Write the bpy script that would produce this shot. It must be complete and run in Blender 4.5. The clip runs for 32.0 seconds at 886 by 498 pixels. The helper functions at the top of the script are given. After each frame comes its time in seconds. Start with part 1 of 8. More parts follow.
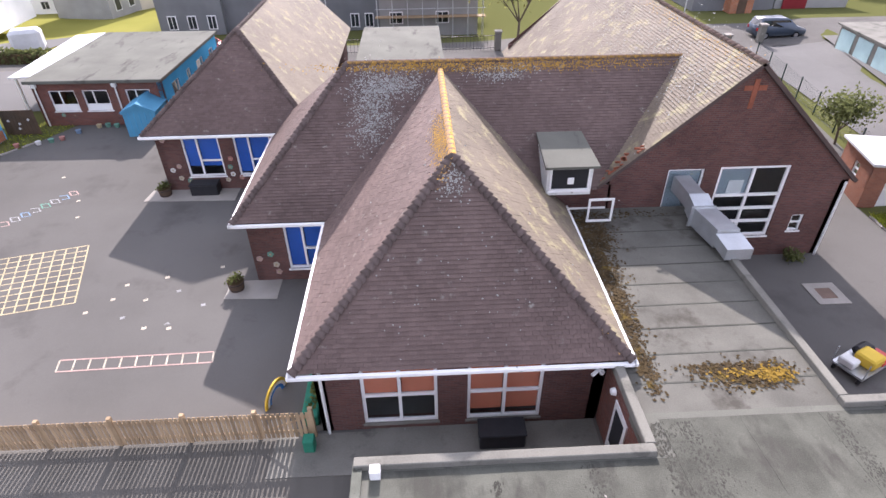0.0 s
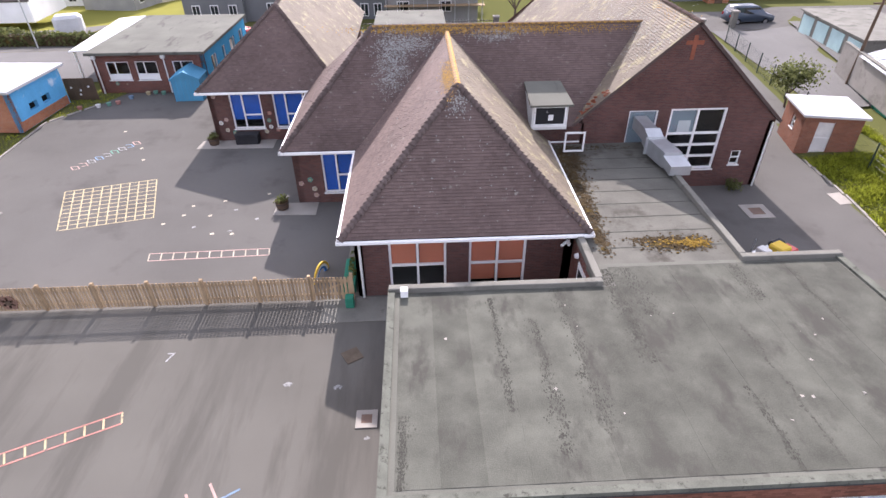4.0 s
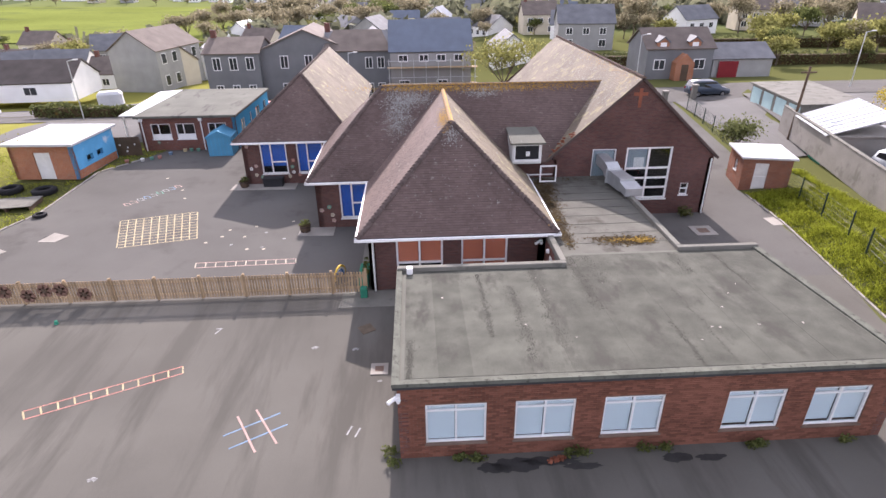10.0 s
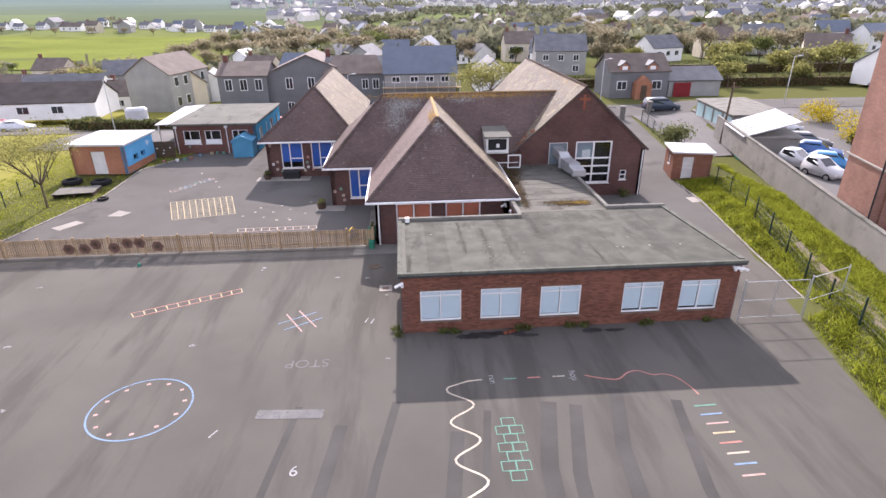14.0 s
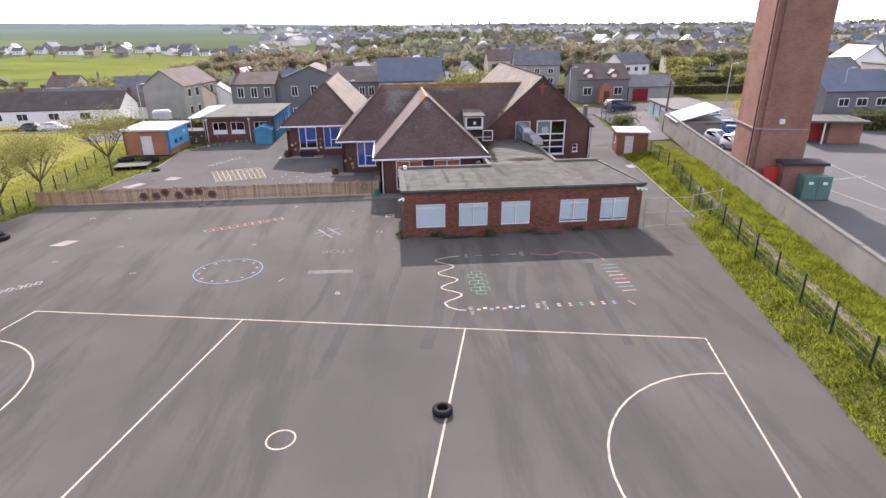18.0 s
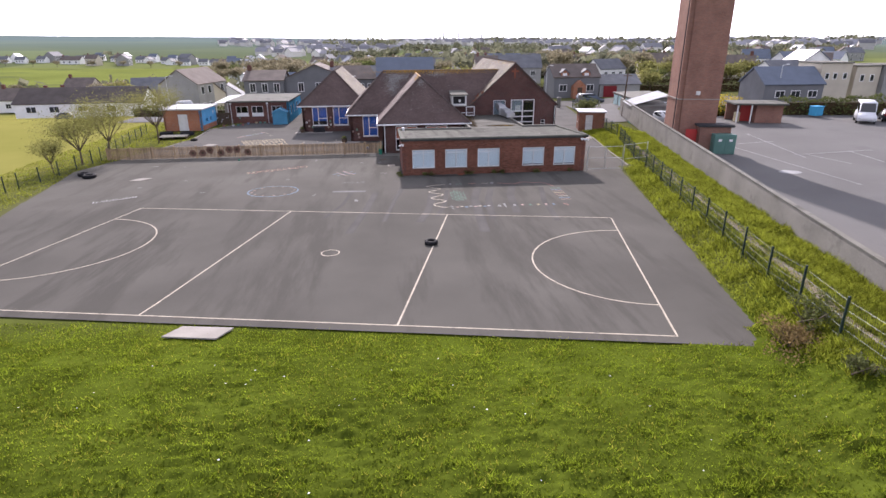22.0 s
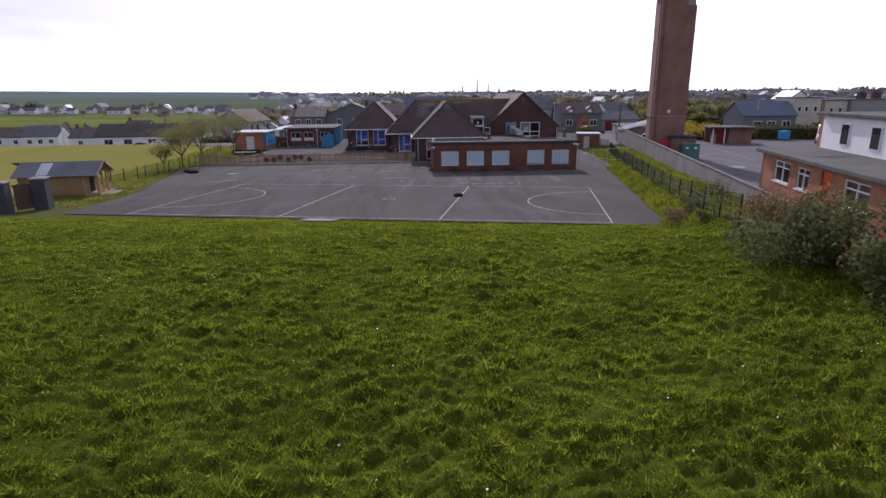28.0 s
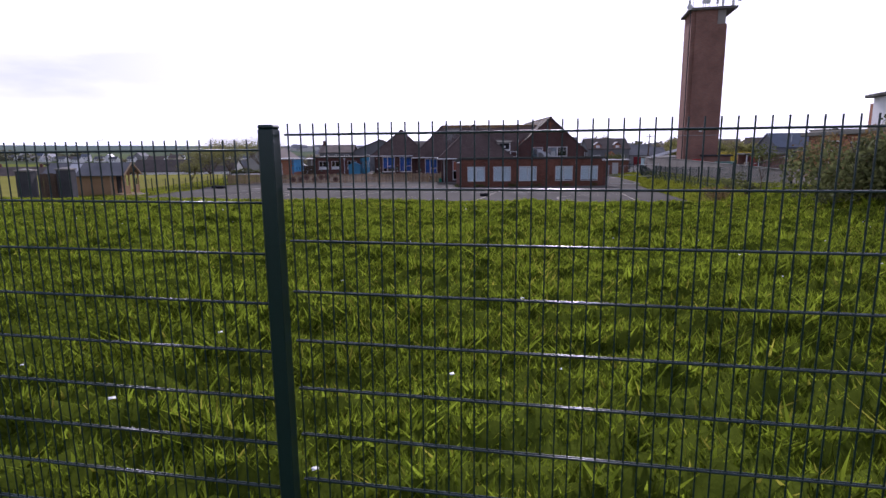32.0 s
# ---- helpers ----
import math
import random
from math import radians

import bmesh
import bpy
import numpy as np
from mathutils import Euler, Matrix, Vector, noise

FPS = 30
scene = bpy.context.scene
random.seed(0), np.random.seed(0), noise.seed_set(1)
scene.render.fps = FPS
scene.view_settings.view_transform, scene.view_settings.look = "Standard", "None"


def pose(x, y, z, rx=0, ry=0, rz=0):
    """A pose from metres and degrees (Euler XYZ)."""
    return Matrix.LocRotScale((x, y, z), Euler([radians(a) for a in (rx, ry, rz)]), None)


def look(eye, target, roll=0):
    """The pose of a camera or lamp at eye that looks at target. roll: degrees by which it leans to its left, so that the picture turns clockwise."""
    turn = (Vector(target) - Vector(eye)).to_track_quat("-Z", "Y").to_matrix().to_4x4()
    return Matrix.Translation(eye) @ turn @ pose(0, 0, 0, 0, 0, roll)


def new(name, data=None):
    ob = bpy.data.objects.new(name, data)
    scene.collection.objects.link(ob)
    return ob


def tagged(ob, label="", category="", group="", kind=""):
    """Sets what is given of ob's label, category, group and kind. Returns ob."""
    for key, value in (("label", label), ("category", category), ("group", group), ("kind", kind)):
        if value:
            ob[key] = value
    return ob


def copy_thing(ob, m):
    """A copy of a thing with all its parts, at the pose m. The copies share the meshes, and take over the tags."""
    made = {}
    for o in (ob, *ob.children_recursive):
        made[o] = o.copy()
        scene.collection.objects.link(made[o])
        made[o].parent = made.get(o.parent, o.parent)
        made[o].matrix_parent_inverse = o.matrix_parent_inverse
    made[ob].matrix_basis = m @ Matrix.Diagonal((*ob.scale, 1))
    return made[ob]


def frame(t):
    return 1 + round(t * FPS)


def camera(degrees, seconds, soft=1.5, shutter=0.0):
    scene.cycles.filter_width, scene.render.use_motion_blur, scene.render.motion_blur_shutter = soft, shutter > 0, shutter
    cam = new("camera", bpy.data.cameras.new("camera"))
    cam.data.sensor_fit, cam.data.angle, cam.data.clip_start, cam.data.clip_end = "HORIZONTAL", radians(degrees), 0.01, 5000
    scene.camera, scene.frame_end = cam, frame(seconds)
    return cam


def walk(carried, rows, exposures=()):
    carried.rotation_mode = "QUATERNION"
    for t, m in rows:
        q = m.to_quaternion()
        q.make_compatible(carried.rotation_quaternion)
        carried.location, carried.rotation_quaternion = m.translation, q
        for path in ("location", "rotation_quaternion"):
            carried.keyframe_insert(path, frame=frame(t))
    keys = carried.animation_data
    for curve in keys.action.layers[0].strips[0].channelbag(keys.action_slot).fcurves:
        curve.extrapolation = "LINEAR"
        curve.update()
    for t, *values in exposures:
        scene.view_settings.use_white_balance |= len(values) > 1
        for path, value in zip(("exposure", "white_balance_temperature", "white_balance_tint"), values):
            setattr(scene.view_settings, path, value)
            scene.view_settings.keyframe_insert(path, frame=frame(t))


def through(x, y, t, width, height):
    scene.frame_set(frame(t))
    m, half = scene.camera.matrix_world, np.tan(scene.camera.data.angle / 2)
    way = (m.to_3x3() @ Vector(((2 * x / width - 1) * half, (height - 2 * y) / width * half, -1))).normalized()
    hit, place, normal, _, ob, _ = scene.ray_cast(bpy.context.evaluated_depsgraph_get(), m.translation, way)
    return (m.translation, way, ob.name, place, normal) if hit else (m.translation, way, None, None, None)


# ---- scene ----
cam = camera(76.6, 32.0)
PATH = [
    (0, (-0.566, 0.54, 13.813), (-0.495, 2.174, 12.661), -0.6),
    (1, (-0.762, -1.472, 13.988), (-0.684, 0.154, 12.826), -0.2),
    (2, (-0.915, -3.268, 14.037), (-0.84, -1.637, 12.882), -0.3),
    (3, (-1.064, -4.686, 14.038), (-0.991, -3.054, 12.885), -0.4),
    (4, (-1.162, -5.841, 13.919), (-1.091, -4.205, 12.771), -0.5),
    (6.5, (-1.395, -8.057, 13.79), (-1.322, -6.373, 12.713), -0.8),
    (7, (-1.397, -8.426, 13.763), (-1.324, -6.699, 12.756), -0.8),
    (7.5, (-1.408, -8.799, 13.797), (-1.332, -7.042, 12.845), -0.7),
    (8, (-1.415, -9.23, 13.826), (-1.336, -7.458, 12.903), -0.7),
    (9, (-1.42, -10.329, 13.792), (-1.336, -8.548, 12.885), -0.7),
    (10, (-1.392, -11.817, 13.547), (-1.307, -10.034, 12.645), -0.7),
    (11, (-1.443, -13.637, 13.21), (-1.35, -11.844, 12.328), -0.7),
    (12, (-1.56, -15.825, 13.384), (-1.458, -14.025, 12.52), -0.5),
    (13, (-1.659, -18.245, 13.711), (-1.544, -16.435, 12.869), -0.5),
    (14, (-1.839, -20.844, 13.731), (-1.713, -19.022, 12.914), -0.5),
    (16.5, (-2.421, -28.02, 12.854), (-2.264, -26.193, 12.055), -0.7),
    (17, (-2.493, -29.557, 12.59), (-2.335, -27.73, 11.793), -0.6),
    (17.5, (-2.624, -31.026, 12.439), (-2.462, -29.191, 11.659), -0.6),
    (18, (-2.724, -32.513, 12.356), (-2.557, -30.663, 11.614), -0.6),
    (18.5, (-2.844, -34.011, 12.189), (-2.672, -32.149, 11.48), -0.6),
    (19, (-2.998, -35.514, 11.899), (-2.815, -33.651, 11.195), -0.6),
    (20, (-3.134, -38.662, 11.087), (-2.95, -36.796, 10.389), -0.6),
    (21, (-3.417, -41.58, 10.74), (-3.225, -39.715, 10.042), -0.4),
    (22, (-3.684, -44.689, 10.383), (-3.488, -42.825, 9.684), -0.3),
    (22.5, (-3.819, -46.222, 10.226), (-3.626, -44.35, 9.548), -0.4),
    (23, (-4.052, -47.757, 10.241), (-3.854, -45.871, 9.605), -0.3),
    (23.5, (-4.29, -49.245, 10.408), (-4.087, -47.346, 9.814), -0.1),
    (24, (-4.544, -50.844, 10.656), (-4.337, -48.934, 10.101), -0.1),
    (24.5, (-4.754, -52.397, 10.835), (-4.546, -50.481, 10.3), -0.1),
    (25, (-5.028, -53.94, 10.851), (-4.815, -52.022, 10.326), -0.1),
    (25.5, (-5.114, -55.554, 10.462), (-4.908, -53.633, 9.943), -0.5),
    (27.5, (-5.635, -58.576, 8.073), (-5.476, -56.652, 7.553), -0.5),
    (28, (-5.577, -58.565, 7.736), (-5.438, -56.642, 7.206), -0.5),
    (29, (-5.459, -58.519, 6.964), (-5.351, -56.594, 6.43), -0.5),
    (30, (-5.469, -58.417, 6.0), (-5.385, -56.49, 5.469), -0.5),
    (30.5, (-5.475, -58.366, 5.518), (-5.401, -56.44, 4.985), -0.5),
    (31, (-5.478, -58.313, 4.935), (-5.412, -56.384, 4.409), -0.5),
    (31.5, (-5.453, -58.228, 4.338), (-5.391, -56.284, 3.872), -0.5),
    (32, (-5.543, -57.916, 3.745), (-5.491, -55.947, 3.397), -0.5),
]
EXPOSURE = [(0, 1.14, 6220, 24), (4.5, 1.07, 6280, 24), (9, 0.98, 6400, 25), (13, 0.95, 6350, 26), (17, 0.86, 6340, 25), (19, 0.68, 6340, 25), (21, 0.56, 6300, 25), (22, 0.48, 6250, 25), (23, 0.38, 6200, 26), (24, -0.1, 6100, 27), (25, -0.5, 5900, 29), (28, -0.6, 5850, 31), (29, -0.54, 5850, 31), (31, -0.42, 5850, 30), (32, -0.58, 5700, 32)]
walk(cam, [(t, look(eye, target, roll)) for t, eye, target, roll in PATH], EXPOSURE)

# ---- world and sun ----
world = bpy.data.worlds.new("sky")
scene.world = world
world.use_nodes = True
wn, wl = world.node_tree.nodes, world.node_tree.links
wn.clear()
sky = wn.new("ShaderNodeTexSky")
sky.sky_type, sky.sun_disc = "NISHITA", False
sky.sun_elevation, sky.sun_rotation = radians(31), radians(2)
sky.air_density, sky.dust_density, sky.ozone_density = 1.0, 3.0, 1.0
wtc = wn.new("ShaderNodeTexCoord")
wmap = wn.new("ShaderNodeMapping")
wmap.inputs["Scale"].default_value = (1.0, 1.0, 4.0)
wno = wn.new("ShaderNodeTexNoise")
wno.inputs["Scale"].default_value, wno.inputs["Detail"].default_value = 2.2, 6
wr = wn.new("ShaderNodeValToRGB")
wr.color_ramp.elements[0].position, wr.color_ramp.elements[1].position = 0.36, 0.58
wmix = wn.new("ShaderNodeMixRGB")
wmix.inputs[2].default_value = (4.5, 4.8, 5.3, 1)
# bright haze low in the sky, strongest under the sun
wsep = wn.new("ShaderNodeSeparateXYZ")
wl.new(wtc.outputs["Generated"], wsep.inputs[0])
whz = wn.new("ShaderNodeMapRange")
whz.interpolation_type = "SMOOTHSTEP"
whz.inputs["From Min"].default_value, whz.inputs["From Max"].default_value = 0.22, 0.62
whz.inputs["To Min"].default_value, whz.inputs["To Max"].default_value = 1.0, 0.0
wl.new(wsep.outputs["Z"], whz.inputs["Value"])
waz = wn.new("ShaderNodeMapRange")
waz.inputs["From Min"].default_value, waz.inputs["From Max"].default_value = -0.4, 0.7
waz.inputs["To Min"].default_value, waz.inputs["To Max"].default_value = 0.26, 1.0
wl.new(wsep.outputs["Y"], waz.inputs["Value"])
whm = wn.new("ShaderNodeMath")
whm.operation = "MULTIPLY"
wl.new(whz.outputs[0], whm.inputs[0])
wl.new(waz.outputs[0], whm.inputs[1])
whc = wn.new("ShaderNodeMixRGB")
whc.inputs[1].default_value, whc.inputs[2].default_value = (7.2, 7.6, 8.5, 1), (14.4, 14.4, 14.8, 1)
# streaks of blue-grey cloud low in the west
wm2 = wn.new("ShaderNodeMapping")
wm2.inputs["Scale"].default_value = (1.6, 1.6, 7.0)
wn2 = wn.new("ShaderNodeTexNoise")
wn2.inputs["Scale"].default_value, wn2.inputs["Detail"].default_value = 1.6, 6
wr2 = wn.new("ShaderNodeMapRange")
wr2.inputs["From Min"].default_value, wr2.inputs["From Max"].default_value = 0.3, 0.68
wx2 = wn.new("ShaderNodeMapRange")
wx2.inputs["From Min"].default_value, wx2.inputs["From Max"].default_value = -0.62, -0.05
wmax = wn.new("ShaderNodeMath")
wmax.operation = "MAXIMUM"
wl.new(wtc.outputs["Generated"], wm2.inputs["Vector"])
wl.new(wm2.outputs["Vector"], wn2.inputs["Vector"])
wl.new(wn2.outputs["Fac"], wr2.inputs["Value"])
wl.new(wsep.outputs["X"], wx2.inputs["Value"])
wl.new(wr2.outputs[0], wmax.inputs[0])
wl.new(wx2.outputs[0], wmax.inputs[1])
wmx2 = wn.new("ShaderNodeMixRGB")
wbg = wn.new("ShaderNodeBackground")
wbg.inputs["Strength"].default_value = 0.15
wo = wn.new("ShaderNodeOutputWorld")
wl.new(wtc.outputs["Generated"], wmap.inputs["Vector"])
wl.new(wmap.outputs["Vector"], wno.inputs["Vector"])
wl.new(wno.outputs["Fac"], wr.inputs["Fac"])
wl.new(wr.outputs["Color"], wmix.inputs["Fac"])
wl.new(sky.outputs["Color"], wmix.inputs[1])
wl.new(wmax.outputs[0], whc.inputs["Fac"])
wl.new(whm.outputs[0], wmx2.inputs["Fac"])
wl.new(wmix.outputs["Color"], wmx2.inputs[1])
wl.new(whc.outputs["Color"], wmx2.inputs[2])
wl.new(wmx2.outputs["Color"], wbg.inputs["Color"])
wl.new(wbg.outputs["Background"], wo.inputs["Surface"])
sun = new("sun", bpy.data.lights.new("sun", "SUN"))
sun.data.energy, sun.data.angle, sun.data.color = 4.7, radians(0.8), (1.0, 0.95, 0.87)
sun.matrix_world = look((2, 60, 36.5), (0, 0, 0))

# ---- materials ----


def mat(name, col, rough=0.85, var=0.25, scale=1.2, fine=18.0, bump=0.25, metal=0.0, rnd=0.0, island=0.0, stain=None, stain_at=0.6, stain_scale=0.5, spec=0.12, stretch=None):
    """A surface with broad and fine variation, relief, and if wanted stains of a second colour."""
    m = bpy.data.materials.new(name)
    m.use_nodes = True
    n, l = m.node_tree.nodes, m.node_tree.links
    b = n["Principled BSDF"]
    b.inputs["Roughness"].default_value, b.inputs["Metallic"].default_value = rough, metal
    b.inputs["Specular IOR Level"].default_value = spec
    tc = n.new("ShaderNodeTexCoord")
    big, small = n.new("ShaderNodeTexNoise"), n.new("ShaderNodeTexNoise")
    big.inputs["Scale"].default_value, big.inputs["Detail"].default_value = scale, 5
    small.inputs["Scale"].default_value, small.inputs["Detail"].default_value = fine, 4
    for t in (big, small):
        l.new(tc.outputs["Object"], t.inputs["Vector"])
    add = n.new("ShaderNodeMath")
    add.operation = "MULTIPLY_ADD"
    add.inputs[1].default_value = 0.5
    l.new(small.outputs["Fac"], add.inputs[0])
    l.new(big.outputs["Fac"], add.inputs[2])
    last = add.outputs[0]
    if rnd or island:
        src = n.new("ShaderNodeObjectInfo") if rnd else n.new("ShaderNodeNewGeometry")
        sc = n.new("ShaderNodeMath")
        sc.operation = "MULTIPLY_ADD"
        sc.inputs[1].default_value = rnd or island
        l.new(src.outputs["Random" if rnd else "Random Per Island"], sc.inputs[0])
        l.new(last, sc.inputs[2])
        last = sc.outputs[0]
    mid = 0.75 + (rnd or island) / 2
    mr = n.new("ShaderNodeMapRange")
    mr.inputs["From Min"].default_value, mr.inputs["From Max"].default_value = mid - 0.35, mid + 0.35
    mr.inputs["To Min"].default_value, mr.inputs["To Max"].default_value = 1 - var, 1 + var
    l.new(last, mr.inputs["Value"])
    mul = n.new("ShaderNodeMixRGB")
    mul.blend_type = "MULTIPLY"
    mul.inputs[0].default_value = 1
    mul.inputs[1].default_value = (*col, 1)
    l.new(mr.outputs["Result"], mul.inputs[2])
    out = mul.outputs["Color"]
    if stain:
        sn = n.new("ShaderNodeTexNoise")
        sn.inputs["Scale"].default_value, sn.inputs["Detail"].default_value, sn.inputs["Roughness"].default_value = stain_scale, 8, 0.65
        if stretch:
            mp = n.new("ShaderNodeMapping")
            mp.inputs["Scale"].default_value = stretch
            l.new(tc.outputs["Object"], mp.inputs["Vector"])
            l.new(mp.outputs["Vector"], sn.inputs["Vector"])
        else:
            l.new(tc.outputs["Object"], sn.inputs["Vector"])
        sr = n.new("ShaderNodeMapRange")
        sr.inputs["From Min"].default_value, sr.inputs["From Max"].default_value = stain_at, stain_at + 0.12
        l.new(sn.outputs["Fac"], sr.inputs["Value"])
        mx = n.new("ShaderNodeMixRGB")
        mx.inputs[2].default_value = (*stain, 1)
        l.new(sr.outputs["Result"], mx.inputs[0])
        l.new(out, mx.inputs[1])
        out = mx.outputs["Color"]
    l.new(out, b.inputs["Base Color"])
    if bump:
        bp = n.new("ShaderNodeBump")
        bp.inputs["Strength"].default_value, bp.inputs["Distance"].default_value = bump, 0.02
        l.new(small.outputs["Fac"], bp.inputs["Height"])
        l.new(bp.outputs["Normal"], b.inputs["Normal"])
    return m


def brick_mat(name, c1, c2, mortar, scale=1.0):
    """Coursed brickwork for walls that run along x or y."""
    m = mat(name, c1, 0.88, 0.3, 0.6, 30, 0.2)
    n, l = m.node_tree.nodes, m.node_tree.links
    tc = n.new("ShaderNodeTexCoord")
    sep, com, ad = n.new("ShaderNodeSeparateXYZ"), n.new("ShaderNodeCombineXYZ"), n.new("ShaderNodeMath")
    l.new(tc.outputs["Object"], sep.inputs[0])
    l.new(sep.outputs["X"], ad.inputs[0])
    l.new(sep.outputs["Y"], ad.inputs[1])
    l.new(ad.outputs[0], com.inputs["X"])
    l.new(sep.outputs["Z"], com.inputs["Y"])
    br = n.new("ShaderNodeTexBrick")
    br.inputs["Scale"].default_value = scale
    br.inputs["Brick Width"].default_value, br.inputs["Row Height"].default_value, br.inputs["Mortar Size"].default_value = 0.225, 0.075, 0.006
    br.inputs["Color1"].default_value, br.inputs["Color2"].default_value, br.inputs["Mortar"].default_value = (*c1, 1), (*c2, 1), (*mortar, 1)
    l.new(com.outputs[0], br.inputs["Vector"])
    mul = next(k for k in n if k.type == "MIX_RGB" and k.blend_type == "MULTIPLY")
    l.new(br.outputs["Color"], mul.inputs[1])
    bp = next(k for k in n if k.type == "BUMP")
    iv = n.new("ShaderNodeMath")
    iv.operation = "SUBTRACT"
    iv.inputs[0].default_value = 1
    l.new(br.outputs["Fac"], iv.inputs[1])
    l.new(iv.outputs[0], bp.inputs["Height"])
    bp.inputs["Strength"].default_value, bp.inputs["Distance"].default_value = 0.4, 0.01
    return m


def glass_mat(name, tint=(0.92, 0.945, 0.955)):
    """Window glass: clear, with a reflection that grows towards grazing angles."""
    m = bpy.data.materials.new(name)
    m.use_nodes = True
    n, l = m.node_tree.nodes, m.node_tree.links
    n.clear()
    out, mx, tr, gl, fr = (n.new(k) for k in ("ShaderNodeOutputMaterial", "ShaderNodeMixShader", "ShaderNodeBsdfTransparent", "ShaderNodeBsdfGlossy", "ShaderNodeLayerWeight"))
    tr.inputs["Color"].default_value = (*tint, 1)
    gl.inputs["Roughness"].default_value = 0.03
    pw, ad = n.new("ShaderNodeMath"), n.new("ShaderNodeMath")
    pw.operation, ad.operation = "POWER", "MULTIPLY_ADD"
    pw.inputs[1].default_value = 4.0
    ad.inputs[1].default_value, ad.inputs[2].default_value = 0.7, 0.04
    l.new(fr.outputs["Facing"], pw.inputs[0])
    l.new(pw.outputs[0], ad.inputs[0])
    l.new(ad.outputs[0], mx.inputs[0])
    l.new(tr.outputs[0], mx.inputs[1])
    l.new(gl.outputs[0], mx.inputs[2])
    l.new(mx.outputs[0], out.inputs["Surface"])
    return m


BRICK = brick_mat("red_brown_brick", (0.17, 0.068, 0.05), (0.115, 0.05, 0.042), (0.16, 0.13, 0.115))
BRICK_OLD = brick_mat("dark_old_brick", (0.13, 0.062, 0.052), (0.09, 0.047, 0.043), (0.12, 0.1, 0.09))
BRICK_TOWER = brick_mat("tower_brick", (0.29, 0.15, 0.11), (0.225, 0.118, 0.09), (0.25, 0.18, 0.145))
BRICK_ORANGE = brick_mat("orange_brick", (0.4, 0.165, 0.085), (0.32, 0.125, 0.07), (0.32, 0.25, 0.2))
BRICK_UNIT = mat("brick_unit", (0.185, 0.082, 0.056), 0.88, 0.3, 0.7, 40, 0.2, rnd=0.6)
BRICK_UNITS = mat("brick_units", (0.185, 0.082, 0.056), 0.88, 0.3, 0.7, 40, 0.2, island=0.6)
MORTAR = mat("mortar", (0.17, 0.12, 0.095), 0.95, 0.2, 2, 60, 0.2)
TILE = mat("roof_tile", (0.126, 0.09, 0.08), 0.68, 0.3, 0.4, 25, 0.25, spec=0.16, island=0.28, stain=(0.27, 0.25, 0.22), stain_at=0.62, stain_scale=3.0)
TILE_ONE = mat("roof_tile_single", (0.126, 0.09, 0.08), 0.68, 0.3, 0.4, 25, 0.25, spec=0.16, rnd=0.28, stain=(0.27, 0.25, 0.22), stain_at=0.62, stain_scale=3.0)
TILE_LICHEN = mat("lichened_roof_tile", (0.165, 0.136, 0.104), 0.75, 0.3, 0.5, 25, 0.25, spec=0.14, island=0.14, stain=(0.28, 0.25, 0.145), stain_at=0.54, stain_scale=1.5)
ROOF_UNDER = mat("roof_underlay", (0.09, 0.068, 0.062), 0.9, 0.2)
RIDGE = mat("ridge_tile", (0.12, 0.085, 0.07), 0.85, 0.3, 1.5, 20, 0.3, rnd=0.5, stain=(0.42, 0.24, 0.05), stain_at=0.5, stain_scale=1.2)
HIP = mat("hip_tile", (0.11, 0.085, 0.078), 0.85, 0.3, 1.5, 20, 0.3, rnd=0.5)
LICHEN_W = mat("white_lichen", (0.3, 0.295, 0.275), 0.95, 0.25, 3, 30, 0.3)
LICHEN_O = mat("orange_lichen", (0.36, 0.21, 0.05), 0.95, 0.3, 3, 30, 0.3)
WHITE = mat("white_paint", (0.78, 0.78, 0.77), 0.5, 0.08, 1.5, 20, 0.03, spec=0.5)
WHITE_OLD = mat("weathered_white_paint", (0.66, 0.66, 0.64), 0.6, 0.18, 2, 20, 0.08)
WHITE_ROOF = mat("white_roof_coating", (0.52, 0.53, 0.54), 0.55, 0.22, 0.6, 12, 0.05)
GLASS = glass_mat("window_glass")
# near-black colour standing in for the shade of unlit rooms, panes and doorways
DARK_IN = mat("dark_room_paint", (0.03, 0.03, 0.032), 0.9, 0.2)
BLIND_PALE = mat("pale_blind", (0.74, 0.82, 0.85), 0.8, 0.06, 1.0, 8, 0.02)
PANEL_GREY = mat("blue_grey_panel", (0.26, 0.31, 0.34), 0.7, 0.1, 1.0, 8, 0.02)
BLIND_BLUE = mat("blue_blind", (0.035, 0.13, 0.5), 0.8, 0.15, 1.2, 8, 0.02)
BLIND_ORANGE = mat("orange_blind", (0.72, 0.24, 0.14), 0.8, 0.12, 1.2, 8, 0.02)
FELT = mat("roof_felt", (0.125, 0.126, 0.108), 0.9, 0.25, 0.5, 30, 0.25, stain=(0.06, 0.058, 0.052), stain_at=0.55, stain_scale=0.6, stretch=(1.6, 0.5, 1))
FELT_SEAM = mat("felt_strip", (0.082, 0.084, 0.07), 0.9, 0.42, 1.1, 34, 0.3, rnd=0.25, stain=(0.058, 0.057, 0.049), stain_at=0.53, stain_scale=0.8, stretch=(1.3, 0.55, 1))
FELT_LINK = mat("pale_link_felt", (0.122, 0.119, 0.103), 0.9, 0.32, 0.8, 30, 0.3, stain=(0.068, 0.063, 0.053), stain_at=0.54, stain_scale=0.7)
SEAM_STAIN = mat("dark_lichen_crust", (0.061, 0.06, 0.051), 0.95, 0.4, 3, 30, 0.3)
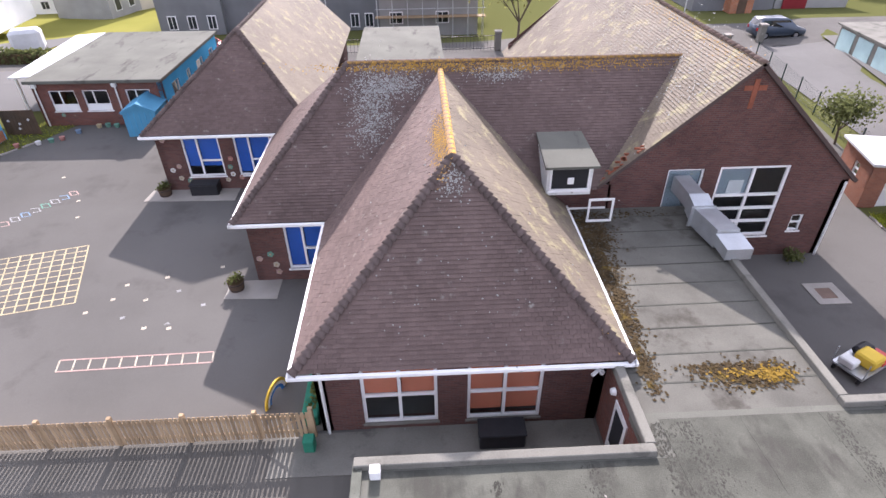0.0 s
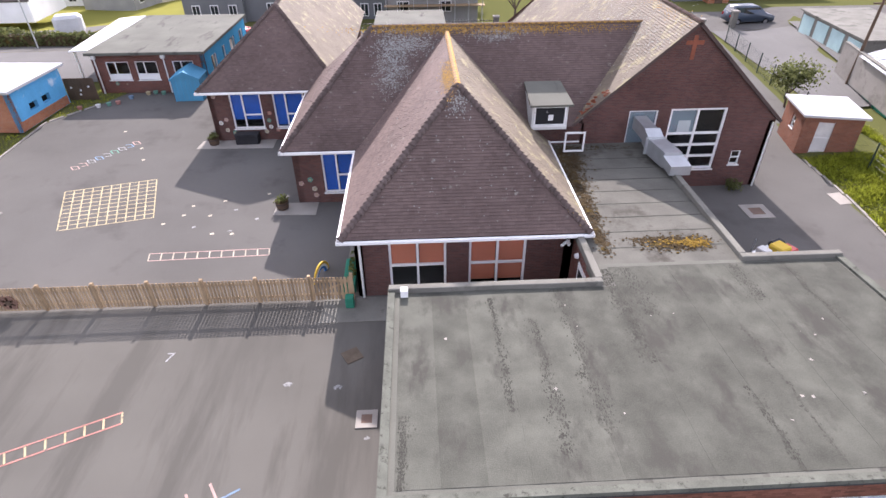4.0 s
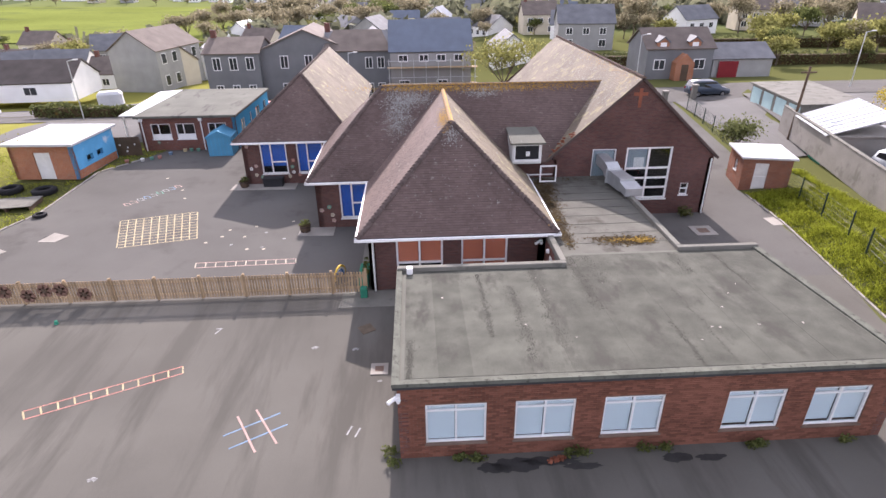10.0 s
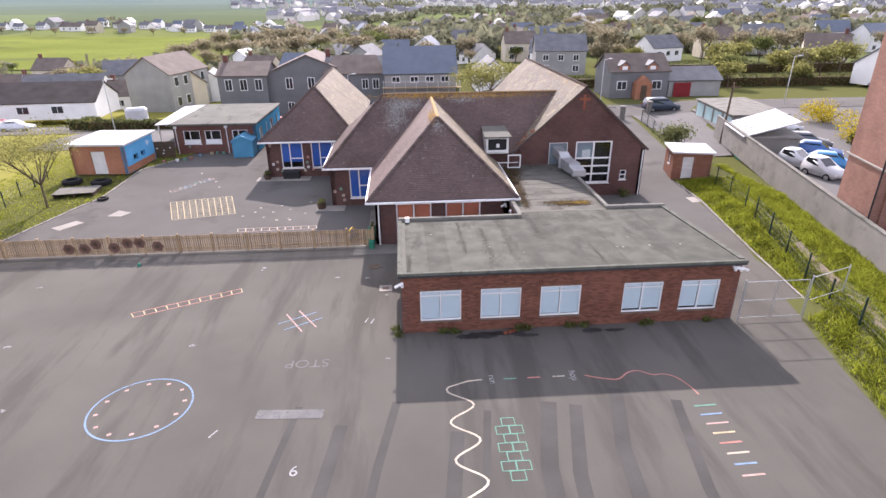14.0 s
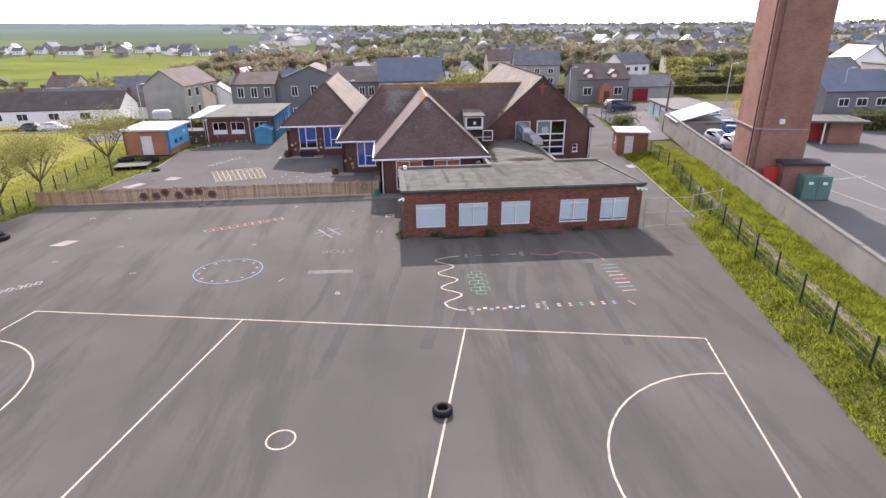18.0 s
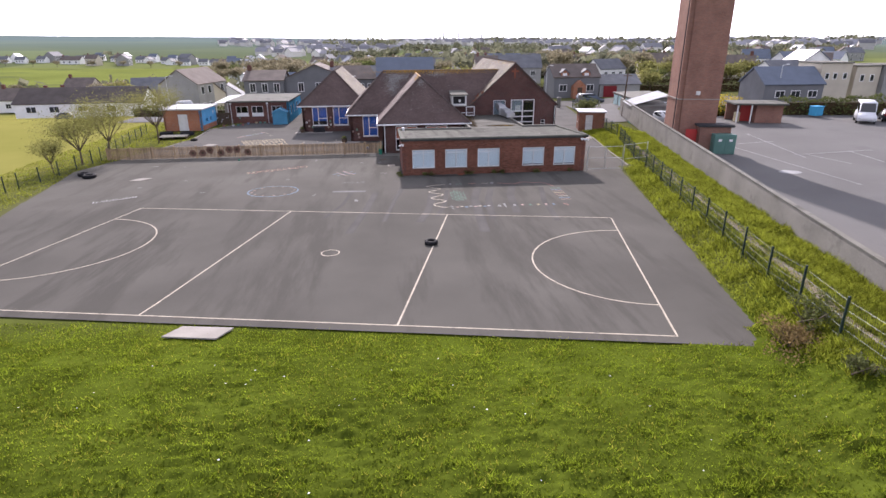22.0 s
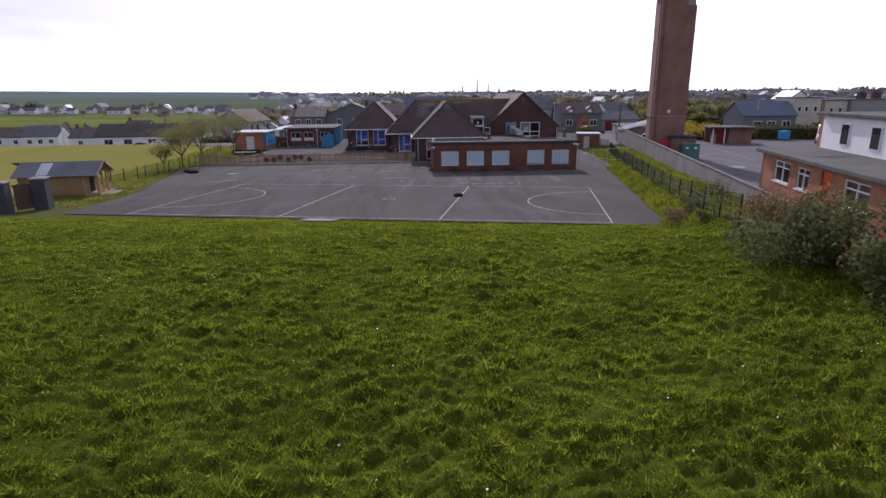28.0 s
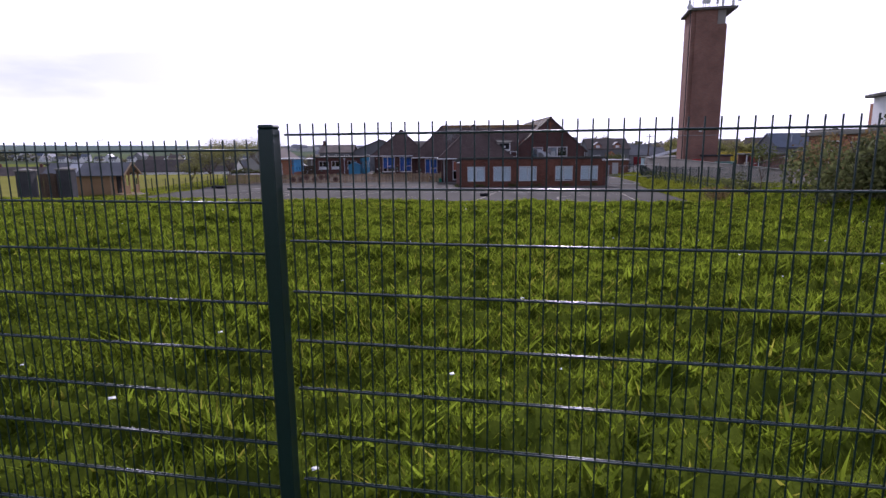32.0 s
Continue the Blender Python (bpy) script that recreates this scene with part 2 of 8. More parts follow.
MOSS_YELLOW = mat("yellow_moss", (0.2, 0.125, 0.022), 0.95, 0.5, 4, 40, 0.4)
FELT_EDGE = mat("mossy_felt_edge", (0.115, 0.12, 0.1), 0.92, 0.35, 2.0, 40, 0.3, stain=(0.05, 0.05, 0.042), stain_at=0.55, stain_scale=6)
FELT_DARK = mat("dark_felt_fascia", (0.05, 0.05, 0.052), 0.85, 0.25, 1.0, 20, 0.15)
CONCRETE = mat("concrete", (0.175, 0.17, 0.148), 0.92, 0.28, 0.9, 25, 0.25, stain=(0.1, 0.098, 0.085), stain_at=0.55, stain_scale=1.0)
CONC_PALE = mat("pale_concrete", (0.3, 0.28, 0.25), 0.92, 0.25, 0.9, 25, 0.2)
BLOCKWALL = mat("weathered_blockwork", (0.235, 0.222, 0.2), 0.95, 0.25, 0.5, 14, 0.35, stain=(0.17, 0.16, 0.14), stain_at=0.55, stain_scale=0.8)
ASPHALT = mat("asphalt", (0.101, 0.096, 0.085), 0.92, 0.26, 0.16, 55, 0.3, stain=(0.081, 0.077, 0.068), stain_at=0.5, stain_scale=0.9, stretch=(0.62, 0.085, 1), spec=0.03)


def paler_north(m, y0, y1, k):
    """Puts a brightness gradient into the base colour: times 1 at y0, rising to k at y1."""
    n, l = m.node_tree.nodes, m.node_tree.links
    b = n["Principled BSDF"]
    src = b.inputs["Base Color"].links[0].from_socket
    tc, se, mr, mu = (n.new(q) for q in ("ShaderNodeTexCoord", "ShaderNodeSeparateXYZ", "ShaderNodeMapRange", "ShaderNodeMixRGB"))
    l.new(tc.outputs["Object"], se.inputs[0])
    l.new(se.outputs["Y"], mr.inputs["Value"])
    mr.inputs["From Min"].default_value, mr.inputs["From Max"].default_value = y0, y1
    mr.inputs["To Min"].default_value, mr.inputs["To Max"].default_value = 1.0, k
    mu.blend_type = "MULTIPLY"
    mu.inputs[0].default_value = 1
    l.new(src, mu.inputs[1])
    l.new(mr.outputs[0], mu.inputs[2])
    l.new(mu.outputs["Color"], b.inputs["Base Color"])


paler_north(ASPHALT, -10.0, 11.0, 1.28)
ASPHALT_OLD = mat("grey_asphalt", (0.122, 0.117, 0.109), 0.92, 0.24, 0.16, 45, 0.25, stain=(0.098, 0.093, 0.087), stain_at=0.55, stain_scale=0.35, spec=0.03)
ASPHALT_PALE = mat("pale_worn_asphalt", (0.13, 0.127, 0.122), 0.92, 0.22, 0.12, 45, 0.25, stain=(0.115, 0.113, 0.11), stain_at=0.58, stain_scale=0.3)
P_YELLOW = mat("worn_yellow_paint", (0.44, 0.37, 0.23), 0.8, 0.35, 2.5, 25, 0.1, stain=(0.15, 0.14, 0.12), stain_at=0.55, stain_scale=5)
P_CREAM = mat("worn_cream_paint", (0.45, 0.4, 0.32), 0.8, 0.35, 2.5, 25, 0.1, stain=(0.15, 0.145, 0.13), stain_at=0.56, stain_scale=5)
P_WHITE = mat("worn_white_paint", (0.33, 0.33, 0.33), 0.8, 0.35, 2.5, 25, 0.1, stain=(0.14, 0.14, 0.14), stain_at=0.53, stain_scale=6)
P_FLECK = mat("flaking_white_paint", (0.25, 0.25, 0.245), 0.85, 0.35, 4, 30, 0.1, stain=(0.11, 0.108, 0.105), stain_at=0.47, stain_scale=9)
P_FADED = mat("faded_paint", (0.15, 0.148, 0.145), 0.85, 0.3, 2.5, 25, 0.1, stain=(0.11, 0.11, 0.115), stain_at=0.5, stain_scale=5)
P_RED = mat("worn_red_paint", (0.4, 0.19, 0.16), 0.8, 0.3, 2.5, 25, 0.1, stain=(0.14, 0.12, 0.12), stain_at=0.56, stain_scale=5)
P_PINK = mat("worn_pink_paint", (0.4, 0.28, 0.25), 0.8, 0.3, 2.5, 25, 0.1)
P_BLUE = mat("worn_blue_paint", (0.17, 0.25, 0.35), 0.8, 0.35, 2.5, 25, 0.1, stain=(0.12, 0.13, 0.15), stain_at=0.56, stain_scale=5)
P_GREEN = mat("worn_green_paint", (0.13, 0.27, 0.21), 0.8, 0.3, 2.5, 25, 0.1, stain=(0.12, 0.15, 0.14), stain_at=0.6, stain_scale=5)
WOOD_FENCE = mat("weathered_softwood", (0.36, 0.26, 0.16), 0.85, 0.3, 1.5, 30, 0.2, rnd=0.6)
WOOD_CABIN = mat("brown_shiplap", (0.3, 0.19, 0.1), 0.8, 0.25, 1.0, 20, 0.2, rnd=0.3)
WOOD_DARK = mat("dark_wood", (0.1, 0.07, 0.05), 0.85, 0.3, 1.5, 25, 0.2)
GREEN_METAL = mat("green_coated_steel", (0.008, 0.028, 0.027), 0.3, 0.2, 3, 40, 0.02, spec=0.5)
GREEN_POST = mat("green_fence_post", (0.012, 0.03, 0.026), 0.5, 0.2, 3, 40, 0.05, spec=0.4)
GALV = mat("galvanised_steel", (0.5, 0.52, 0.53), 0.4, 0.15, 2, 30, 0.05, metal=0.7)
BLUE_WALL = mat("bright_blue_render", (0.06, 0.33, 0.55), 0.8, 0.12, 0.8, 15, 0.1)
BLUE_SHED = mat("blue_shed_paint", (0.08, 0.27, 0.42), 0.75, 0.2, 1.0, 15, 0.1)
MURAL = mat("blue_mural_paint", (0.1, 0.36, 0.62), 0.8, 0.2, 0.8, 12, 0.05, stain=(0.5, 0.62, 0.72), stain_at=0.58, stain_scale=0.9)
RUBBER = mat("black_rubber", (0.022, 0.022, 0.024), 0.8, 0.25, 4, 40, 0.2)
BLACK_PLASTIC = mat("black_plastic", (0.03, 0.03, 0.033), 0.5, 0.2, 3, 30, 0.05)
RENDER_GREY = mat("grey_pebbledash", (0.3, 0.3, 0.29), 0.95, 0.2, 0.5, 30, 0.35)
RENDER_DARK = mat("dark_grey_render", (0.17, 0.175, 0.18), 0.95, 0.2, 0.5, 30, 0.3)
RENDER_WHITE = mat("white_render", (0.8, 0.8, 0.79), 0.9, 0.1, 0.5, 20, 0.1)
RENDER_CREAM = mat("cream_render", (0.55, 0.5, 0.4), 0.9, 0.15, 0.5, 20, 0.1)
SLATE = mat("slate", (0.15, 0.155, 0.165), 0.7, 0.3, 0.6, 14, 0.25)
SLATE_BROWN = mat("brown_roof_tiles", (0.15, 0.125, 0.11), 0.85, 0.3, 0.6, 14, 0.3)
ROOF_DARK = mat("dark_brown_roof", (0.085, 0.073, 0.067), 0.85, 0.3, 0.6, 14, 0.3)
BRICK_HUT = brick_mat("brown_orange_brick", (0.27, 0.115, 0.07), (0.21, 0.09, 0.058), (0.24, 0.18, 0.15))
MAROON = mat("maroon_door_paint", (0.2, 0.025, 0.03), 0.5, 0.15, 1, 15, 0.03)
SLATE_BLUE = mat("blue_slate", (0.1, 0.125, 0.165), 0.5, 0.2, 0.7, 14, 0.2, spec=0.5)
ORANGE_DOOR = mat("orange_red_door", (0.6, 0.1, 0.03), 0.5, 0.12, 1, 15, 0.03)
RED_PAINT = mat("red_paint", (0.45, 0.03, 0.025), 0.45, 0.15, 1, 15, 0.03, spec=0.5)
GREEN_BOX = mat("green_cabinet_paint", (0.1, 0.2, 0.17), 0.5, 0.18, 1, 15, 0.05)
TEAL_DOOR = mat("pale_teal_door", (0.36, 0.5, 0.5), 0.6, 0.15, 1, 15, 0.05)
GREEN_DOOR = mat("green_door", (0.03, 0.2, 0.13), 0.6, 0.15, 1, 15, 0.05)
MOSS = mat("moss_and_leaf_litter", (0.062, 0.044, 0.022), 0.95, 0.5, 2, 40, 0.5, stain=(0.13, 0.09, 0.022), stain_at=0.57, stain_scale=1.6)
BARK = mat("bark", (0.12, 0.095, 0.07), 0.9, 0.3, 3, 30, 0.4)


def leaf_mat(name, col, var=0.4, through=0.45):
    m = mat(name, col, 0.7, var, 0.8, 6, 0.0, island=0.8, spec=0.04)
    b = m.node_tree.nodes["Principled BSDF"]
    tr = m.node_tree.nodes.new("ShaderNodeBsdfTranslucent")
    mx = m.node_tree.nodes.new("ShaderNodeMixShader")
    mx.inputs[0].default_value = through
    src = b.inputs["Base Color"].links[0].from_socket
    m.node_tree.links.new(src, tr.inputs["Color"])
    o = next(k for k in m.node_tree.nodes if k.type == "OUTPUT_MATERIAL")
    m.node_tree.links.new(b.outputs[0], mx.inputs[1])
    m.node_tree.links.new(tr.outputs[0], mx.inputs[2])
    m.node_tree.links.new(mx.outputs[0], o.inputs["Surface"])
    return m


GRASS = leaf_mat("grass_blade", (0.168, 0.22, 0.017), 0.65, 0.62)
GRASS_DRY = leaf_mat("yellowed_grass_blade", (0.3, 0.29, 0.04), 0.5, 0.6)
WEEDS = leaf_mat("weed_leaf", (0.24, 0.27, 0.03), 0.6)
LEAF_SPRING = leaf_mat("spring_leaf", (0.24, 0.235, 0.08))
LEAF_DARK = leaf_mat("dark_leaf", (0.125, 0.14, 0.055))
LEAF_MID = leaf_mat("mid_leaf", (0.125, 0.145, 0.05))
LEAF_GORSE = leaf_mat("gorse_leaf", (0.4, 0.32, 0.03))
LEAF_RED = leaf_mat("russet_leaf", (0.23, 0.165, 0.075))
LEAF_PALE = leaf_mat("pale_spring_leaf", (0.26, 0.23, 0.15))

# ---- mesh helpers ----
G0 = -0.15
SITE = -12.6          # degrees by which the court, walls and tower stand turned from the school


def thing(name, loc=(0, 0, 0), rz=0.0, label="", category="", group="", kind=""):
    ob = new(name)
    ob.empty_display_size = 0.2
    ob.matrix_basis = pose(*loc, 0, 0, rz)
    return tagged(ob, label, category, group, kind)


def part(name, bm, material, parent=None, label="", smooth=False):
    """Links a bmesh as one mesh object under a thing or part, in that thing's own frame."""
    me = bpy.data.meshes.new(name)
    bm.to_mesh(me)
    bm.free()
    me.materials.append(material)
    if smooth:
        me.shade_smooth()
    ob = new(name, me)
    if parent:
        ob.parent = parent
    if label:
        ob["label"] = label
    return ob


def raw(name, verts, faces, material, parent=None, label=""):
    """As part(), from lists of corners and faces."""
    me = bpy.data.meshes.new(name)
    me.from_pydata(verts, [], faces)
    me.materials.append(material)
    ob = new(name, me)
    if parent:
        ob.parent = parent
    if label:
        ob["label"] = label
    return ob


def box(bm, x0, x1, y0, y1, z0, z1, bev=0.0):
    g = bmesh.ops.create_cube(bm, size=1.0, matrix=Matrix.LocRotScale(((x0 + x1) / 2, (y0 + y1) / 2, (z0 + z1) / 2), None, (abs(x1 - x0), abs(y1 - y0), abs(z1 - z0))))
    if bev:
        bmesh.ops.bevel(bm, geom=list({e for v in g["verts"] for e in v.link_edges}), offset=bev, segments=1, affect="EDGES")
    return bm


def bx(x0, x1, y0, y1, z0, z1, bev=0.0):
    return box(bmesh.new(), x0, x1, y0, y1, z0, z1, bev)


def cyl(bm, p, q, r0, r1=None, seg=8):
    """A tapered round bar from p to q."""
    p, q = Vector(p), Vector(q)
    d = q - p
    m = Matrix.Translation((p + q) / 2) @ d.to_track_quat("Z", "Y").to_matrix().to_4x4()
    bmesh.ops.create_cone(bm, cap_ends=True, segments=seg, radius1=r0, radius2=r0 if r1 is None else r1, depth=d.length, matrix=m)
    return bm


def rod(p, q, r0, r1=None, seg=8):
    return cyl(bmesh.new(), p, q, r0, r1, seg)


def ngon(bm, pts):
    return bm.faces.new([bm.verts.new(p) for p in pts])


def slab(pts, thick):
    """A flat polygon given depth along its normal, downwards."""
    bm = bmesh.new()
    f = ngon(bm, pts)
    f.normal_update()
    if f.normal.z < 0:
        f.normal_flip()
    n = f.normal.copy()
    r = bmesh.ops.extrude_face_region(bm, geom=[f])
    bmesh.ops.translate(bm, verts=[v for v in r["geom"] if isinstance(v, bmesh.types.BMVert)], vec=-n * thick)
    bmesh.ops.recalc_face_normals(bm, faces=bm.faces)
    return bm


def wall_bm(o, u, length, h, thick, holes=()):
    """A wall from o along u (unit, level), rising h, its outer face towards the right of u; holes are (a, b, z0, z1)."""
    bm = bmesh.new()
    o, u = Vector(o), Vector((u[0], u[1], 0)).normalized()
    inn = Vector((-u.y, u.x, 0)) * thick
    xs = sorted({0, length, *(v for hh in holes for v in hh[:2])})
    zs = sorted({0, h, *(v for hh in holes for v in hh[2:])})
    seen = {}

    def at(i, j, k):
        if (i, j, k) not in seen:
            seen[i, j, k] = bm.verts.new(o + u * xs[i] + Vector((0, 0, zs[j])) + inn * k)
        return seen[i, j, k]

    solid = {(i, j) for i in range(len(xs) - 1) for j in range(len(zs) - 1)
             if not any(hh[0] <= xs[i] and xs[i + 1] <= hh[1] and hh[2] <= zs[j] and zs[j + 1] <= hh[3] for hh in holes)}
    for i, j in solid:
        ring = ((i, j), (i + 1, j), (i + 1, j + 1), (i, j + 1))
        bm.faces.new([at(*p, 0) for p in ring])
        bm.faces.new([at(*p, 1) for p in ring[::-1]])
        for e, (di, dj) in enumerate(((0, -1), (1, 0), (0, 1), (-1, 0))):
            if (i + di, j + dj) not in solid:
                p, q = ring[e], ring[(e + 1) % 4]
                bm.faces.new((at(*q, 0), at(*p, 0), at(*p, 1), at(*q, 1)))
    return bm


def oriented(o, u):
    """The frame of a wall's face: x along u, y into the wall, z up, at o."""
    u = Vector((u[0], u[1], 0)).normalized()
    return Matrix(((u.x, -u.y, 0, o[0]), (u.y, u.x, 0, o[1]), (0, 0, 1, o[2]), (0, 0, 0, 1)))


def window(parent, o, u, w, h, cols=(0.5,), rows=(), blind=None, blind_h=1.0, frame_w=0.06, sill=True, name="window", frame_m=None, depth=0.1, label="", whole=()):
    """A framed window whose lower outer corner is o: bars at the shares cols and rows of its width and height."""
    m = oriented(o, u)
    fm = frame_m or WHITE
    fw = frame_w
    xs, zs = [0, *[c * w for c in cols], w], [0, *[r * h for r in rows], h]
    cut = lambda v: list(zip([v[0] + fw, *[k + fw / 2 for k in v[1:-1]]], [*[k - fw / 2 for k in v[1:-1]], v[-1] - fw]))
    col_z = [[0, h] if k in whole else zs for k in range(len(xs) - 1)]
    bm = wall_bm((0, depth - 0.05, 0), (1, 0, 0), w, h, 0.08, [(*p, *q) for p, cz in zip(cut(xs), col_z) for q in cut(cz)])
    bmesh.ops.transform(bm, matrix=m, verts=bm.verts)
    win = part(name, bm, fm, parent, label)
    for a, b, cz in zip(xs, xs[1:], col_z):
        for c, d in zip(cz, cz[1:]):
            pb = bx(a + fw * 0.6, b - fw * 0.6, depth - 0.01, depth, c + fw * 0.6, d - fw * 0.6)
            bmesh.ops.transform(pb, matrix=m, verts=pb.verts)
            p = part("pane", pb, GLASS, win)
            p.visible_shadow = False
        if blind:
            pb = bx(a + fw * 0.7, b - fw * 0.7, depth + 0.06, depth + 0.07, h * (1 - blind_h) + fw, h - fw)
            bmesh.ops.transform(pb, matrix=m, verts=pb.verts)
            part("blind", pb, blind, win)
    if sill:
        sb = bx(-0.05, w + 0.05, -0.05, depth, -0.06, 0.0)
        bmesh.ops.transform(sb, matrix=m, verts=sb.verts)
        part("sill", sb, fm if sill is True else sill, win)
    return win


def tile_rows(poly, w=0.2, g=0.125, lift=0.03):
    """Lapped plain tiles over a planar polygon whose first edge is the eave: a list of eight corners each, nearest the eave first."""
    p = [Vector(v) for v in poly]
    n = Vector((0, 0, 0))
    for a, b in zip(p, p[1:] + p[:1]):
        n += a.cross(b)
    n.normalize()
    n = -n if n.z < 0 else n
    u = (p[1] - p[0]).normalized()
    v = n.cross(u)
    if v.z < 0:
        u = -u
        v = n.cross(u)
    q = [((a - p[0]).dot(u), (a - p[0]).dot(v)) for a in p]
    lo, hi, top = min(a for a, _ in q), max(a for a, _ in q), max(b for _, b in q)
    out = []
    rnd = random.Random(7)
    for r in range(int(top / g) + 1):
        y = r * g + g / 2
        cross = sorted(a[0] + (y - a[1]) / (b[1] - a[1]) * (b[0] - a[0]) for a, b in zip(q, q[1:] + q[:1]) if (a[1] > y) != (b[1] > y))
        for s, e in zip(cross[::2], cross[1::2]):
            x = s - (w / 2 if r % 2 else 0) - ((s - lo) % w)
            while x < e:
                a, b = max(x, s), min(x + w, e)
                x += w
                if b - a < 0.03:
                    continue
                k = lift + rnd.uniform(-0.005, 0.008)
                a, b = a + 0.002, b - 0.002
                c = [p[0] + u * i + v * j + n * t for i, j, t in ((a, r * g, 0), (b, r * g, 0), (b, (r + 1) * g + 0.02, 0), (a, (r + 1) * g + 0.02, 0), (a, r * g, k), (b, r * g, k), (b, (r + 1) * g + 0.02, 0.006), (a, (r + 1) * g + 0.02, 0.006))]
                out.append(c)
    return out


CUBE_F = [(4, 5, 6, 7), (0, 1, 5, 4), (1, 2, 6, 5), (3, 0, 4, 7)]


def tiled(name, poly, parent, singles=0, tile=None):
    """A roof slope: a boarded slab and its tiles; the first few tiles near the eave stand as parts of their own."""
    base = part(name, slab(poly, 0.12), ROOF_UNDER, parent)
    tl = tile_rows(poly)
    if singles:
        mid = sum((Vector(v) for v in poly[:2]), Vector()) / 2
        tl.sort(key=lambda c: (Vector(c[0]) - mid).length)
        for c in tl[:singles]:
            o = raw("roof_tile", [tuple(k) for k in c], CUBE_F, TILE_ONE, base)
        tl = tl[singles:]
    vs, fs = [], []
    for c in tl:
        k = len(vs)
        vs += [tuple(i) for i in c]
        fs += [tuple(i + k for i in f) for f in CUBE_F]
    o = raw("roof_tiles", vs, fs, tile or TILE, base, "tan lichened plain clay tiles" if tile else "dark purple-brown plain clay tiles")
    o["kind"] = "stuff"
    return base


def cap_tiles(name, p, q, parent, material, step=0.33, r=0.11, bonnet=False):
    """Half-round tiles laid end to end along a ridge or hip from p up to q."""
    p, q = Vector(p), Vector(q)
    d = (q - p)
    count = max(1, round(d.length / step))
    d.normalize()
    side = d.cross(Vector((0, 0, 1))).normalized()
    up = side.cross(d)
    L = (q - p).length / count
    vs = []
    for end, k in ((0, 1.28 if bonnet else 1.0), (L + 0.02, 0.74 if bonnet else 0.97)):
        for i in range(6):
            a = math.pi * i / 5
            vs.append(d * end + side * math.cos(a) * r * k + up * (math.sin(a) * r * k * 0.75 - 0.02))
    fs = [(i, i + 1, i + 7, i + 6) for i in range(5)] + [(5, 4, 3, 2, 1, 0)]
    me = bpy.data.meshes.new(name)
    me.from_pydata([tuple(v) for v in vs], [], fs)
    me.materials.append(material)
    me.shade_smooth()
    for i in range(count):
        o = new(name, me)
        o.parent = parent
        o.location = p + d * (L * i)


def pts_line(pts, step=0.35):
    """Points on a line through pts, at most a step apart."""
    out = []
    for a, b in zip(pts, pts[1:]):
        k = max(1, int((Vector(b) - Vector(a)).length / step))
        out += [tuple(Vector(a).lerp(Vector(b), i / k)) for i in range(k)]
    return out + [tuple(pts[-1])]

# ---- ground ----
GY = [-200, -66, -56, -45, -36, -33, -30, -28, -26, -17, -10, -4, 0, 3, 60, 300]
GZ = [1.9, 1.85, 1.84, 1.8, 1.6, 1.36, 0.98, 0.76, 0.66, 0.4, 0.2, 0.02, -0.08, G0, G0, G0]


def g(y, x=-1.4):
    """The height of the yard and field, which rise along the court's own slanted direction."""
    turn = 0.2216 * (min(12.0, max(-28.0, x)) + 1.4) * min(1.0, max(0.0, -y / 8)) * min(1.0, max(0.0, (y + 56) / 10))
    return float(np.interp(y + turn, GY, GZ))


def tarmac_right(y):
    return float(np.interp(y, [-30, 0.4, 0.6, 8, 17, 23, 26, 28, 46, 60], [8.85, 16.45, 17.5, 18.5, 19.9, 20.2, 21.0, 23.4, 26.5, 28.5]))


def tarmac_left(y):
    return float(np.interp(y, [-30, -20, -15, -8, 0, 6, 10, 13, 20, 22, 30, 33, 36], [-27, -26.5, -26.6, -28, -29.3, -30.3, -29, -27.6, -25.9, -25.2, -25.4, -23.4, -22]))


def wall_x(y):
    return 23.5 + 0.252 * (y - 6)


def land(x, y):
    """The height of the land at a place."""
    z = g(y, x)
    if -62 < y < 40:
        xr = tarmac_right(y) if y > -28 else 8.8 + 0.25 * (y + 28) * 1.0
        rise = np.interp(x - xr, [0, 0.5, 2.0, 3.0, 4.5, 6], [0, 0.12, 0.85, 0.95, 0.75, 0.6]) * np.interp(y, [-60, -44, -36, -26, 0, 8, 22, 28], [0, 0.25, 0.85, 1.05, 1, 0.9, 0.3, 0])
        z += float(rise)
    if x > wall_x(y) and -60 < y < 60:
        z = float(np.interp(x - wall_x(y), [0, 0.5], [z, 0.45 + max(0.0, (-y - 8) * 0.025)]))
    r = math.hypot(x, y)
    if r > 330:
        az = math.atan2(x, y)
        top = float(np.interp(az, [-0.9, -0.5, -0.25, 0.0, 0.3, 0.8], [44, 36, 26, 13, 8, 6]))
        k = min(1.0, max(0.0, (r - 330) / 2700))
        z += top * k ** 0.8 + 5 * noise.noise((x / 500, y / 500, 0)) * min(1, k * 3)
    west = float(np.interp(x, [-45, -25, 6, 20], [1, 0.78, 0.65, 0])) * max(0.0, 1 - max(0.0, r - 400) / 800)
    z -= west * float(np.interp(y, [46, 70, 110, 200], [0, 4, 6, 8]))
    if y > 70:
        z -= (1 - west) * min(3.0, (y - 70) * 0.02) * max(0.0, 1 - max(0, r - 300) / 600)
    return z


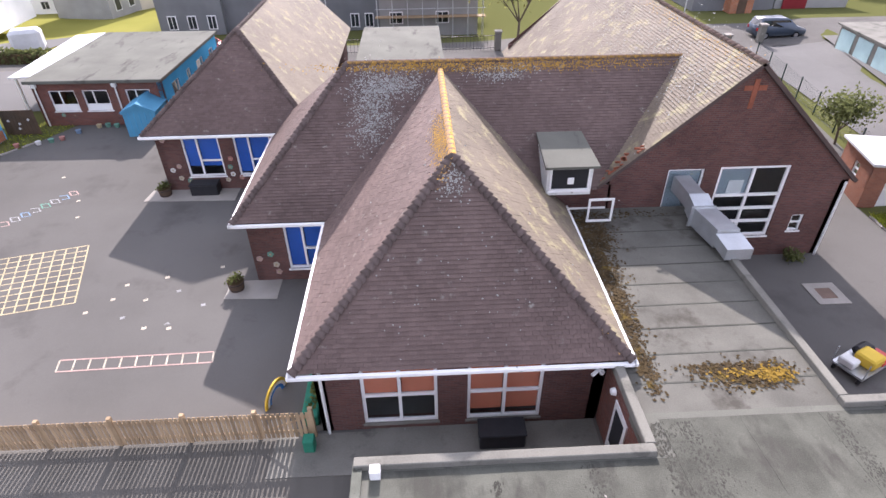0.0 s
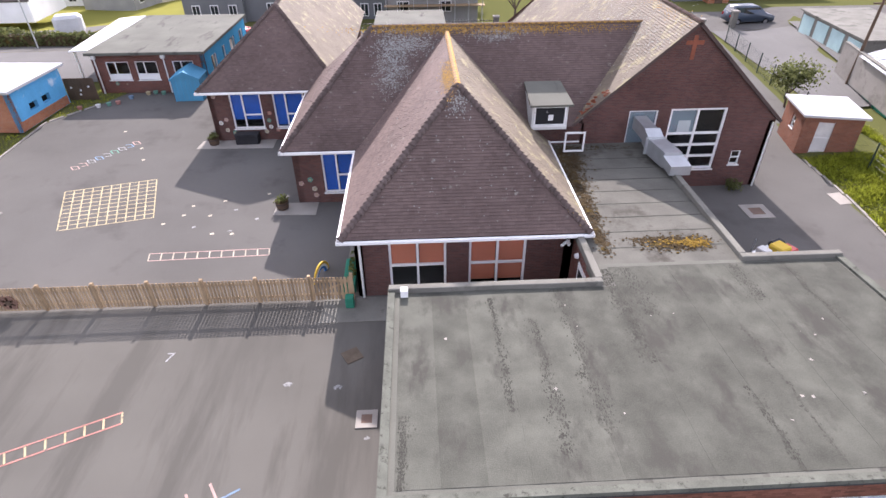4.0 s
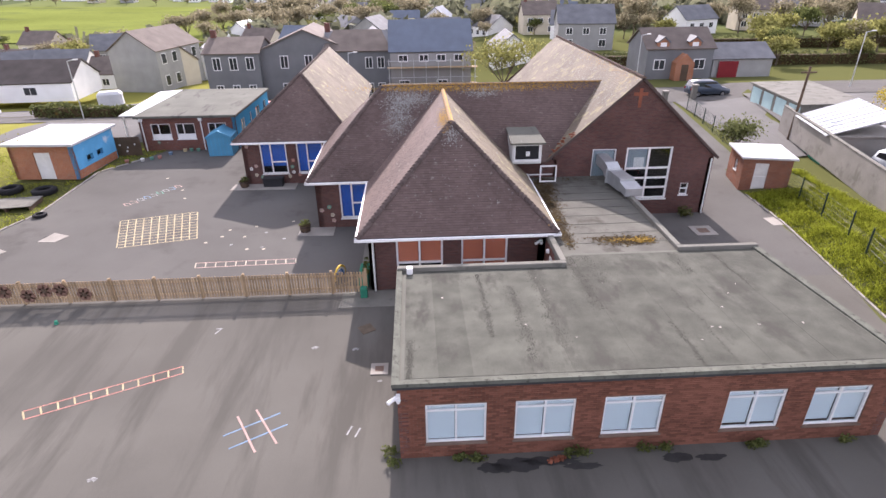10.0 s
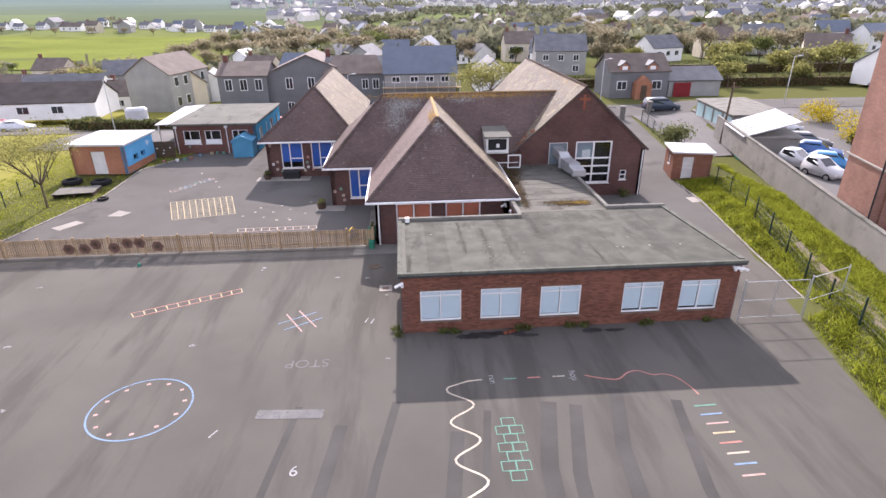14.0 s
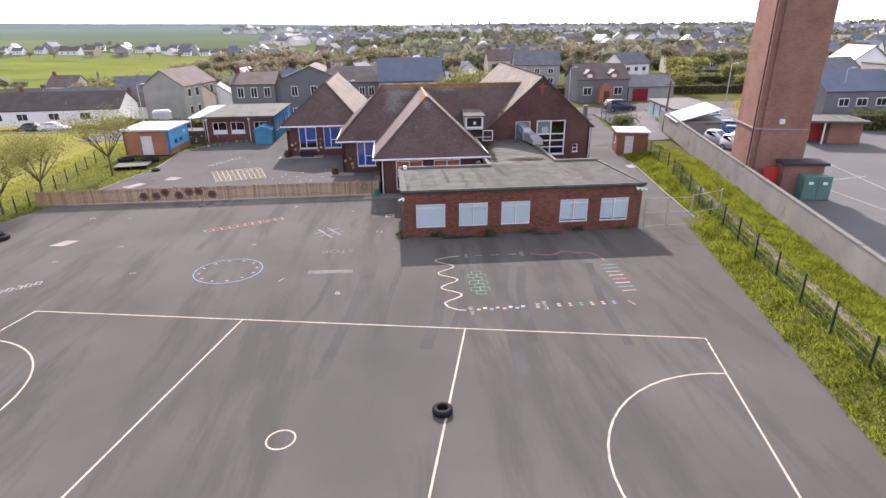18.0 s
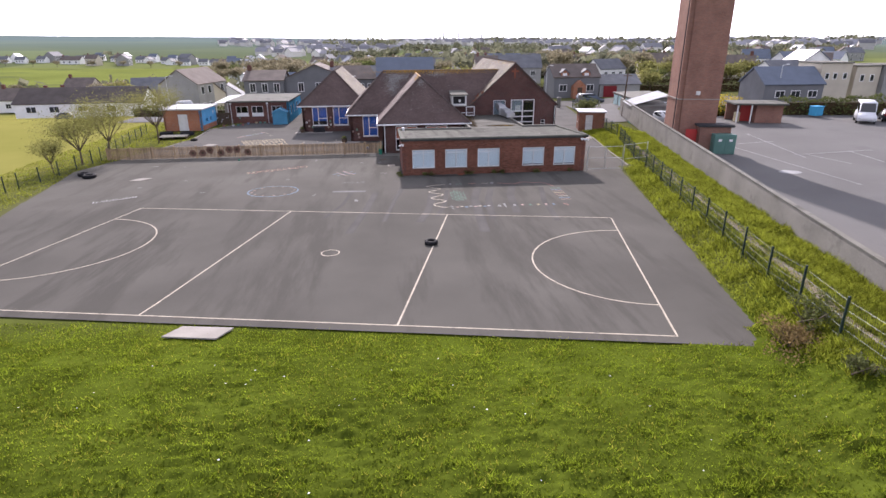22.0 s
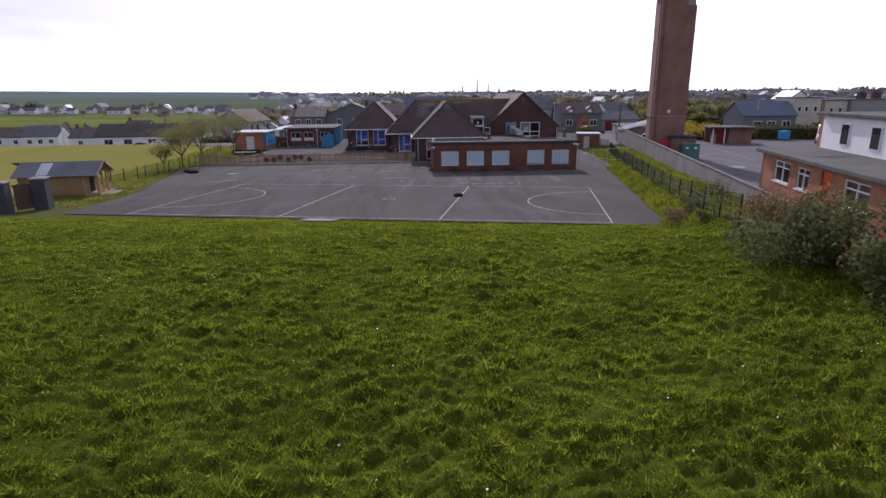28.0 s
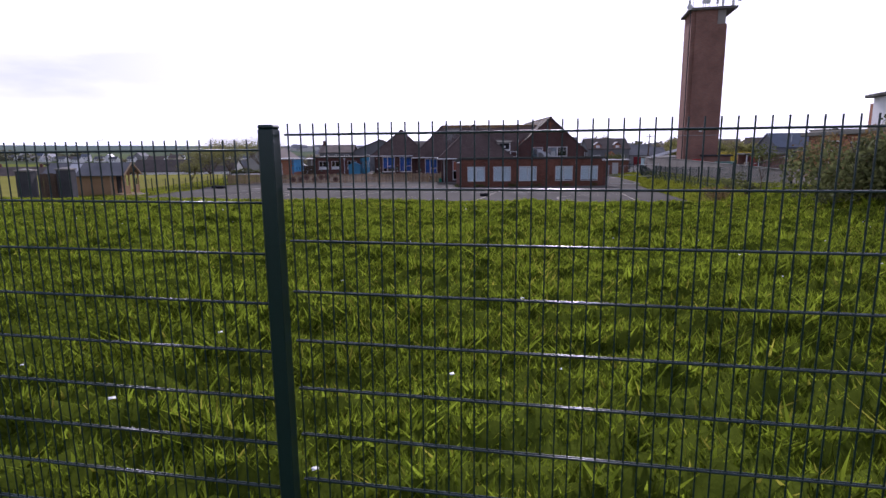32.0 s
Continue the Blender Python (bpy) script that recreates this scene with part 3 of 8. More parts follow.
def tuft(x, y):
    """Tussocks of the rough field, combed by the wind across the slope."""
    if y > -26.5 or y < -75:
        return 0.0
    edge = min(1.0, max(0.0, (-27.9 - 0.19 * (x + 1.6) - y) / 1.5))
    a = 0.55 + 0.45 * noise.noise((x * 0.3, y * 0.3, 9))
    w = 0.6 * noise.noise((x * 0.8, y * 0.8, 12))
    rough = min(1.15, max(0.35, (-24 - y) / 16))
    hump = max(0.0, 0.3 + noise.noise((x * 1.5 + w, y * 2.9 + w, 3)))
    lump = max(0.0, 0.15 + noise.noise((x * 3.2 + w, y * 6.0, 5)))
    return edge * (rough * a * (0.2 * hump + 0.34 * lump) + 0.05 * rough * noise.noise((x * 5.2, y * 7.6, 7)) + 0.12 * noise.noise((x * 0.35, y * 0.4, 1)))


def lines(dense, far):
    a, b, st = dense
    out = list(np.arange(a, b, st))
    s, v = st, b
    while v < far[1]:
        out.append(v)
        s *= 1.13
        v += s
    s, v = st, a
    while v > far[0]:
        s *= 1.13
        v -= s
        out.append(v)
    return sorted([*out, far[0], far[1]])


gx, gy = lines((-29, 11, 0.15), (-4200, 4200)), lines((-57, -26, 0.1), (-300, 4600))
gv = [(x, y, land(x, y) + tuft(x, y) - (0.05 if -29 < y < 40 and tarmac_left(y) < x < tarmac_right(y) else 0)) for y in gy for x in gx]
nx = len(gx)
gf = [(j * nx + i, j * nx + i + 1, (j + 1) * nx + i + 1, (j + 1) * nx + i) for j in range(len(gy) - 1) for i in range(nx - 1)]


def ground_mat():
    """Rough grass on the field, mown grass elsewhere; far off a quilt of fields, with haze painted in blue-grey by
    distance.
    """
    m = mat("grass_ground", (0.066, 0.088, 0.01), 0.95, 0.5, 0.5, 11, 0.6, stain=(0.105, 0.125, 0.014), stain_at=0.6, stain_scale=0.3, spec=0.0)
    n, l = m.node_tree.nodes, m.node_tree.links
    b = n["Principled BSDF"]
    rough = b.inputs["Base Color"].links[0].from_socket
    tc = n.new("ShaderNodeTexCoord")
    sy, my, mown = n.new("ShaderNodeSeparateXYZ"), n.new("ShaderNodeMapRange"), n.new("ShaderNodeMixRGB")
    my.inputs["From Min"].default_value, my.inputs["From Max"].default_value = -27.0, -22.0
    l.new(tc.outputs["Object"], sy.inputs[0])
    l.new(sy.outputs["Y"], my.inputs["Value"])
    l.new(my.outputs[0], mown.inputs[0])
    l.new(rough, mown.inputs[1])
    lm = n.new("ShaderNodeMixRGB")
    ln2 = n.new("ShaderNodeTexNoise")
    ln2.inputs["Scale"].default_value, ln2.inputs["Detail"].default_value = 0.12, 6
    l.new(tc.outputs["Object"], ln2.inputs["Vector"])
    l.new(ln2.outputs["Fac"], lm.inputs[0])
    lm.inputs[1].default_value, lm.inputs[2].default_value = (0.17, 0.175, 0.04, 1), (0.27, 0.25, 0.075, 1)
    east = n.new("ShaderNodeMapRange")
    east.inputs["From Min"].default_value, east.inputs["From Max"].default_value = -36.0, -30.0
    l.new(sy.outputs["X"], east.inputs["Value"])
    verge = n.new("ShaderNodeMixRGB")
    l.new(east.outputs[0], verge.inputs[0])
    l.new(lm.outputs[0], verge.inputs[1])
    verge.inputs[2].default_value = (0.1, 0.105, 0.04, 1)
    l.new(verge.outputs[0], mown.inputs[2])
    near = mown.outputs[0]
    vo = n.new("ShaderNodeTexVoronoi")
    vo.inputs["Scale"].default_value = 0.006
    vo.inputs["Randomness"].default_value = 0.9
    l.new(tc.outputs["Object"], vo.inputs["Vector"])
    ramp = n.new("ShaderNodeValToRGB")
    cr = ramp.color_ramp
    cr.elements[0].color, cr.elements[1].color = (0.09, 0.11, 0.05, 1), (0.15, 0.17, 0.065, 1)
    for at, c in ((0.3, (0.12, 0.14, 0.055, 1)), (0.55, (0.1, 0.12, 0.06, 1)), (0.75, (0.15, 0.18, 0.06, 1))):
        e = cr.elements.new(at)
        e.color = c
    sp = n.new("ShaderNodeSeparateColor")
    l.new(vo.outputs["Color"], sp.inputs[0])
    l.new(sp.outputs[0], ramp.inputs["Fac"])
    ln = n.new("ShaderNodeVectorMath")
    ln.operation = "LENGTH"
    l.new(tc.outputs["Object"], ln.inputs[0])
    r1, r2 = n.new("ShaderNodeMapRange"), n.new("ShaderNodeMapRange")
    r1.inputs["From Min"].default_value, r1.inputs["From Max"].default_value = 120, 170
    # haze painted into the base colour: blue-grey mixed in with distance
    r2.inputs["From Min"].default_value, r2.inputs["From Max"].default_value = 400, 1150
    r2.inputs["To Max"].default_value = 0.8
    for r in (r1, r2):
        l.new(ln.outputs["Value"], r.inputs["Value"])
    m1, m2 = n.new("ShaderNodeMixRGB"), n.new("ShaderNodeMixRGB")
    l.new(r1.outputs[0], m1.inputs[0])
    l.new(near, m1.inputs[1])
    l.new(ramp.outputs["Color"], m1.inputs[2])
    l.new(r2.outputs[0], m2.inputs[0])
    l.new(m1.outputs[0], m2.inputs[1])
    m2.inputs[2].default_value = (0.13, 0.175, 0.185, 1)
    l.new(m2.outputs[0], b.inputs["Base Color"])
    return m


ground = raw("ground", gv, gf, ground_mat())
tagged(ground, "rough green grass land reaching to far hills", "ground", kind="structure")
ground.data.shade_smooth()
GX, GYS = np.array(gx), np.array(gy)
GH = np.array([v[2] for v in gv]).reshape(len(gy), nx)


def height(x, y):
    """The height of the ground sheet at many places at once."""
    i = np.clip(np.searchsorted(GX, x) - 1, 0, len(GX) - 2)
    j = np.clip(np.searchsorted(GYS, y) - 1, 0, len(GYS) - 2)
    u, v = (x - GX[i]) / (GX[i + 1] - GX[i]), (y - GYS[j]) / (GYS[j + 1] - GYS[j])
    return (GH[j, i] * (1 - u) + GH[j, i + 1] * u) * (1 - v) + (GH[j + 1, i] * (1 - u) + GH[j + 1, i + 1] * u) * v


def sheet(name, rows, material, label, thick=0.0):
    """A level-laid sheet from rows of points, all rows equally long."""
    k = len(rows[0])
    vs = [p for r in rows for p in r]
    fs = [(j * k + i, j * k + i + 1, (j + 1) * k + i + 1, (j + 1) * k + i) for j in range(len(rows) - 1) for i in range(k - 1)]
    return tagged(raw(name, vs, fs, material), label, name.split("_")[-1], kind="structure")


def south_edge(x):
    return -27.5 - 0.195 * (x + 1.6)


rows = []
for j in range(0, 62):
    y0 = -29 + j * 0.5 if j < 58 else 0
    if j >= 59:
        break
    a, b = tarmac_left(y0), tarmac_right(min(y0, 0.3))
    row = []
    for i in range(61):
        x = a + (b - a) * i / 60
        y = y0 * south_edge(x) / -29 + 0.4 * (1 + y0 / 29)
        row.append((x + 0.1 * noise.noise((y0, i, 1)) * (i in (0, 60)), y, g(y, x) + 0.004))
    rows.append(row)
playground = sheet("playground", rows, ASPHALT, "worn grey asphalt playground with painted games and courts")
playground["category"] = "asphalt"
rows = []
for y in (0.4, 0.8, 2.0, 3.0, 4.5, 6.0, 7.5, 9.0, 10.2, 11.05):
    a, b = tarmac_left(y), tarmac_right(y + 0.3)
    rows.append([(a + (b - a) * i / 40, y, g(y) + 0.004) for i in range(41)])
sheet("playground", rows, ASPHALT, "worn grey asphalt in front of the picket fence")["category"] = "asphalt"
rows = []
for y in np.linspace(11.05, 50.1, 50):
    y = float(y)
    a, b = (tarmac_left(y) if y < 36 else -22), tarmac_right(y + 0.3)
    rows.append([(a + (b - a) * i / 40, y, g(y) + 0.004) for i in range(41)])
yard = sheet("yard", rows, ASPHALT_OLD, "grey asphalt yard and path round the school")
yard["category"] = "asphalt"
rows = []
for y in np.arange(-34, 52, 2.0):
    y = float(y)
    a = wall_x(y) + 0.6
    rows.append([(a + (70 - a) * i / 20, y, 0.47 + max(0.0, (-y - 8) * 0.025)) for i in range(21)])
car_park = sheet("car_park", rows, ASPHALT_PALE, "grey asphalt car park with worn bay lines")
def lie(x, y, up=0.07):
    return (x, y, float(height(np.array([x]), np.array([y]))[0]) + up)


rows = [[lie(x, y) for x in np.arange(-80.0, 81, 2.5)] for y in np.arange(49.0, 57.1, 1.0)]
lane = sheet("lane", [[lie(25.7 + 0.08 * (y - 30) + k * 1.2, y) for k in range(8)] for y in np.arange(29.0, 49.1, 2.0)], ASPHALT_PALE, "pale grey lane between the school fence and garages")
road = sheet("road", rows, ASPHALT_OLD, "grey asphalt street behind the school")
sheet("back_yard", [[lie(x, y, 0.06) for x in np.arange(-40.0, -21.4, 1.5)] for y in np.arange(38.0, 49.1, 1.0)], ASPHALT_PALE, "pale hard standing behind the classroom")
sheet("side_road", [[lie(x, np.interp(x, [-80, -54, -45, -39], [55, 57, 58.2, 62]) * (1 - k / 6) + np.interp(x, [-80, -58, -50, -39], [66, 66, 69, 75]) * k / 6) for x in np.arange(-80.0, -38.5, 2.0)] for k in range(7)], ASPHALT_PALE, "pale grey side road in front of the bungalow")

# ---- school building ----
school = thing("school_building", (0, 0, 0), label="red-brown brick school with steep hipped and gabled tile roofs", category="school")
E_ = 2.75
FA, FB = (0.36, 15.05, 6.85), (0.36, 22.81, 6.85)
M0, M1 = (-3.3, 23.1, 7.1), (10.15, 23.1, 7.1)
ME = 2.81
LW = dict(x0=-13.75, x1=-5.5, xr=-9.45, y0=26.0, y1=30.1, y2=45.5, e=3.0, r=6.8)

# walls of the front wing
W_FW = [(1.25, 3.4, 0.25, 2.6), (4.25, 6.4, 0.25, 2.6)]
part("front_wing_wall", wall_bm((-3.7, 11.2, G0), (1, 0, 0), 8.1, 2.95, 0.3, W_FW), BRICK_OLD, school)
part("front_wing_wall", wall_bm((4.4, 11.2, G0), (0, 1, 0), 7.9, 2.95, 0.3), BRICK_OLD, school)
part("front_wing_wall", wall_bm((-3.7, 19, G0), (0, -1, 0), 7.8, 2.95, 0.3), BRICK_OLD, school)
for a, b, c, d in W_FW:
    window(school, (-3.7 + a, 11.2, G0 + c), (1, 0, 0), b - a, d - c, (0.5,), (0.48,), BLIND_ORANGE, 0.55 if a < 2 else 0.92, frame_w=0.09, sill=CONCRETE, label="white window with orange blinds drawn down")
# main range
part("main_range_wall", wall_bm((-7.2, 18.6, G0), (1, 0, 0), 3.7, 2.95, 0.3, [(1.35, 3.0, 0.55, 2.75)]), BRICK_OLD, school)
window(school, (-7.2 + 1.35, 18.6, G0 + 0.55), (1, 0, 0), 1.65, 2.2, (0.42,), (0.42,), BLIND_BLUE, 1.0, sill=True, frame_w=0.08, whole=(0,), label="white window with deep blue blinds")
part("main_range_wall", wall_bm((-7.2, 27.4, G0), (0, -1, 0), 8.8, 2.95, 0.3), BRICK_OLD, school)
part("main_range_wall", wall_bm((4.4, 19.1, G0), (1, 0, 0), 2.3, 3.6, 0.3), BRICK_OLD, school)
# left wing
L_H = [(1.2, 3.0, 0.75, 2.95), (3.7, 5.5, 0.75, 2.95)]
part("left_wing_wall", wall_bm((LW["x0"] + 0.4, LW["y0"] + 0.4, G0), (1, 0, 0), 7.5, 3.15, 0.3, L_H), BRICK_OLD, school)
for a, b, c, d in L_H:
    window(school, (LW["x0"] + 0.4 + a, LW["y0"] + 0.4, G0 + c), (1, 0, 0), b - a, d - c, (0.4,), (0.38,), BLIND_BLUE, 0.8 if a < 2 else 0.97, sill=True, frame_w=0.08, whole=(0,), label="white window with deep blue blinds")
part("left_wing_wall", wall_bm((LW["x0"] + 0.4, LW["y2"] - 0.3, G0), (0, -1, 0), 18.8, 3.15, 0.3), BRICK_OLD, school)
part("left_wing_wall", wall_bm((LW["x1"] - 0.4, LW["y2"] - 0.3, G0), (-1, 0, 0), 7.5, 3.15, 0.3), BRICK_OLD, school)
part("left_wing_wall", wall_bm((LW["x1"] - 0.4, 27.4, G0), (0, 1, 0), 17.8, 3.15, 0.3), BRICK_OLD, school)
# hall
HX, HR, HS = 11.15, 8.0, 0.9
H_H = [(2.2, 3.6, 2.3, 4.15), (4.2, 6.95, 1.0, 4.2), (7.75, 8.25, 1.2, 1.95)]
hall = part("hall_gable_wall", wall_bm((6.6, 19.1, G0), (1, 0, 0), 9.45, 3.5, 0.3, [(a, b, c, min(d, 3.5)) for a, b, c, d in H_H]), BRICK_OLD, school)
bm = bmesh.new()
zt = G0 + 3.5
for a, b in ((6.6, 8.8), (10.2, 10.8), (13.55, 16.05)):
    ngon(bm, [(a, 19.1, zt), (b, 19.1, zt), (b, 19.1, HR - HS * abs(HX - b) - 0.1), (a, 19.1, HR - HS * abs(HX - a) - 0.1)])
ngon(bm, [(8.8, 19.1, 4.0), (10.2, 19.1, 4.0), (10.2, 19.1, HR - HS * (HX - 10.2) - 0.1), (8.8, 19.1, HR - HS * (HX - 8.8) - 0.1)])
ngon(bm, [(10.8, 19.1, 4.05), (13.55, 19.1, 4.05), (13.55, 19.1, HR - HS * (13.55 - HX) - 0.1), (HX, 19.1, HR - 0.1), (10.8, 19.1, HR - HS * 0.35 - 0.1)])
bmesh.ops.remove_doubles(bm, verts=bm.verts, dist=0.002)
bmesh.ops.recalc_face_normals(bm, faces=bm.faces)
r = bmesh.ops.extrude_face_region(bm, geom=list(bm.faces))
bmesh.ops.translate(bm, verts=[v for v in r["geom"] if isinstance(v, bmesh.types.BMVert)], vec=(0, 0.3, 0))
bmesh.ops.recalc_face_normals(bm, faces=bm.faces)
part("hall_gable_top", bm, BRICK_OLD, school)
window(school, (8.8, 19.1, G0 + 2.3), (1, 0, 0), 1.4, 1.85, (), (), None, sill=True, label="white fixed window blocked behind by a duct")
part("blocking_panel", bx(8.88, 10.12, 19.24, 19.26, 2.23, 3.92), PANEL_GREY, school)
part("blocking_panel", bx(10.92, 12.12, 19.26, 19.28, 2.7, 3.95), PANEL_GREY, school)
part("indoor_box", bx(11.35, 11.95, 19.22, 19.25, 2.75, 3.4), WHITE_OLD, school, "white box standing behind the glass")
window(school, (10.8, 19.1, G0 + 1.0), (1, 0, 0), 2.75, 3.2, (0.5,), (0.22, 0.41, 0.6), None, sill=True, frame_w=0.11, label="tall white hall window with small panes")
window(school, (14.35, 19.1, G0 + 1.2), (1, 0, 0), 0.5, 0.75, (), (0.5,), None, sill=True)
part("hall_wall", wall_bm((16.05, 19.1, G0), (0, 1, 0), 20.0, 3.5, 0.3), BRICK_OLD, school)
part("hall_wall", wall_bm((16.05, 39.1, G0), (-1, 0, 0), 10.4, 3.5, 0.3), BRICK_OLD, school)
part("hall_wall", wall_bm((5.65, 39.1, G0), (0, -1, 0), 12, 2.9, 0.3), BRICK_OLD, school)
bm = bmesh.new()
ngon(bm, [(5.65, 39.0, zt), (16.05, 39.0, zt), (HX, 39.0, HR - 0.1)])
part("hall_back_gable", bm, BRICK_OLD, school)
# dark sheets added behind the windows in place of shaded rooms
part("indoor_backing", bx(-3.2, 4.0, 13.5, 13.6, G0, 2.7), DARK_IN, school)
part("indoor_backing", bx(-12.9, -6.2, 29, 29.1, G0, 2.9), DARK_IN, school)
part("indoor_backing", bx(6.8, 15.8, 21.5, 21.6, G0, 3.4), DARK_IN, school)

# roofs
tiled("front_hip_roof", [(-4.13, 10.79, E_), (4.92, 10.79, E_), FA], school, singles=300)
tiled("front_wing_roof", [(-4.13, 18.2, E_), (-4.13, 10.79, E_), FA, FB, (-4.06, 18.2, ME)], school)
tiled("front_wing_roof", [(4.92, 10.79, E_), (4.92, 18.9, E_), (4.17, 18.9, 3.42), FB, FA], school, tile=TILE_LICHEN)
tiled("main_roof", [(-7.55, 18.2, ME), (-4.06, 18.2, ME), FB, (4.17, 18.9, 3.42), (6.06, 18.9, 3.42), M1, M0], school)
tiled("main_hip_roof", [(-7.55, 28.0, ME), (-7.55, 18.2, ME), M0], school)
tiled("main_back_roof", [(5.4, 28.0, ME), (-7.55, 28.0, ME), M0, M1], school)
tiled("hall_roof", [(5.3, 39.3, 2.735), (5.3, 28.0, 2.735), M1, (6.06, 18.95, 3.42), (HX, 18.95, HR), (HX, 39.3, HR)], school, tile=TILE_LICHEN)
tiled("hall_roof", [(16.3, 18.95, HR - HS * (16.3 - HX)), (16.3, 39.3, HR - HS * (16.3 - HX)), (HX, 39.3, HR), (HX, 18.95, HR)], school)
LA, LB = (LW["xr"], LW["y1"], LW["r"]), (LW["xr"], LW["y2"], LW["r"])
tiled("left_wing_hip_roof", [(LW["x0"], LW["y0"], LW["e"]), (LW["x1"], LW["y0"], LW["e"]), LA], school)
tiled("left_wing_roof", [(LW["x0"], LW["y2"], LW["e"]), (LW["x0"], LW["y0"], LW["e"]), LA, LB], school)
tiled("left_wing_roof", [(LW["x1"], LW["y0"], LW["e"]), (LW["x1"], LW["y2"], LW["e"]), LB, LA], school, tile=TILE_LICHEN)
for n_, p, q, mm, bo in (("ridge_tile", FB, FA, RIDGE, 0), ("ridge_tile", M0, M1, RIDGE, 0), ("ridge_tile", (HX, 18.95, HR), (HX, 39.3, HR), RIDGE, 0), ("ridge_tile", LA, LB, HIP, 0),
                         ("hip_tile", (-4.13, 10.79, E_), FA, HIP, 1), ("hip_tile", (4.92, 10.79, E_), FA, HIP, 1), ("hip_tile", (-7.55, 18.2, ME), M0, HIP, 1),
                         ("hip_tile", (LW["x0"], LW["y0"], LW["e"]), LA, HIP, 1), ("hip_tile", (LW["x1"], LW["y0"], LW["e"]), LA, HIP, 1)):
    cap_tiles(n_, p, q, school, mm, 0.2 if bo else 0.33, 0.14 if bo else 0.12, bo)
# gutters and fascias
for a in ((-4.2, 5.0, 10.66, 10.78, 2.6, 2.73), (-4.26, -4.14, 10.66, 18.2, 2.6, 2.73), (4.93, 5.05, 10.66, 18.9, 2.6, 2.73), (-7.65, -4.14, 18.07, 18.19, 2.66, 2.79), (-7.68, -7.56, 18.07, 27, 2.66, 2.79),
          (LW["x0"] - 0.1, LW["x1"], LW["y0"] - 0.13, LW["y0"] - 0.01, 2.85, 2.98), (LW["x0"] - 0.13, LW["x0"] - 0.01, LW["y0"] - 0.1, LW["y2"], 2.85, 2.98)):
    part("gutter", bx(*a, bev=0.02), WHITE, school, "white gutter and fascia board")
for x, y, z in ((-3.5, 11.1, 2.6), (15.9, 19.0, 3.3)):
    part("downpipe", rod((x, y, G0), (x, y, z), 0.05), WHITE_OLD, school)

# ---- flat-roofed block ----
block = thing("flat_roof_block", (0, 0, 0), label="red brick single-storey classroom block with felted flat roof", category="school block")
BW = [(-1.37, 0.46), (1.33, 3.15), (4.03, 5.87), (7.82, 9.65), (10.49, 12.31)]
ZB = -0.3
b_front = part("front_wall", wall_bm((-2.18, 0.875, ZB), (1, 0, 0), 15.33, 3.1, 0.3, [(a + 2.18, b + 2.18, 0.47 - ZB, 1.98 - ZB) for a, b in BW]), MORTAR, block)
part("side_wall", wall_bm((13.15, 0.85, ZB), (0, 1, 0), 8.45, 2.6, 0.3), BRICK, block)
part("side_wall", wall_bm((-2.18, 8.2, ZB), (0, -1, 0), 7.35, 2.6, 0.3), BRICK, block)
part("back_wall", wall_bm((4.4, 8.2, ZB), (-1, 0, 0), 6.58, 2.62, 0.3), BRICK, block)
part("link_wall", wall_bm((4.45, 11.2, ZB), (0, -1, 0), 3.0, 2.6, 0.2), BRICK, block)
part("back_wall", wall_bm((13.15, 9.3, ZB), (-1, 0, 0), 3.3, 2.58, 0.3), BRICK, block)
part("link_wall", wall_bm((9.9, 9.3, ZB), (0, 1, 0), 9.8, 2.55, 0.3), BRICK, block)
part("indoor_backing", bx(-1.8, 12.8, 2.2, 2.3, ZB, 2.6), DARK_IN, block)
for i, (a, b) in enumerate(BW):
    window(block, (a, 0.85, 0.47), (1, 0, 0), b - a, 1.51, (0.5,), (0.83,), BLIND_PALE, 1.0 if i < 3 else 0.96, frame_w=0.055, sill=MORTAR, label="white window with pale blinds drawn")
zf, zb2 = 2.9, 2.5


def roof_z(y):
    return zf + (y - 0.75) / (8.1 - 0.75) * (zb2 - zf)


part("flat_roof", slab([(-2.25, 0.75, zf), (13.25, 0.75, zf), (13.25, 9.3, roof_z(9.3)), (4.4, 9.3, roof_z(9.3)), (4.4, 8.2, roof_z(8.2)), (-2.25, 8.2, roof_z(8.2))], 0.18), FELT, block)
part("link_roof", slab([(4.45, 9.3, roof_z(9.3) - 0.002), (9.9, 9.3, roof_z(9.3) - 0.002), (9.9, 19.1, 2.4), (4.45, 19.1, 2.4)], 0.15), FELT_LINK, block, "stained grey concrete-coloured link roof")
part("roof_edge", slab([(-2.32, 0.68, zf + 0.07), (13.3, 0.68, zf + 0.07), (13.3, 0.86, zf + 0.055), (-2.32, 0.86, zf + 0.055)], 0.12), FELT_EDGE, block)
part("roof_edge", slab([(-2.32, 0.86, zf + 0.05), (-2.1, 0.86, zf + 0.05), (-2.1, 8.2, zb2 + 0.1), (-2.32, 8.2, zb2 + 0.1)], 0.12), FELT_EDGE, block)
part("roof_edge", slab([(13.05, 0.98, zf + 0.05), (13.3, 0.98, zf + 0.05), (13.3, 9.3, zb2 + 0.03), (13.05, 9.3, zb2 + 0.03)], 0.12), FELT_EDGE, block)
part("fascia", bx(-2.3, 13.28, 0.7, 0.82, 2.74, 2.86), FELT_DARK, block)
part("roof_kerb", bx(-2.3, 4.6, 8.05, 8.3, 2.4, 2.68, 0.02), CONCRETE, block)
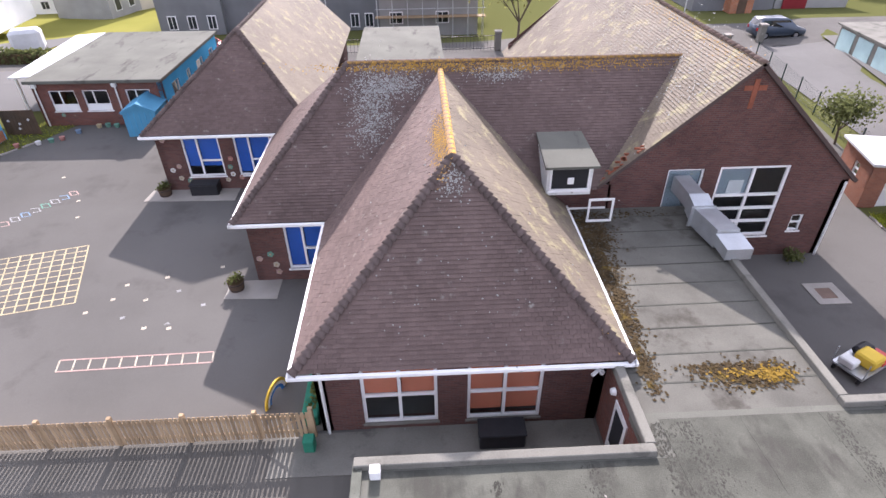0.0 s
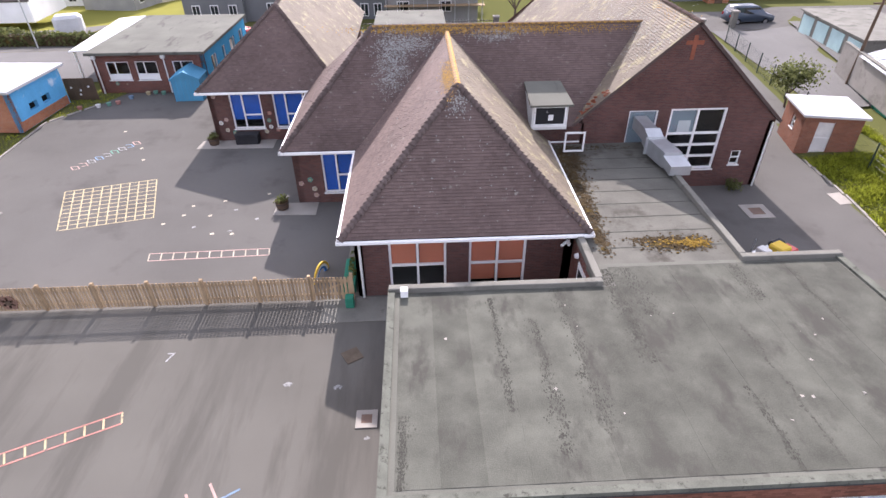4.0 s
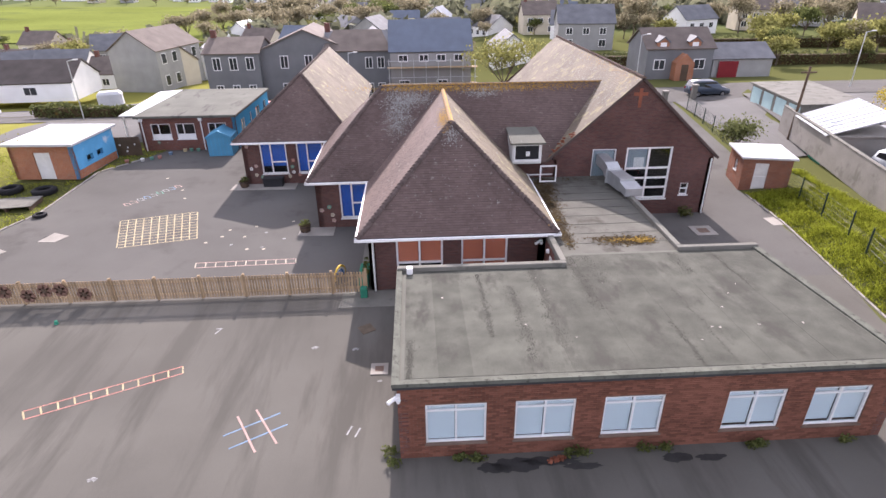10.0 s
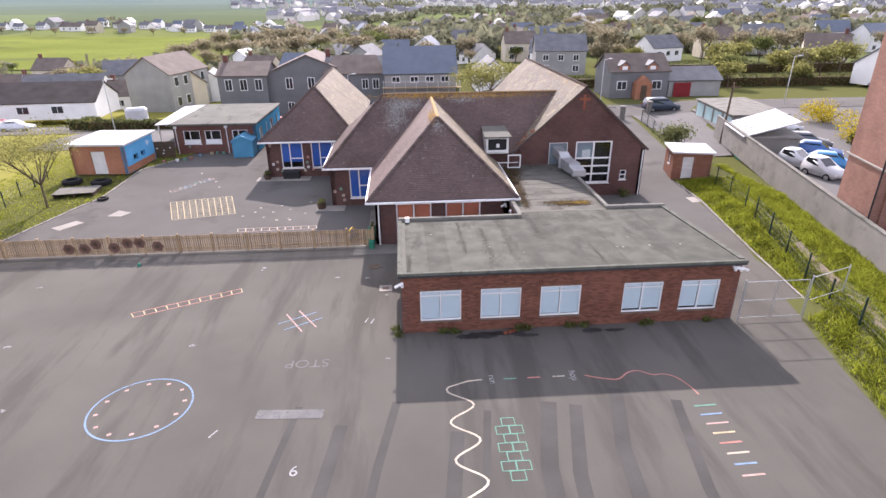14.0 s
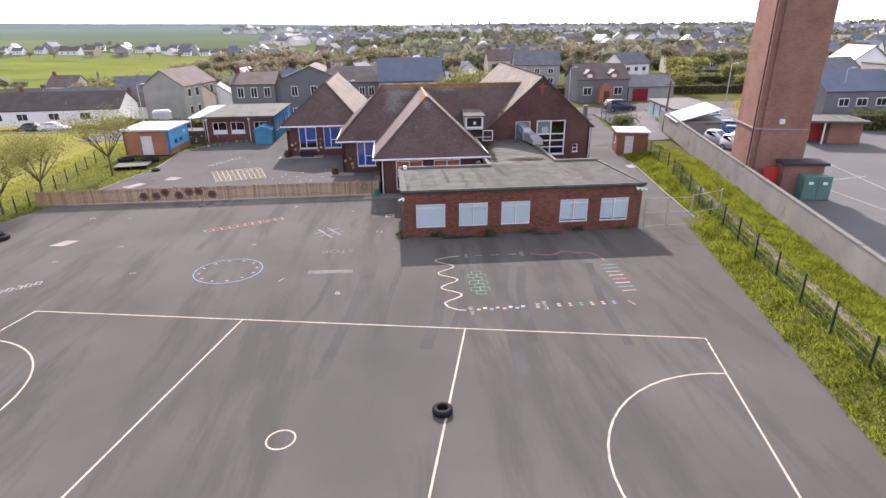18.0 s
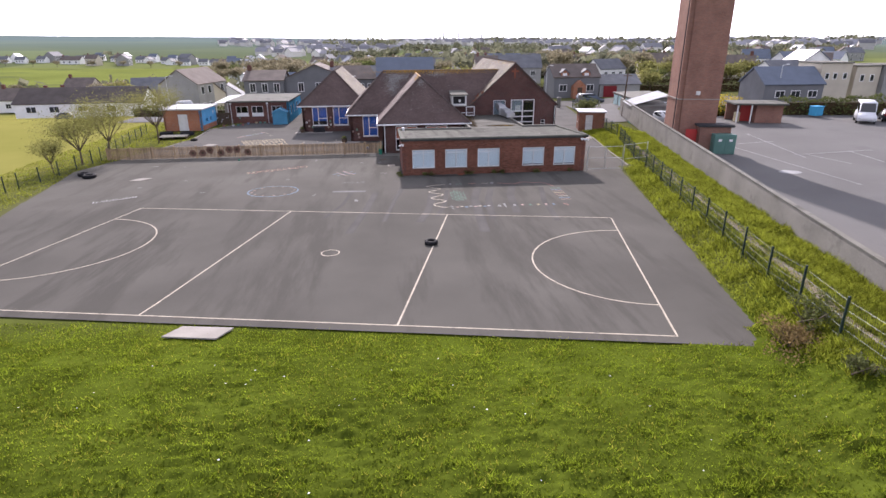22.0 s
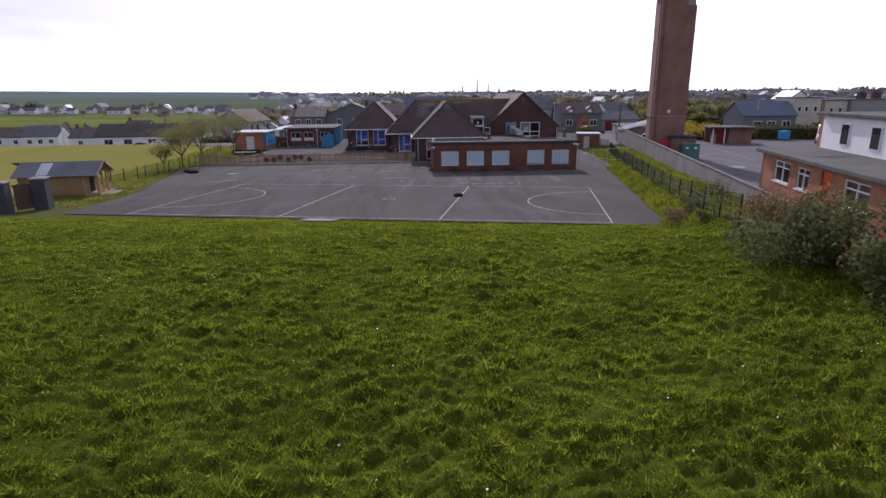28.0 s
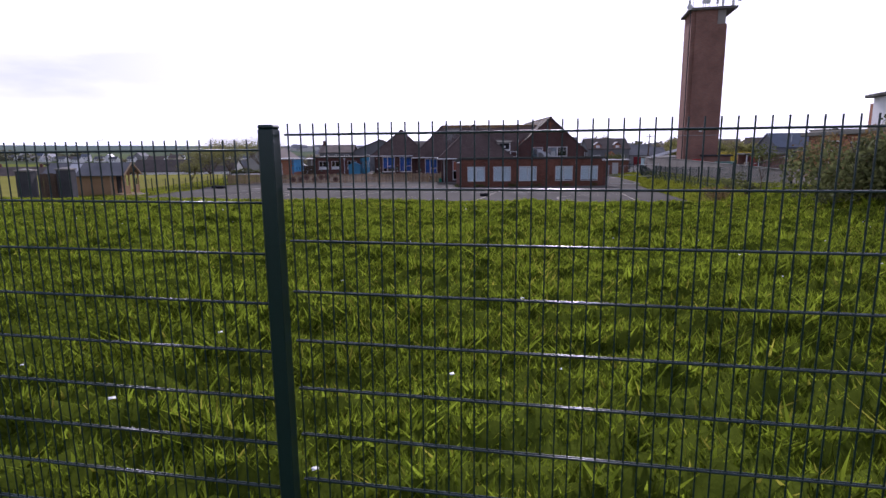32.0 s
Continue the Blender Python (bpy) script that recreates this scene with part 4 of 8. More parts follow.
part("roof_kerb", bx(4.4, 4.65, 8.3, 10.7, 2.4, 2.68, 0.02), CONCRETE, block)
part("roof_kerb", bx(9.75, 13.3, 9.2, 9.45, 2.3, 2.62, 0.02), CONCRETE, block)
part("roof_kerb", bx(9.75, 10.0, 9.45, 19.1, 2.3, 2.62, 0.02), CONCRETE, block)
for i in range(15):
    x = -1.95 + i * 1.0
    y1 = 8.0 if x < 4.5 else 9.1
    up = 0.007 + 0.004 * (i % 2)
    x1 = min(x + 1.03, 13.0)
    part("felt_strip", slab([(x, 1.0, roof_z(1.0) + up), (x1, 1.0, roof_z(1.0) + up), (x1, y1, roof_z(y1) + up), (x, y1, roof_z(y1) + up)], 0.006), FELT_SEAM, block)

for i in range(9):
    y = 10.2 + i * 1.02
    z = roof_z(9.3) + (2.4 - roof_z(9.3)) * (y - 9.3) / 9.8
    part("felt_lap", slab([(4.7, y, z + 0.008), (9.75, y + 0.05, z + 0.008), (9.75, y + 0.1, z + 0.008), (4.7, y + 0.05, z + 0.008)], 0.005), FELT_SEAM, block)


def crust(xc, ya, yb, wide_, count, seed):
    """A ragged run of dark crusts along a felt joint."""
    rnd = random.Random(seed)
    vs, fs = [], []
    for _ in range(count):
        y = rnd.uniform(ya, yb)
        x = xc + 0.12 * noise.noise((y * 1.3, seed, 0)) + rnd.gauss(0, wide_ * (0.4 + 0.9 * abs(noise.noise((y * 0.9, seed, 4)))))
        if not -1.9 < x < 12.95:
            continue
        s_ = rnd.uniform(0.006, 0.028)
        q, m_ = len(vs), rnd.randint(5, 7)
        for i in range(m_):
            a = 2 * math.pi * i / m_
            vs.append((x + math.cos(a) * s_ * rnd.uniform(0.5, 1.1), y + math.sin(a) * s_ * rnd.uniform(0.8, 2.2), roof_z(y) + 0.015))
        fs.append(tuple(range(q, q + m_)))
    o = raw("dark_crust", vs, fs, SEAM_STAIN, block)
    o["kind"] = "stuff"


for i, (xc, ya, yb, w_, c_) in enumerate(((0.9, 3.0, 7.6, 0.1, 240), (2.0, 1.6, 6.5, 0.16, 320), (3.1, 2.2, 7.9, 0.2, 330), (4.9, 4.5, 9.0, 0.24, 420), (5.6, 6.5, 9.0, 0.3, 300), (7.0, 1.0, 3.5, 0.1, 110), (8.05, 1.2, 5.9, 0.04, 90), (9.3, 7.0, 9.0, 0.2, 160), (11.1, 6.0, 9.0, 0.12, 130), (-1.8, 1.0, 3.0, 0.1, 180))):
    crust(xc, ya, yb, w_ * 1.2, c_ * 2, i + 1)

# ---- tower, boundary wall, right side ----
tower = thing("water_tower", (23.62, 6.3, 0.3), SITE - 1.0, "tall plain brick tower with aerials on its top", "tower")
TH = 18.2
part("shaft", bx(0.5, 3.7, 0, 4.0, 0, TH - 1.5), BRICK_TOWER, tower)
part("shaft_top", bx(0.5, 2.7, 0, 4.0, TH - 1.5, TH), BRICK_TOWER, tower)
part("pilaster", bx(0.08, 0.5, 0.15, 4.0, 0, TH), BRICK_TOWER, tower)
wall_b = thing("boundary_wall", (wall_x(-46), -46, 0.0), 0, "long weathered grey block boundary wall", "wall")
wall_b["kind"] = "structure"
L = 84.0
ang = math.atan2(1, 0.252)
wall_b.matrix_basis = pose(wall_x(-46), -46, 0, 0, 0, math.degrees(ang))
part("wall_panel", wall_bm((0, 0.1, 0.2), (1, 0, 0), L, 2.2, 0.2), BLOCKWALL, wall_b)
house_r = thing("brick_bungalow", (0, 0, 0), 0, "orange brick flat-roofed house with white upper storey", "house")
house_r.matrix_basis = pose(16.05, -26.2, 0.9, 0, 0, math.degrees(ang) - 180)
HO = [(1.9, 3.95, 2.0, 3.15), (4.85, 6.25, 2.0, 3.1), (9.6, 11.7, 1.95, 3.15)]
part("front_wall", wall_bm((0, 0, 0), (1, 0, 0), 14, 3.4, 0.3, [*HO, (7.5, 8.5, 1.1, 3.2)]), BRICK_ORANGE, house_r)
part("side_wall", wall_bm((0, 6.0, 0), (0, -1, 0), 6, 3.4, 0.3), BRICK_ORANGE, house_r)
part("side_wall", wall_bm((14, 0, 0), (0, 1, 0), 6, 3.4, 0.3), BRICK_ORANGE, house_r)
part("flat_roof", bx(-0.3, 14.3, -0.35, 6.3, 3.4, 3.62, 0.03), FELT, house_r)
part("upper_storey", bx(-0.7, 14, 3.3, 9, 3.62, 5.5), RENDER_WHITE, house_r)
part("upper_roof", bx(-1.0, 14.3, 2.95, 9.3, 5.5, 5.68, 0.03), FELT, house_r)
for a, b, c, d in HO:
    window(house_r, (a, 0, c), (1, 0, 0), b - a, d - c, (0.5,), (0.7,), None, sill=True)
for a in (1.6, 4.6, 8.4):
    uw = part("upper_window", bx(a, a + 0.9, 3.24, 3.32, 3.95, 5.15), WHITE, house_r)
    part("pane", bx(a + 0.08, a + 0.82, 3.22, 3.25, 4.03, 5.07), DARK_IN, uw)
part("chimney", bx(-1.05, -0.7, 3.3, 3.8, 3.6, 5.2), BRICK_ORANGE, house_r)
part("door", bx(7.52, 8.48, 0.08, 0.14, 1.1, 3.2), ORANGE_DOOR, house_r, "orange-red panelled front door")

hut = thing("brick_hut", (20.15, 22.6, G0), -13.0, "small brick store with whitish flat roof", "shed")
part("wall", wall_bm((0, 0, 0), (1, 0, 0), 3.0, 2.2, 0.22, [(0.75, 1.6, 0, 1.9)]), BRICK_HUT, hut)
part("wall", wall_bm((0, 3.0, 0), (0, -1, 0), 2.99, 2.2, 0.22, [(1.3, 1.85, 1.0, 1.7)]), BRICK_HUT, hut)
part("wall", wall_bm((3.0, 0.01, 0), (0, 1, 0), 2.99, 2.2, 0.22), BRICK_HUT, hut)
part("flat_roof", bx(-0.18, 3.2, -0.22, 3.2, 2.2, 2.34, 0.02), WHITE_ROOF, hut)
dr = part("door", bx(0.78, 1.57, 0.1, 0.16, 0.02, 1.88), WHITE_OLD, hut)
part("door_rail", bx(0.8, 1.55, 0.085, 0.1, 0.95, 1.02), WHITE, dr)
part("door_frame", wall_bm((0.75, 0.07, 0), (1, 0, 0), 0.85, 1.9, 0.06, [(0.05, 0.8, 0, 1.85)]), WHITE_OLD, hut)
window(hut, (0, 1.7, 1.0), (0, -1, 0), 0.55, 0.7, (), (0.5,), None)

# ---- left side ----
shed = thing("painted_store", (-30.3, 28.4, 0.0), -4, "brick store with white flat roof and blue mural side", "shed")
part("wall", wall_bm((0, 0, 0), (1, 0, 0), 4.6, 2.5, 0.25, [(1.7, 2.9, 0, 2.0)]), BRICK_ORANGE, shed)
part("mural_wall", wall_bm((4.6, 0, 0), (0, 1, 0), 5.2, 2.5, 0.25, [(1.4, 2.2, 0.9, 1.35), (2.7, 3.5, 0.9, 1.35)]), MURAL, shed, "blue painted wall with pale cloud shapes")
part("wall", wall_bm((0, 5.2, 0), (0, -1, 0), 5.2, 2.5, 0.25), BRICK_ORANGE, shed)
part("flat_roof", bx(-0.3, 4.9, -0.3, 5.5, 2.5, 2.68, 0.02), WHITE_ROOF, shed)
part("indoor_backing", bx(3.6, 3.7, 0.4, 5.0, 0, 2.4), DARK_IN, shed)
part("paint_base", bx(4.602, 4.615, 0.1, 5.1, 0.02, 0.6), BRICK_ORANGE, shed, "bare brick under the mural")
part("door", bx(1.72, 2.88, 0.08, 0.14, 0.02, 1.98), WHITE_OLD, shed)
classroom = thing("flat_roof_classroom", (-24.2, 35.5, G0), -1, "brick and blue rendered flat-roofed nursery classroom", "school block")
CH = [(0.9, 2.5, 0.95, 2.25), (2.95, 4.5, 0.95, 2.25), (5.6, 7.1, 0.95, 2.25)]
part("front_wall", wall_bm((0, 0, 0), (1, 0, 0), 7.9, 2.75, 0.25, CH), BRICK, classroom)
part("blue_wall", wall_bm((7.9, 0, 0), (0, 1, 0), 11, 2.75, 0.25, [(1.5, 2.7, 0.9, 2.1), (4.2, 4.9, 0.9, 2.1), (6.2, 7.6, 0.9, 2.1), (9, 10, 0.9, 2.1)]), BLUE_WALL, classroom, "bright blue rendered side wall")
part("side_wall", wall_bm((0, 11, 0), (0, -1, 0), 11, 2.75, 0.25), BRICK, classroom)
part("flat_roof", bx(-0.25, 8.1, -0.3, 11.2, 2.75, 2.95, 0.02), FELT, classroom)
for x in (0.25, 5.1):
    pipe = part("downpipe", rod((x, -0.08, 0), (x, -0.08, 2.5), 0.05), WHITE_OLD, classroom, "white downpipe")
    part("hopper_head", bx(x - 0.14, x + 0.14, -0.2, 0.0, 2.48, 2.72, 0.02), WHITE_OLD, pipe)
for a, b, c, d in CH:
    cw = window(classroom, (a, 0, c), (1, 0, 0), b - a, d - c, (0.4,), (0.3,), None, sill=True)
    part("lower_panel", bx(a + 0.06, b - 0.06, 0.07, 0.09, c + 0.06, c + 0.36), WHITE, cw)
for a, b in ((1.5, 2.7), (4.2, 4.9), (6.2, 7.6), (9, 10)):
    window(classroom, (7.9, a, 0.9), (0, 1, 0), b - a, 1.2, (), (), None, sill=False)
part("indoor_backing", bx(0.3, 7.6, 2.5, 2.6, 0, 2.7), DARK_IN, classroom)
cabin = thing("wooden_cabin", (-30.9, -12.6, land(-30.9, -12.6) - 0.05), 6, "brown timber play cabin with open porch", "cabin")
part("cabin_body", bx(-3.6, 0.9, -1.4, 1.4, 0.05, 1.8), WOOD_CABIN, cabin)
part("roof_slope", slab([(-3.9, -1.75, 1.65), (2.0, -1.75, 1.65), (2.0, 0, 2.6), (-3.9, 0, 2.6)], 0.06), SLATE, cabin)
part("roof_slope", slab([(2.0, 1.75, 1.65), (-3.9, 1.75, 1.65), (-4.5, 0, 2.6), (2.0, 0, 2.6)], 0.06), SLATE, cabin)

# ---- houses behind ----


def gable_roof(ho, x0, x1, y0, y1, e, r, along="x", over=0.3, material=None, hip=0.0):
    if along == "x":
        ym = (y0 + y1) / 2
        part("roof_slope", slab([(x0 - over, y0 - over, e), (x1 + over, y0 - over, e), (x1 + over - hip, ym, r), (x0 - over + hip, ym, r)], 0.15), material, ho)
        part("roof_slope", slab([(x1 + over, y1 + over, e), (x0 - over, y1 + over, e), (x0 - over + hip, ym, r), (x1 + over - hip, ym, r)], 0.15), material, ho)
    else:
        xm = (x0 + x1) / 2
        part("roof_slope", slab([(x0 - over, y1 + over, e), (x0 - over, y0 - over, e), (xm, y0 - over + hip, r), (xm, y1 + over - hip, r)], 0.15), material, ho)
        part("roof_slope", slab([(x1 + over, y0 - over, e), (x1 + over, y1 + over, e), (xm, y1 + over - hip, r), (xm, y0 - over + hip, r)], 0.15), material, ho)


def gable_wall(x0, x1, y0, y1, h, r, along):
    """House walls with gables."""
    bm = bmesh.new()
    if along == "x":
        ym = (y0 + y1) / 2
        pro = [(y0, 0), (y1, 0), (y1, h), (ym, r), (y0, h)]
        a, b = [[bm.verts.new((x, y, z)) for y, z in pro] for x in (x0, x1)]
    else:
        xm = (x0 + x1) / 2
        pro = [(x0, 0), (x1, 0), (x1, h), (xm, r), (x0, h)]
        a, b = [[bm.verts.new((x, y, z)) for x, z in pro] for y in (y0, y1)]
    bm.faces.new(a)
    bm.faces.new(b[::-1])
    for i in range(5):
        bm.faces.new((a[i], a[(i + 1) % 5], b[(i + 1) % 5], b[i]))
    bmesh.ops.recalc_face_normals(bm, faces=bm.faces)
    return bm


def house(name, x, y, w, d, h, r, along, wall_m, roof_m, rz=0.0, z=G0, label="", wins=(), chimneys=(), hip=0.0, group=""):
    """A house whose front, towards -y, begins at x, y; wins are (x, z, w, h) on the front."""
    ho = thing(name, (x, y, z), rz, label, "house", group)
    part("wall", gable_wall(0, w, 0, d, h, r - 0.12, along), wall_m, ho)
    gable_roof(ho, 0, w, 0, d, h, r, along, 0.25, roof_m, hip)
    for a, b, c, e in wins:
        wi = part("window", bx(a, a + c, -0.06, 0.05, b, b + e), WHITE, ho)
        part("pane", bx(a + 0.1, a + c / 2 - 0.04, -0.08, -0.05, b + 0.1, b + e - 0.1), DARK_GLASS, wi)
        part("pane", bx(a + c / 2 + 0.04, a + c - 0.1, -0.08, -0.05, b + 0.1, b + e - 0.1), DARK_GLASS, wi)
    for cx, cy in chimneys:
        part("chimney", bx(cx - 0.35, cx + 0.35, cy - 0.3, cy + 0.3, r - 0.8, r + 0.9), BRICK, ho)
    return ho


DARK_GLASS = mat("dark_pane", (0.03, 0.035, 0.04), 0.12, 0.2, 1, 8, 0.0, spec=0.6)
W2 = lambda xs, z, w=1.0, h=1.5: [(x, z, w, h) for x in xs]
def side_windows(ho, w, wins):
    """Windows on a house's right-hand side wall: (y, z, width, height)."""
    for a, b, c, e in wins:
        wi = part("window", bx(w - 0.05, w + 0.06, a, a + c, b, b + e), WHITE, ho)
        part("pane", bx(w + 0.05, w + 0.08, a + 0.1, a + c - 0.1, b + 0.1, b + e - 0.1), DARK_GLASS, wi)


gh = house("grey_house", -51.5, 88, 8.6, 13, 6.6, 9.7, "y", RENDER_GREY, SLATE_BROWN, -12, -5.0, "large grey pebbledashed house with brown roof")
side_windows(gh, 8.6, W2((1.2, 4.2, 7.2, 10.2), 4.4, 1.3, 1.7) + W2((1.2, 4.2, 7.2, 10.2), 0.9, 1.3, 1.7))
house("terraced_house", -29.2, 68, 7.2, 8, 6.4, 8.1, "x", RENDER_DARK, SLATE_BROWN, 0, -3.0, "dark grey rendered terraced house with white windows", W2((1, 3.2, 5.4), 4.2, 1.1, 1.7) + W2((1, 3.2, 5.4), 0.8), ((0.5, 4),))
house("gabled_house", -22, 68.9, 12, 10, 6.6, 9.2, "y", RENDER_DARK, SLATE_BROWN, 0, -3.0, "dark grey rendered house with front gable", W2((2.6, 5.9), 4.2, 1.1, 1.7) + W2((2.6, 5.9), 0.8))
house("terraced_house", -13.4, 67.6, 9, 8, 6.5, 8.8, "x", RENDER_DARK, SLATE_BROWN, 0, -3.0, "dark grey rendered terraced house with paired white windows", W2((5.6, 7.2), 4.2) + W2((5.6, 7.2), 0.8), ((0.4, 4),), hip=1.5)
house("scaffolded_house", -4.2, 62.3, 10.2, 8.0, 6.45, 9.9, "x", RENDER_GREY, SLATE_BLUE, 0, -2.5, "grey rendered house under repair with new blue slate roof", W2((1, 3.6, 5.8, 8), 5.2, 1.2, 0.9) + W2((1, 5.8), 1.8, 1.4, 1.2))
house("white_house", 12, 84, 6, 9, 4.2, 6.6, "y", RENDER_WHITE, SLATE, 0, -3.0, "small white house with slate roof", W2((2,), 2.6))
house("dormer_house", 28.9, 62.7, 8.8, 7, 3.8, 6.1, "x", RENDER_DARK, SLATE_BROWN, 0, G0, "dark grey house with brown roof and two brick dormers", W2((1.0, 6.3), 1.2, 1.5, 1.3))
house("annexe", 38.0, 63, 8, 6, 2.4, 4.1, "x", RENDER_GREY, SLATE, 0, G0, "low grey annexe with slate roof")
house("white_bungalow", -72, 70.5, 22.5, 9, 2.6, 5.2, "x", RENDER_WHITE, ROOF_DARK, 3, -3.1, "long white bungalow with dark roof", W2((2, 6, 11, 16), 0.9, 1.8, 1.2))

# ---- school details ----
part("dormer", bx(4.0, 5.65, 18.35, 20.3, 3.5, 4.68), WHITE_OLD, school, "white boarded dormer with flat felt roof")
part("dormer_roof", slab([(3.85, 18.1, 4.76), (5.8, 18.1, 4.76), (5.7, 20.6, 5.02), (3.95, 20.6, 5.02)], 0.1), FELT, school)
window(school, (4.1, 18.33, 3.7), (1, 0, 0), 1.45, 0.92, (), (), None, sill=True, depth=0.02, label="wide white dormer window")
part("dormer_window_backing", bx(4.17, 5.48, 18.336, 18.346, 3.78, 4.54), DARK_IN, school)
part("notice", bx(4.75, 4.98, 18.32, 18.328, 3.95, 4.22), WHITE, school)
ow = part("open_casement", bx(5.55, 6.5, 18.0, 18.05, 2.5, 2.58), WHITE, school, "empty white casement standing open")
for a in ((5.55, 6.5, 3.4, 3.48), (5.55, 5.63, 2.58, 3.4), (6.42, 6.5, 2.58, 3.4)):
    part("casement_bar", bx(a[0], a[1], 18.0, 18.05, a[2], a[3]), WHITE, ow)
part("wall_pipe", rod((4.7, 18.6, 2.75), (6.4, 18.6, 2.75), 0.04), WHITE_OLD, school)
# brick cross on the gable
CROSS = mat("orange_brick_face", (0.25, 0.09, 0.055), 0.9, 0.3, 3, 30, 0.2)
for i, (a, b, c, d) in enumerate(((-0.09, 0.09, 6.35, 7.4), (-0.4, -0.1, 7.0, 7.18), (0.1, 0.4, 7.0, 7.18))):
    part("cross_brickwork", bx(HX + a, HX + b, 19.075, 19.12, c, d), CROSS, school)
for x, z in ((6.5, 4.0), (6.8, 4.35), (7.1, 4.6), (6.2, 3.62), (7.35, 4.9)):
    for k in range(5):
        xx, zz = x + random.uniform(-0.25, 0.2), z + random.uniform(-0.25, 0.1)
        part("orange_lichen", bx(xx, xx + random.uniform(0.08, 0.2), 19.085, 19.12, zz, zz + random.uniform(0.04, 0.09)), CROSS, school)


def patch(name, poly, centre, spread, count, material, parent, size=(0.01, 0.036), lift=0.05, south=0.0):
    count = int(count * 2.4)
    """Many small irregular crusts scattered on the plane of a roof slope, denser towards centre; one part of kind stuff."""
    p = [Vector(v) for v in poly]
    n = (p[1] - p[0]).cross(p[2] - p[0]).normalized()
    n = -n if n.z < 0 else n
    u = (p[1] - p[0]).normalized()
    v = n.cross(u)
    c = Vector(centre)
    rnd = random.Random(count)
    vs, fs = [], []
    for _ in range(count):
        q = c + u * rnd.gauss(0, spread[0]) + v * rnd.gauss(0, spread[1])
        if q.y < south:
            continue
        s = rnd.uniform(*size)
        k, m = len(vs), rnd.randint(5, 7)
        for i in range(m):
            a = 2 * math.pi * i / m
            vs.append(tuple(q + u * math.cos(a) * s * rnd.uniform(0.6, 1.2) + v * math.sin(a) * s * rnd.uniform(0.6, 1.2) + n * (lift + rnd.uniform(0, 0.004))))
        fs.append(tuple(range(k, k + m)))
    o = raw(name, vs, fs, material, parent)
    o["kind"] = "stuff"
    return o


MP = [(-7.55, 18.2, ME), (-4.06, 18.2, ME), M0]
def on_main(x, y):
    return (x, y, 7.1 - 0.875 * (23.1 - y))
patch("white_lichen", MP, on_main(-2.3, 21.5), (0.45, 0.85), 620, LICHEN_W, school)
patch("white_lichen", MP, on_main(-1.6, 22.3), (0.8, 0.3), 420, LICHEN_W, school)
patch("white_lichen", MP, on_main(2.7, 22.6), (0.7, 0.2), 160, LICHEN_W, school)
patch("orange_lichen", MP, on_main(3.5, 22.85), (3.0, 0.14), 700, LICHEN_O, school)
patch("orange_lichen", MP, on_main(-1.5, 22.9), (1.5, 0.1), 260, LICHEN_O, school)
FL_ = [(-4.13, 18.2, E_), (-4.13, 10.79, E_), FA]
patch("orange_lichen", FL_, (0.1, 16.6, 6.6), (1.0, 0.2), 420, LICHEN_O, school)
patch("white_lichen", [(-4.13, 10.79, E_), (4.92, 10.79, E_), FA], (0.36, 14.5, 6.3), (0.25, 0.3), 90, LICHEN_W, school)
FR_ = [(4.92, 10.79, E_), (4.92, 18.9, E_), FA]
patch("orange_lichen", FR_, (4.3, 13.4, 3.25), (0.9, 0.25), 180, LICHEN_O, school)
HLP = [(5.3, 39.3, 2.735), (5.3, 28.0, 2.735), (HX, 19, HR)]
patch("white_lichen", HLP, (9.8, 24, HR - HS * 1.35), (4.5, 1.0), 700, LICHEN_W, school, (0.012, 0.045), south=19.15)
patch("orange_lichen", HLP, (10.9, 24, HR - HS * 0.25), (4.5, 0.2), 200, LICHEN_O, school, south=19.15)
# specks on the front hip
patch("white_lichen", [(-4.13, 10.79, E_), (4.92, 10.79, E_), FA], (0.3, 12.4, 4.3), (1.8, 1.3), 46, LICHEN_W, school, (0.012, 0.03))

# duct on the link roof
duct = thing("ventilation_duct", (9.35, 19.0, 2.45), 0, "galvanised square ventilation duct lying over the roof kerb", "duct")
def duct_piece(p, q, w, h):
    bm = bmesh.new()
    a, b = [[bm.verts.new((x + sx * w / 2, y, z + sz)) for sx, sz in ((-1, 0), (1, 0), (1, h), (-1, h))] for x, y, z in (p, q)]
    bm.faces.new(a)
    bm.faces.new(b[::-1])
    for i in range(4):
        bm.faces.new((a[i], a[(i + 1) % 4], b[(i + 1) % 4], b[i]))
    bmesh.ops.recalc_face_normals(bm, faces=bm.faces)
    return bm
part("duct_section", duct_piece((0, 0.1, 0.7), (0.15, -1.1, 0.55), 0.6, 0.6), GALV, duct)
part("duct_section", duct_piece((0.15, -1.13, 0.5), (0.25, -1.6, 0.2), 0.72, 0.7), GALV, duct)
part("duct_section", duct_piece((0.25, -1.63, 0.18), (0.5, -3.0, 0.12), 0.78, 0.72), GALV, duct)
part("duct_cowl", duct_piece((0.5, -3.03, 0.3), (0.62, -3.75, 0.12), 0.9, 0.42), GALV, duct)
part("duct_flange", bx(-0.25, 0.66, -1.65, -1.6, 0.14, 0.96), GALV, duct)

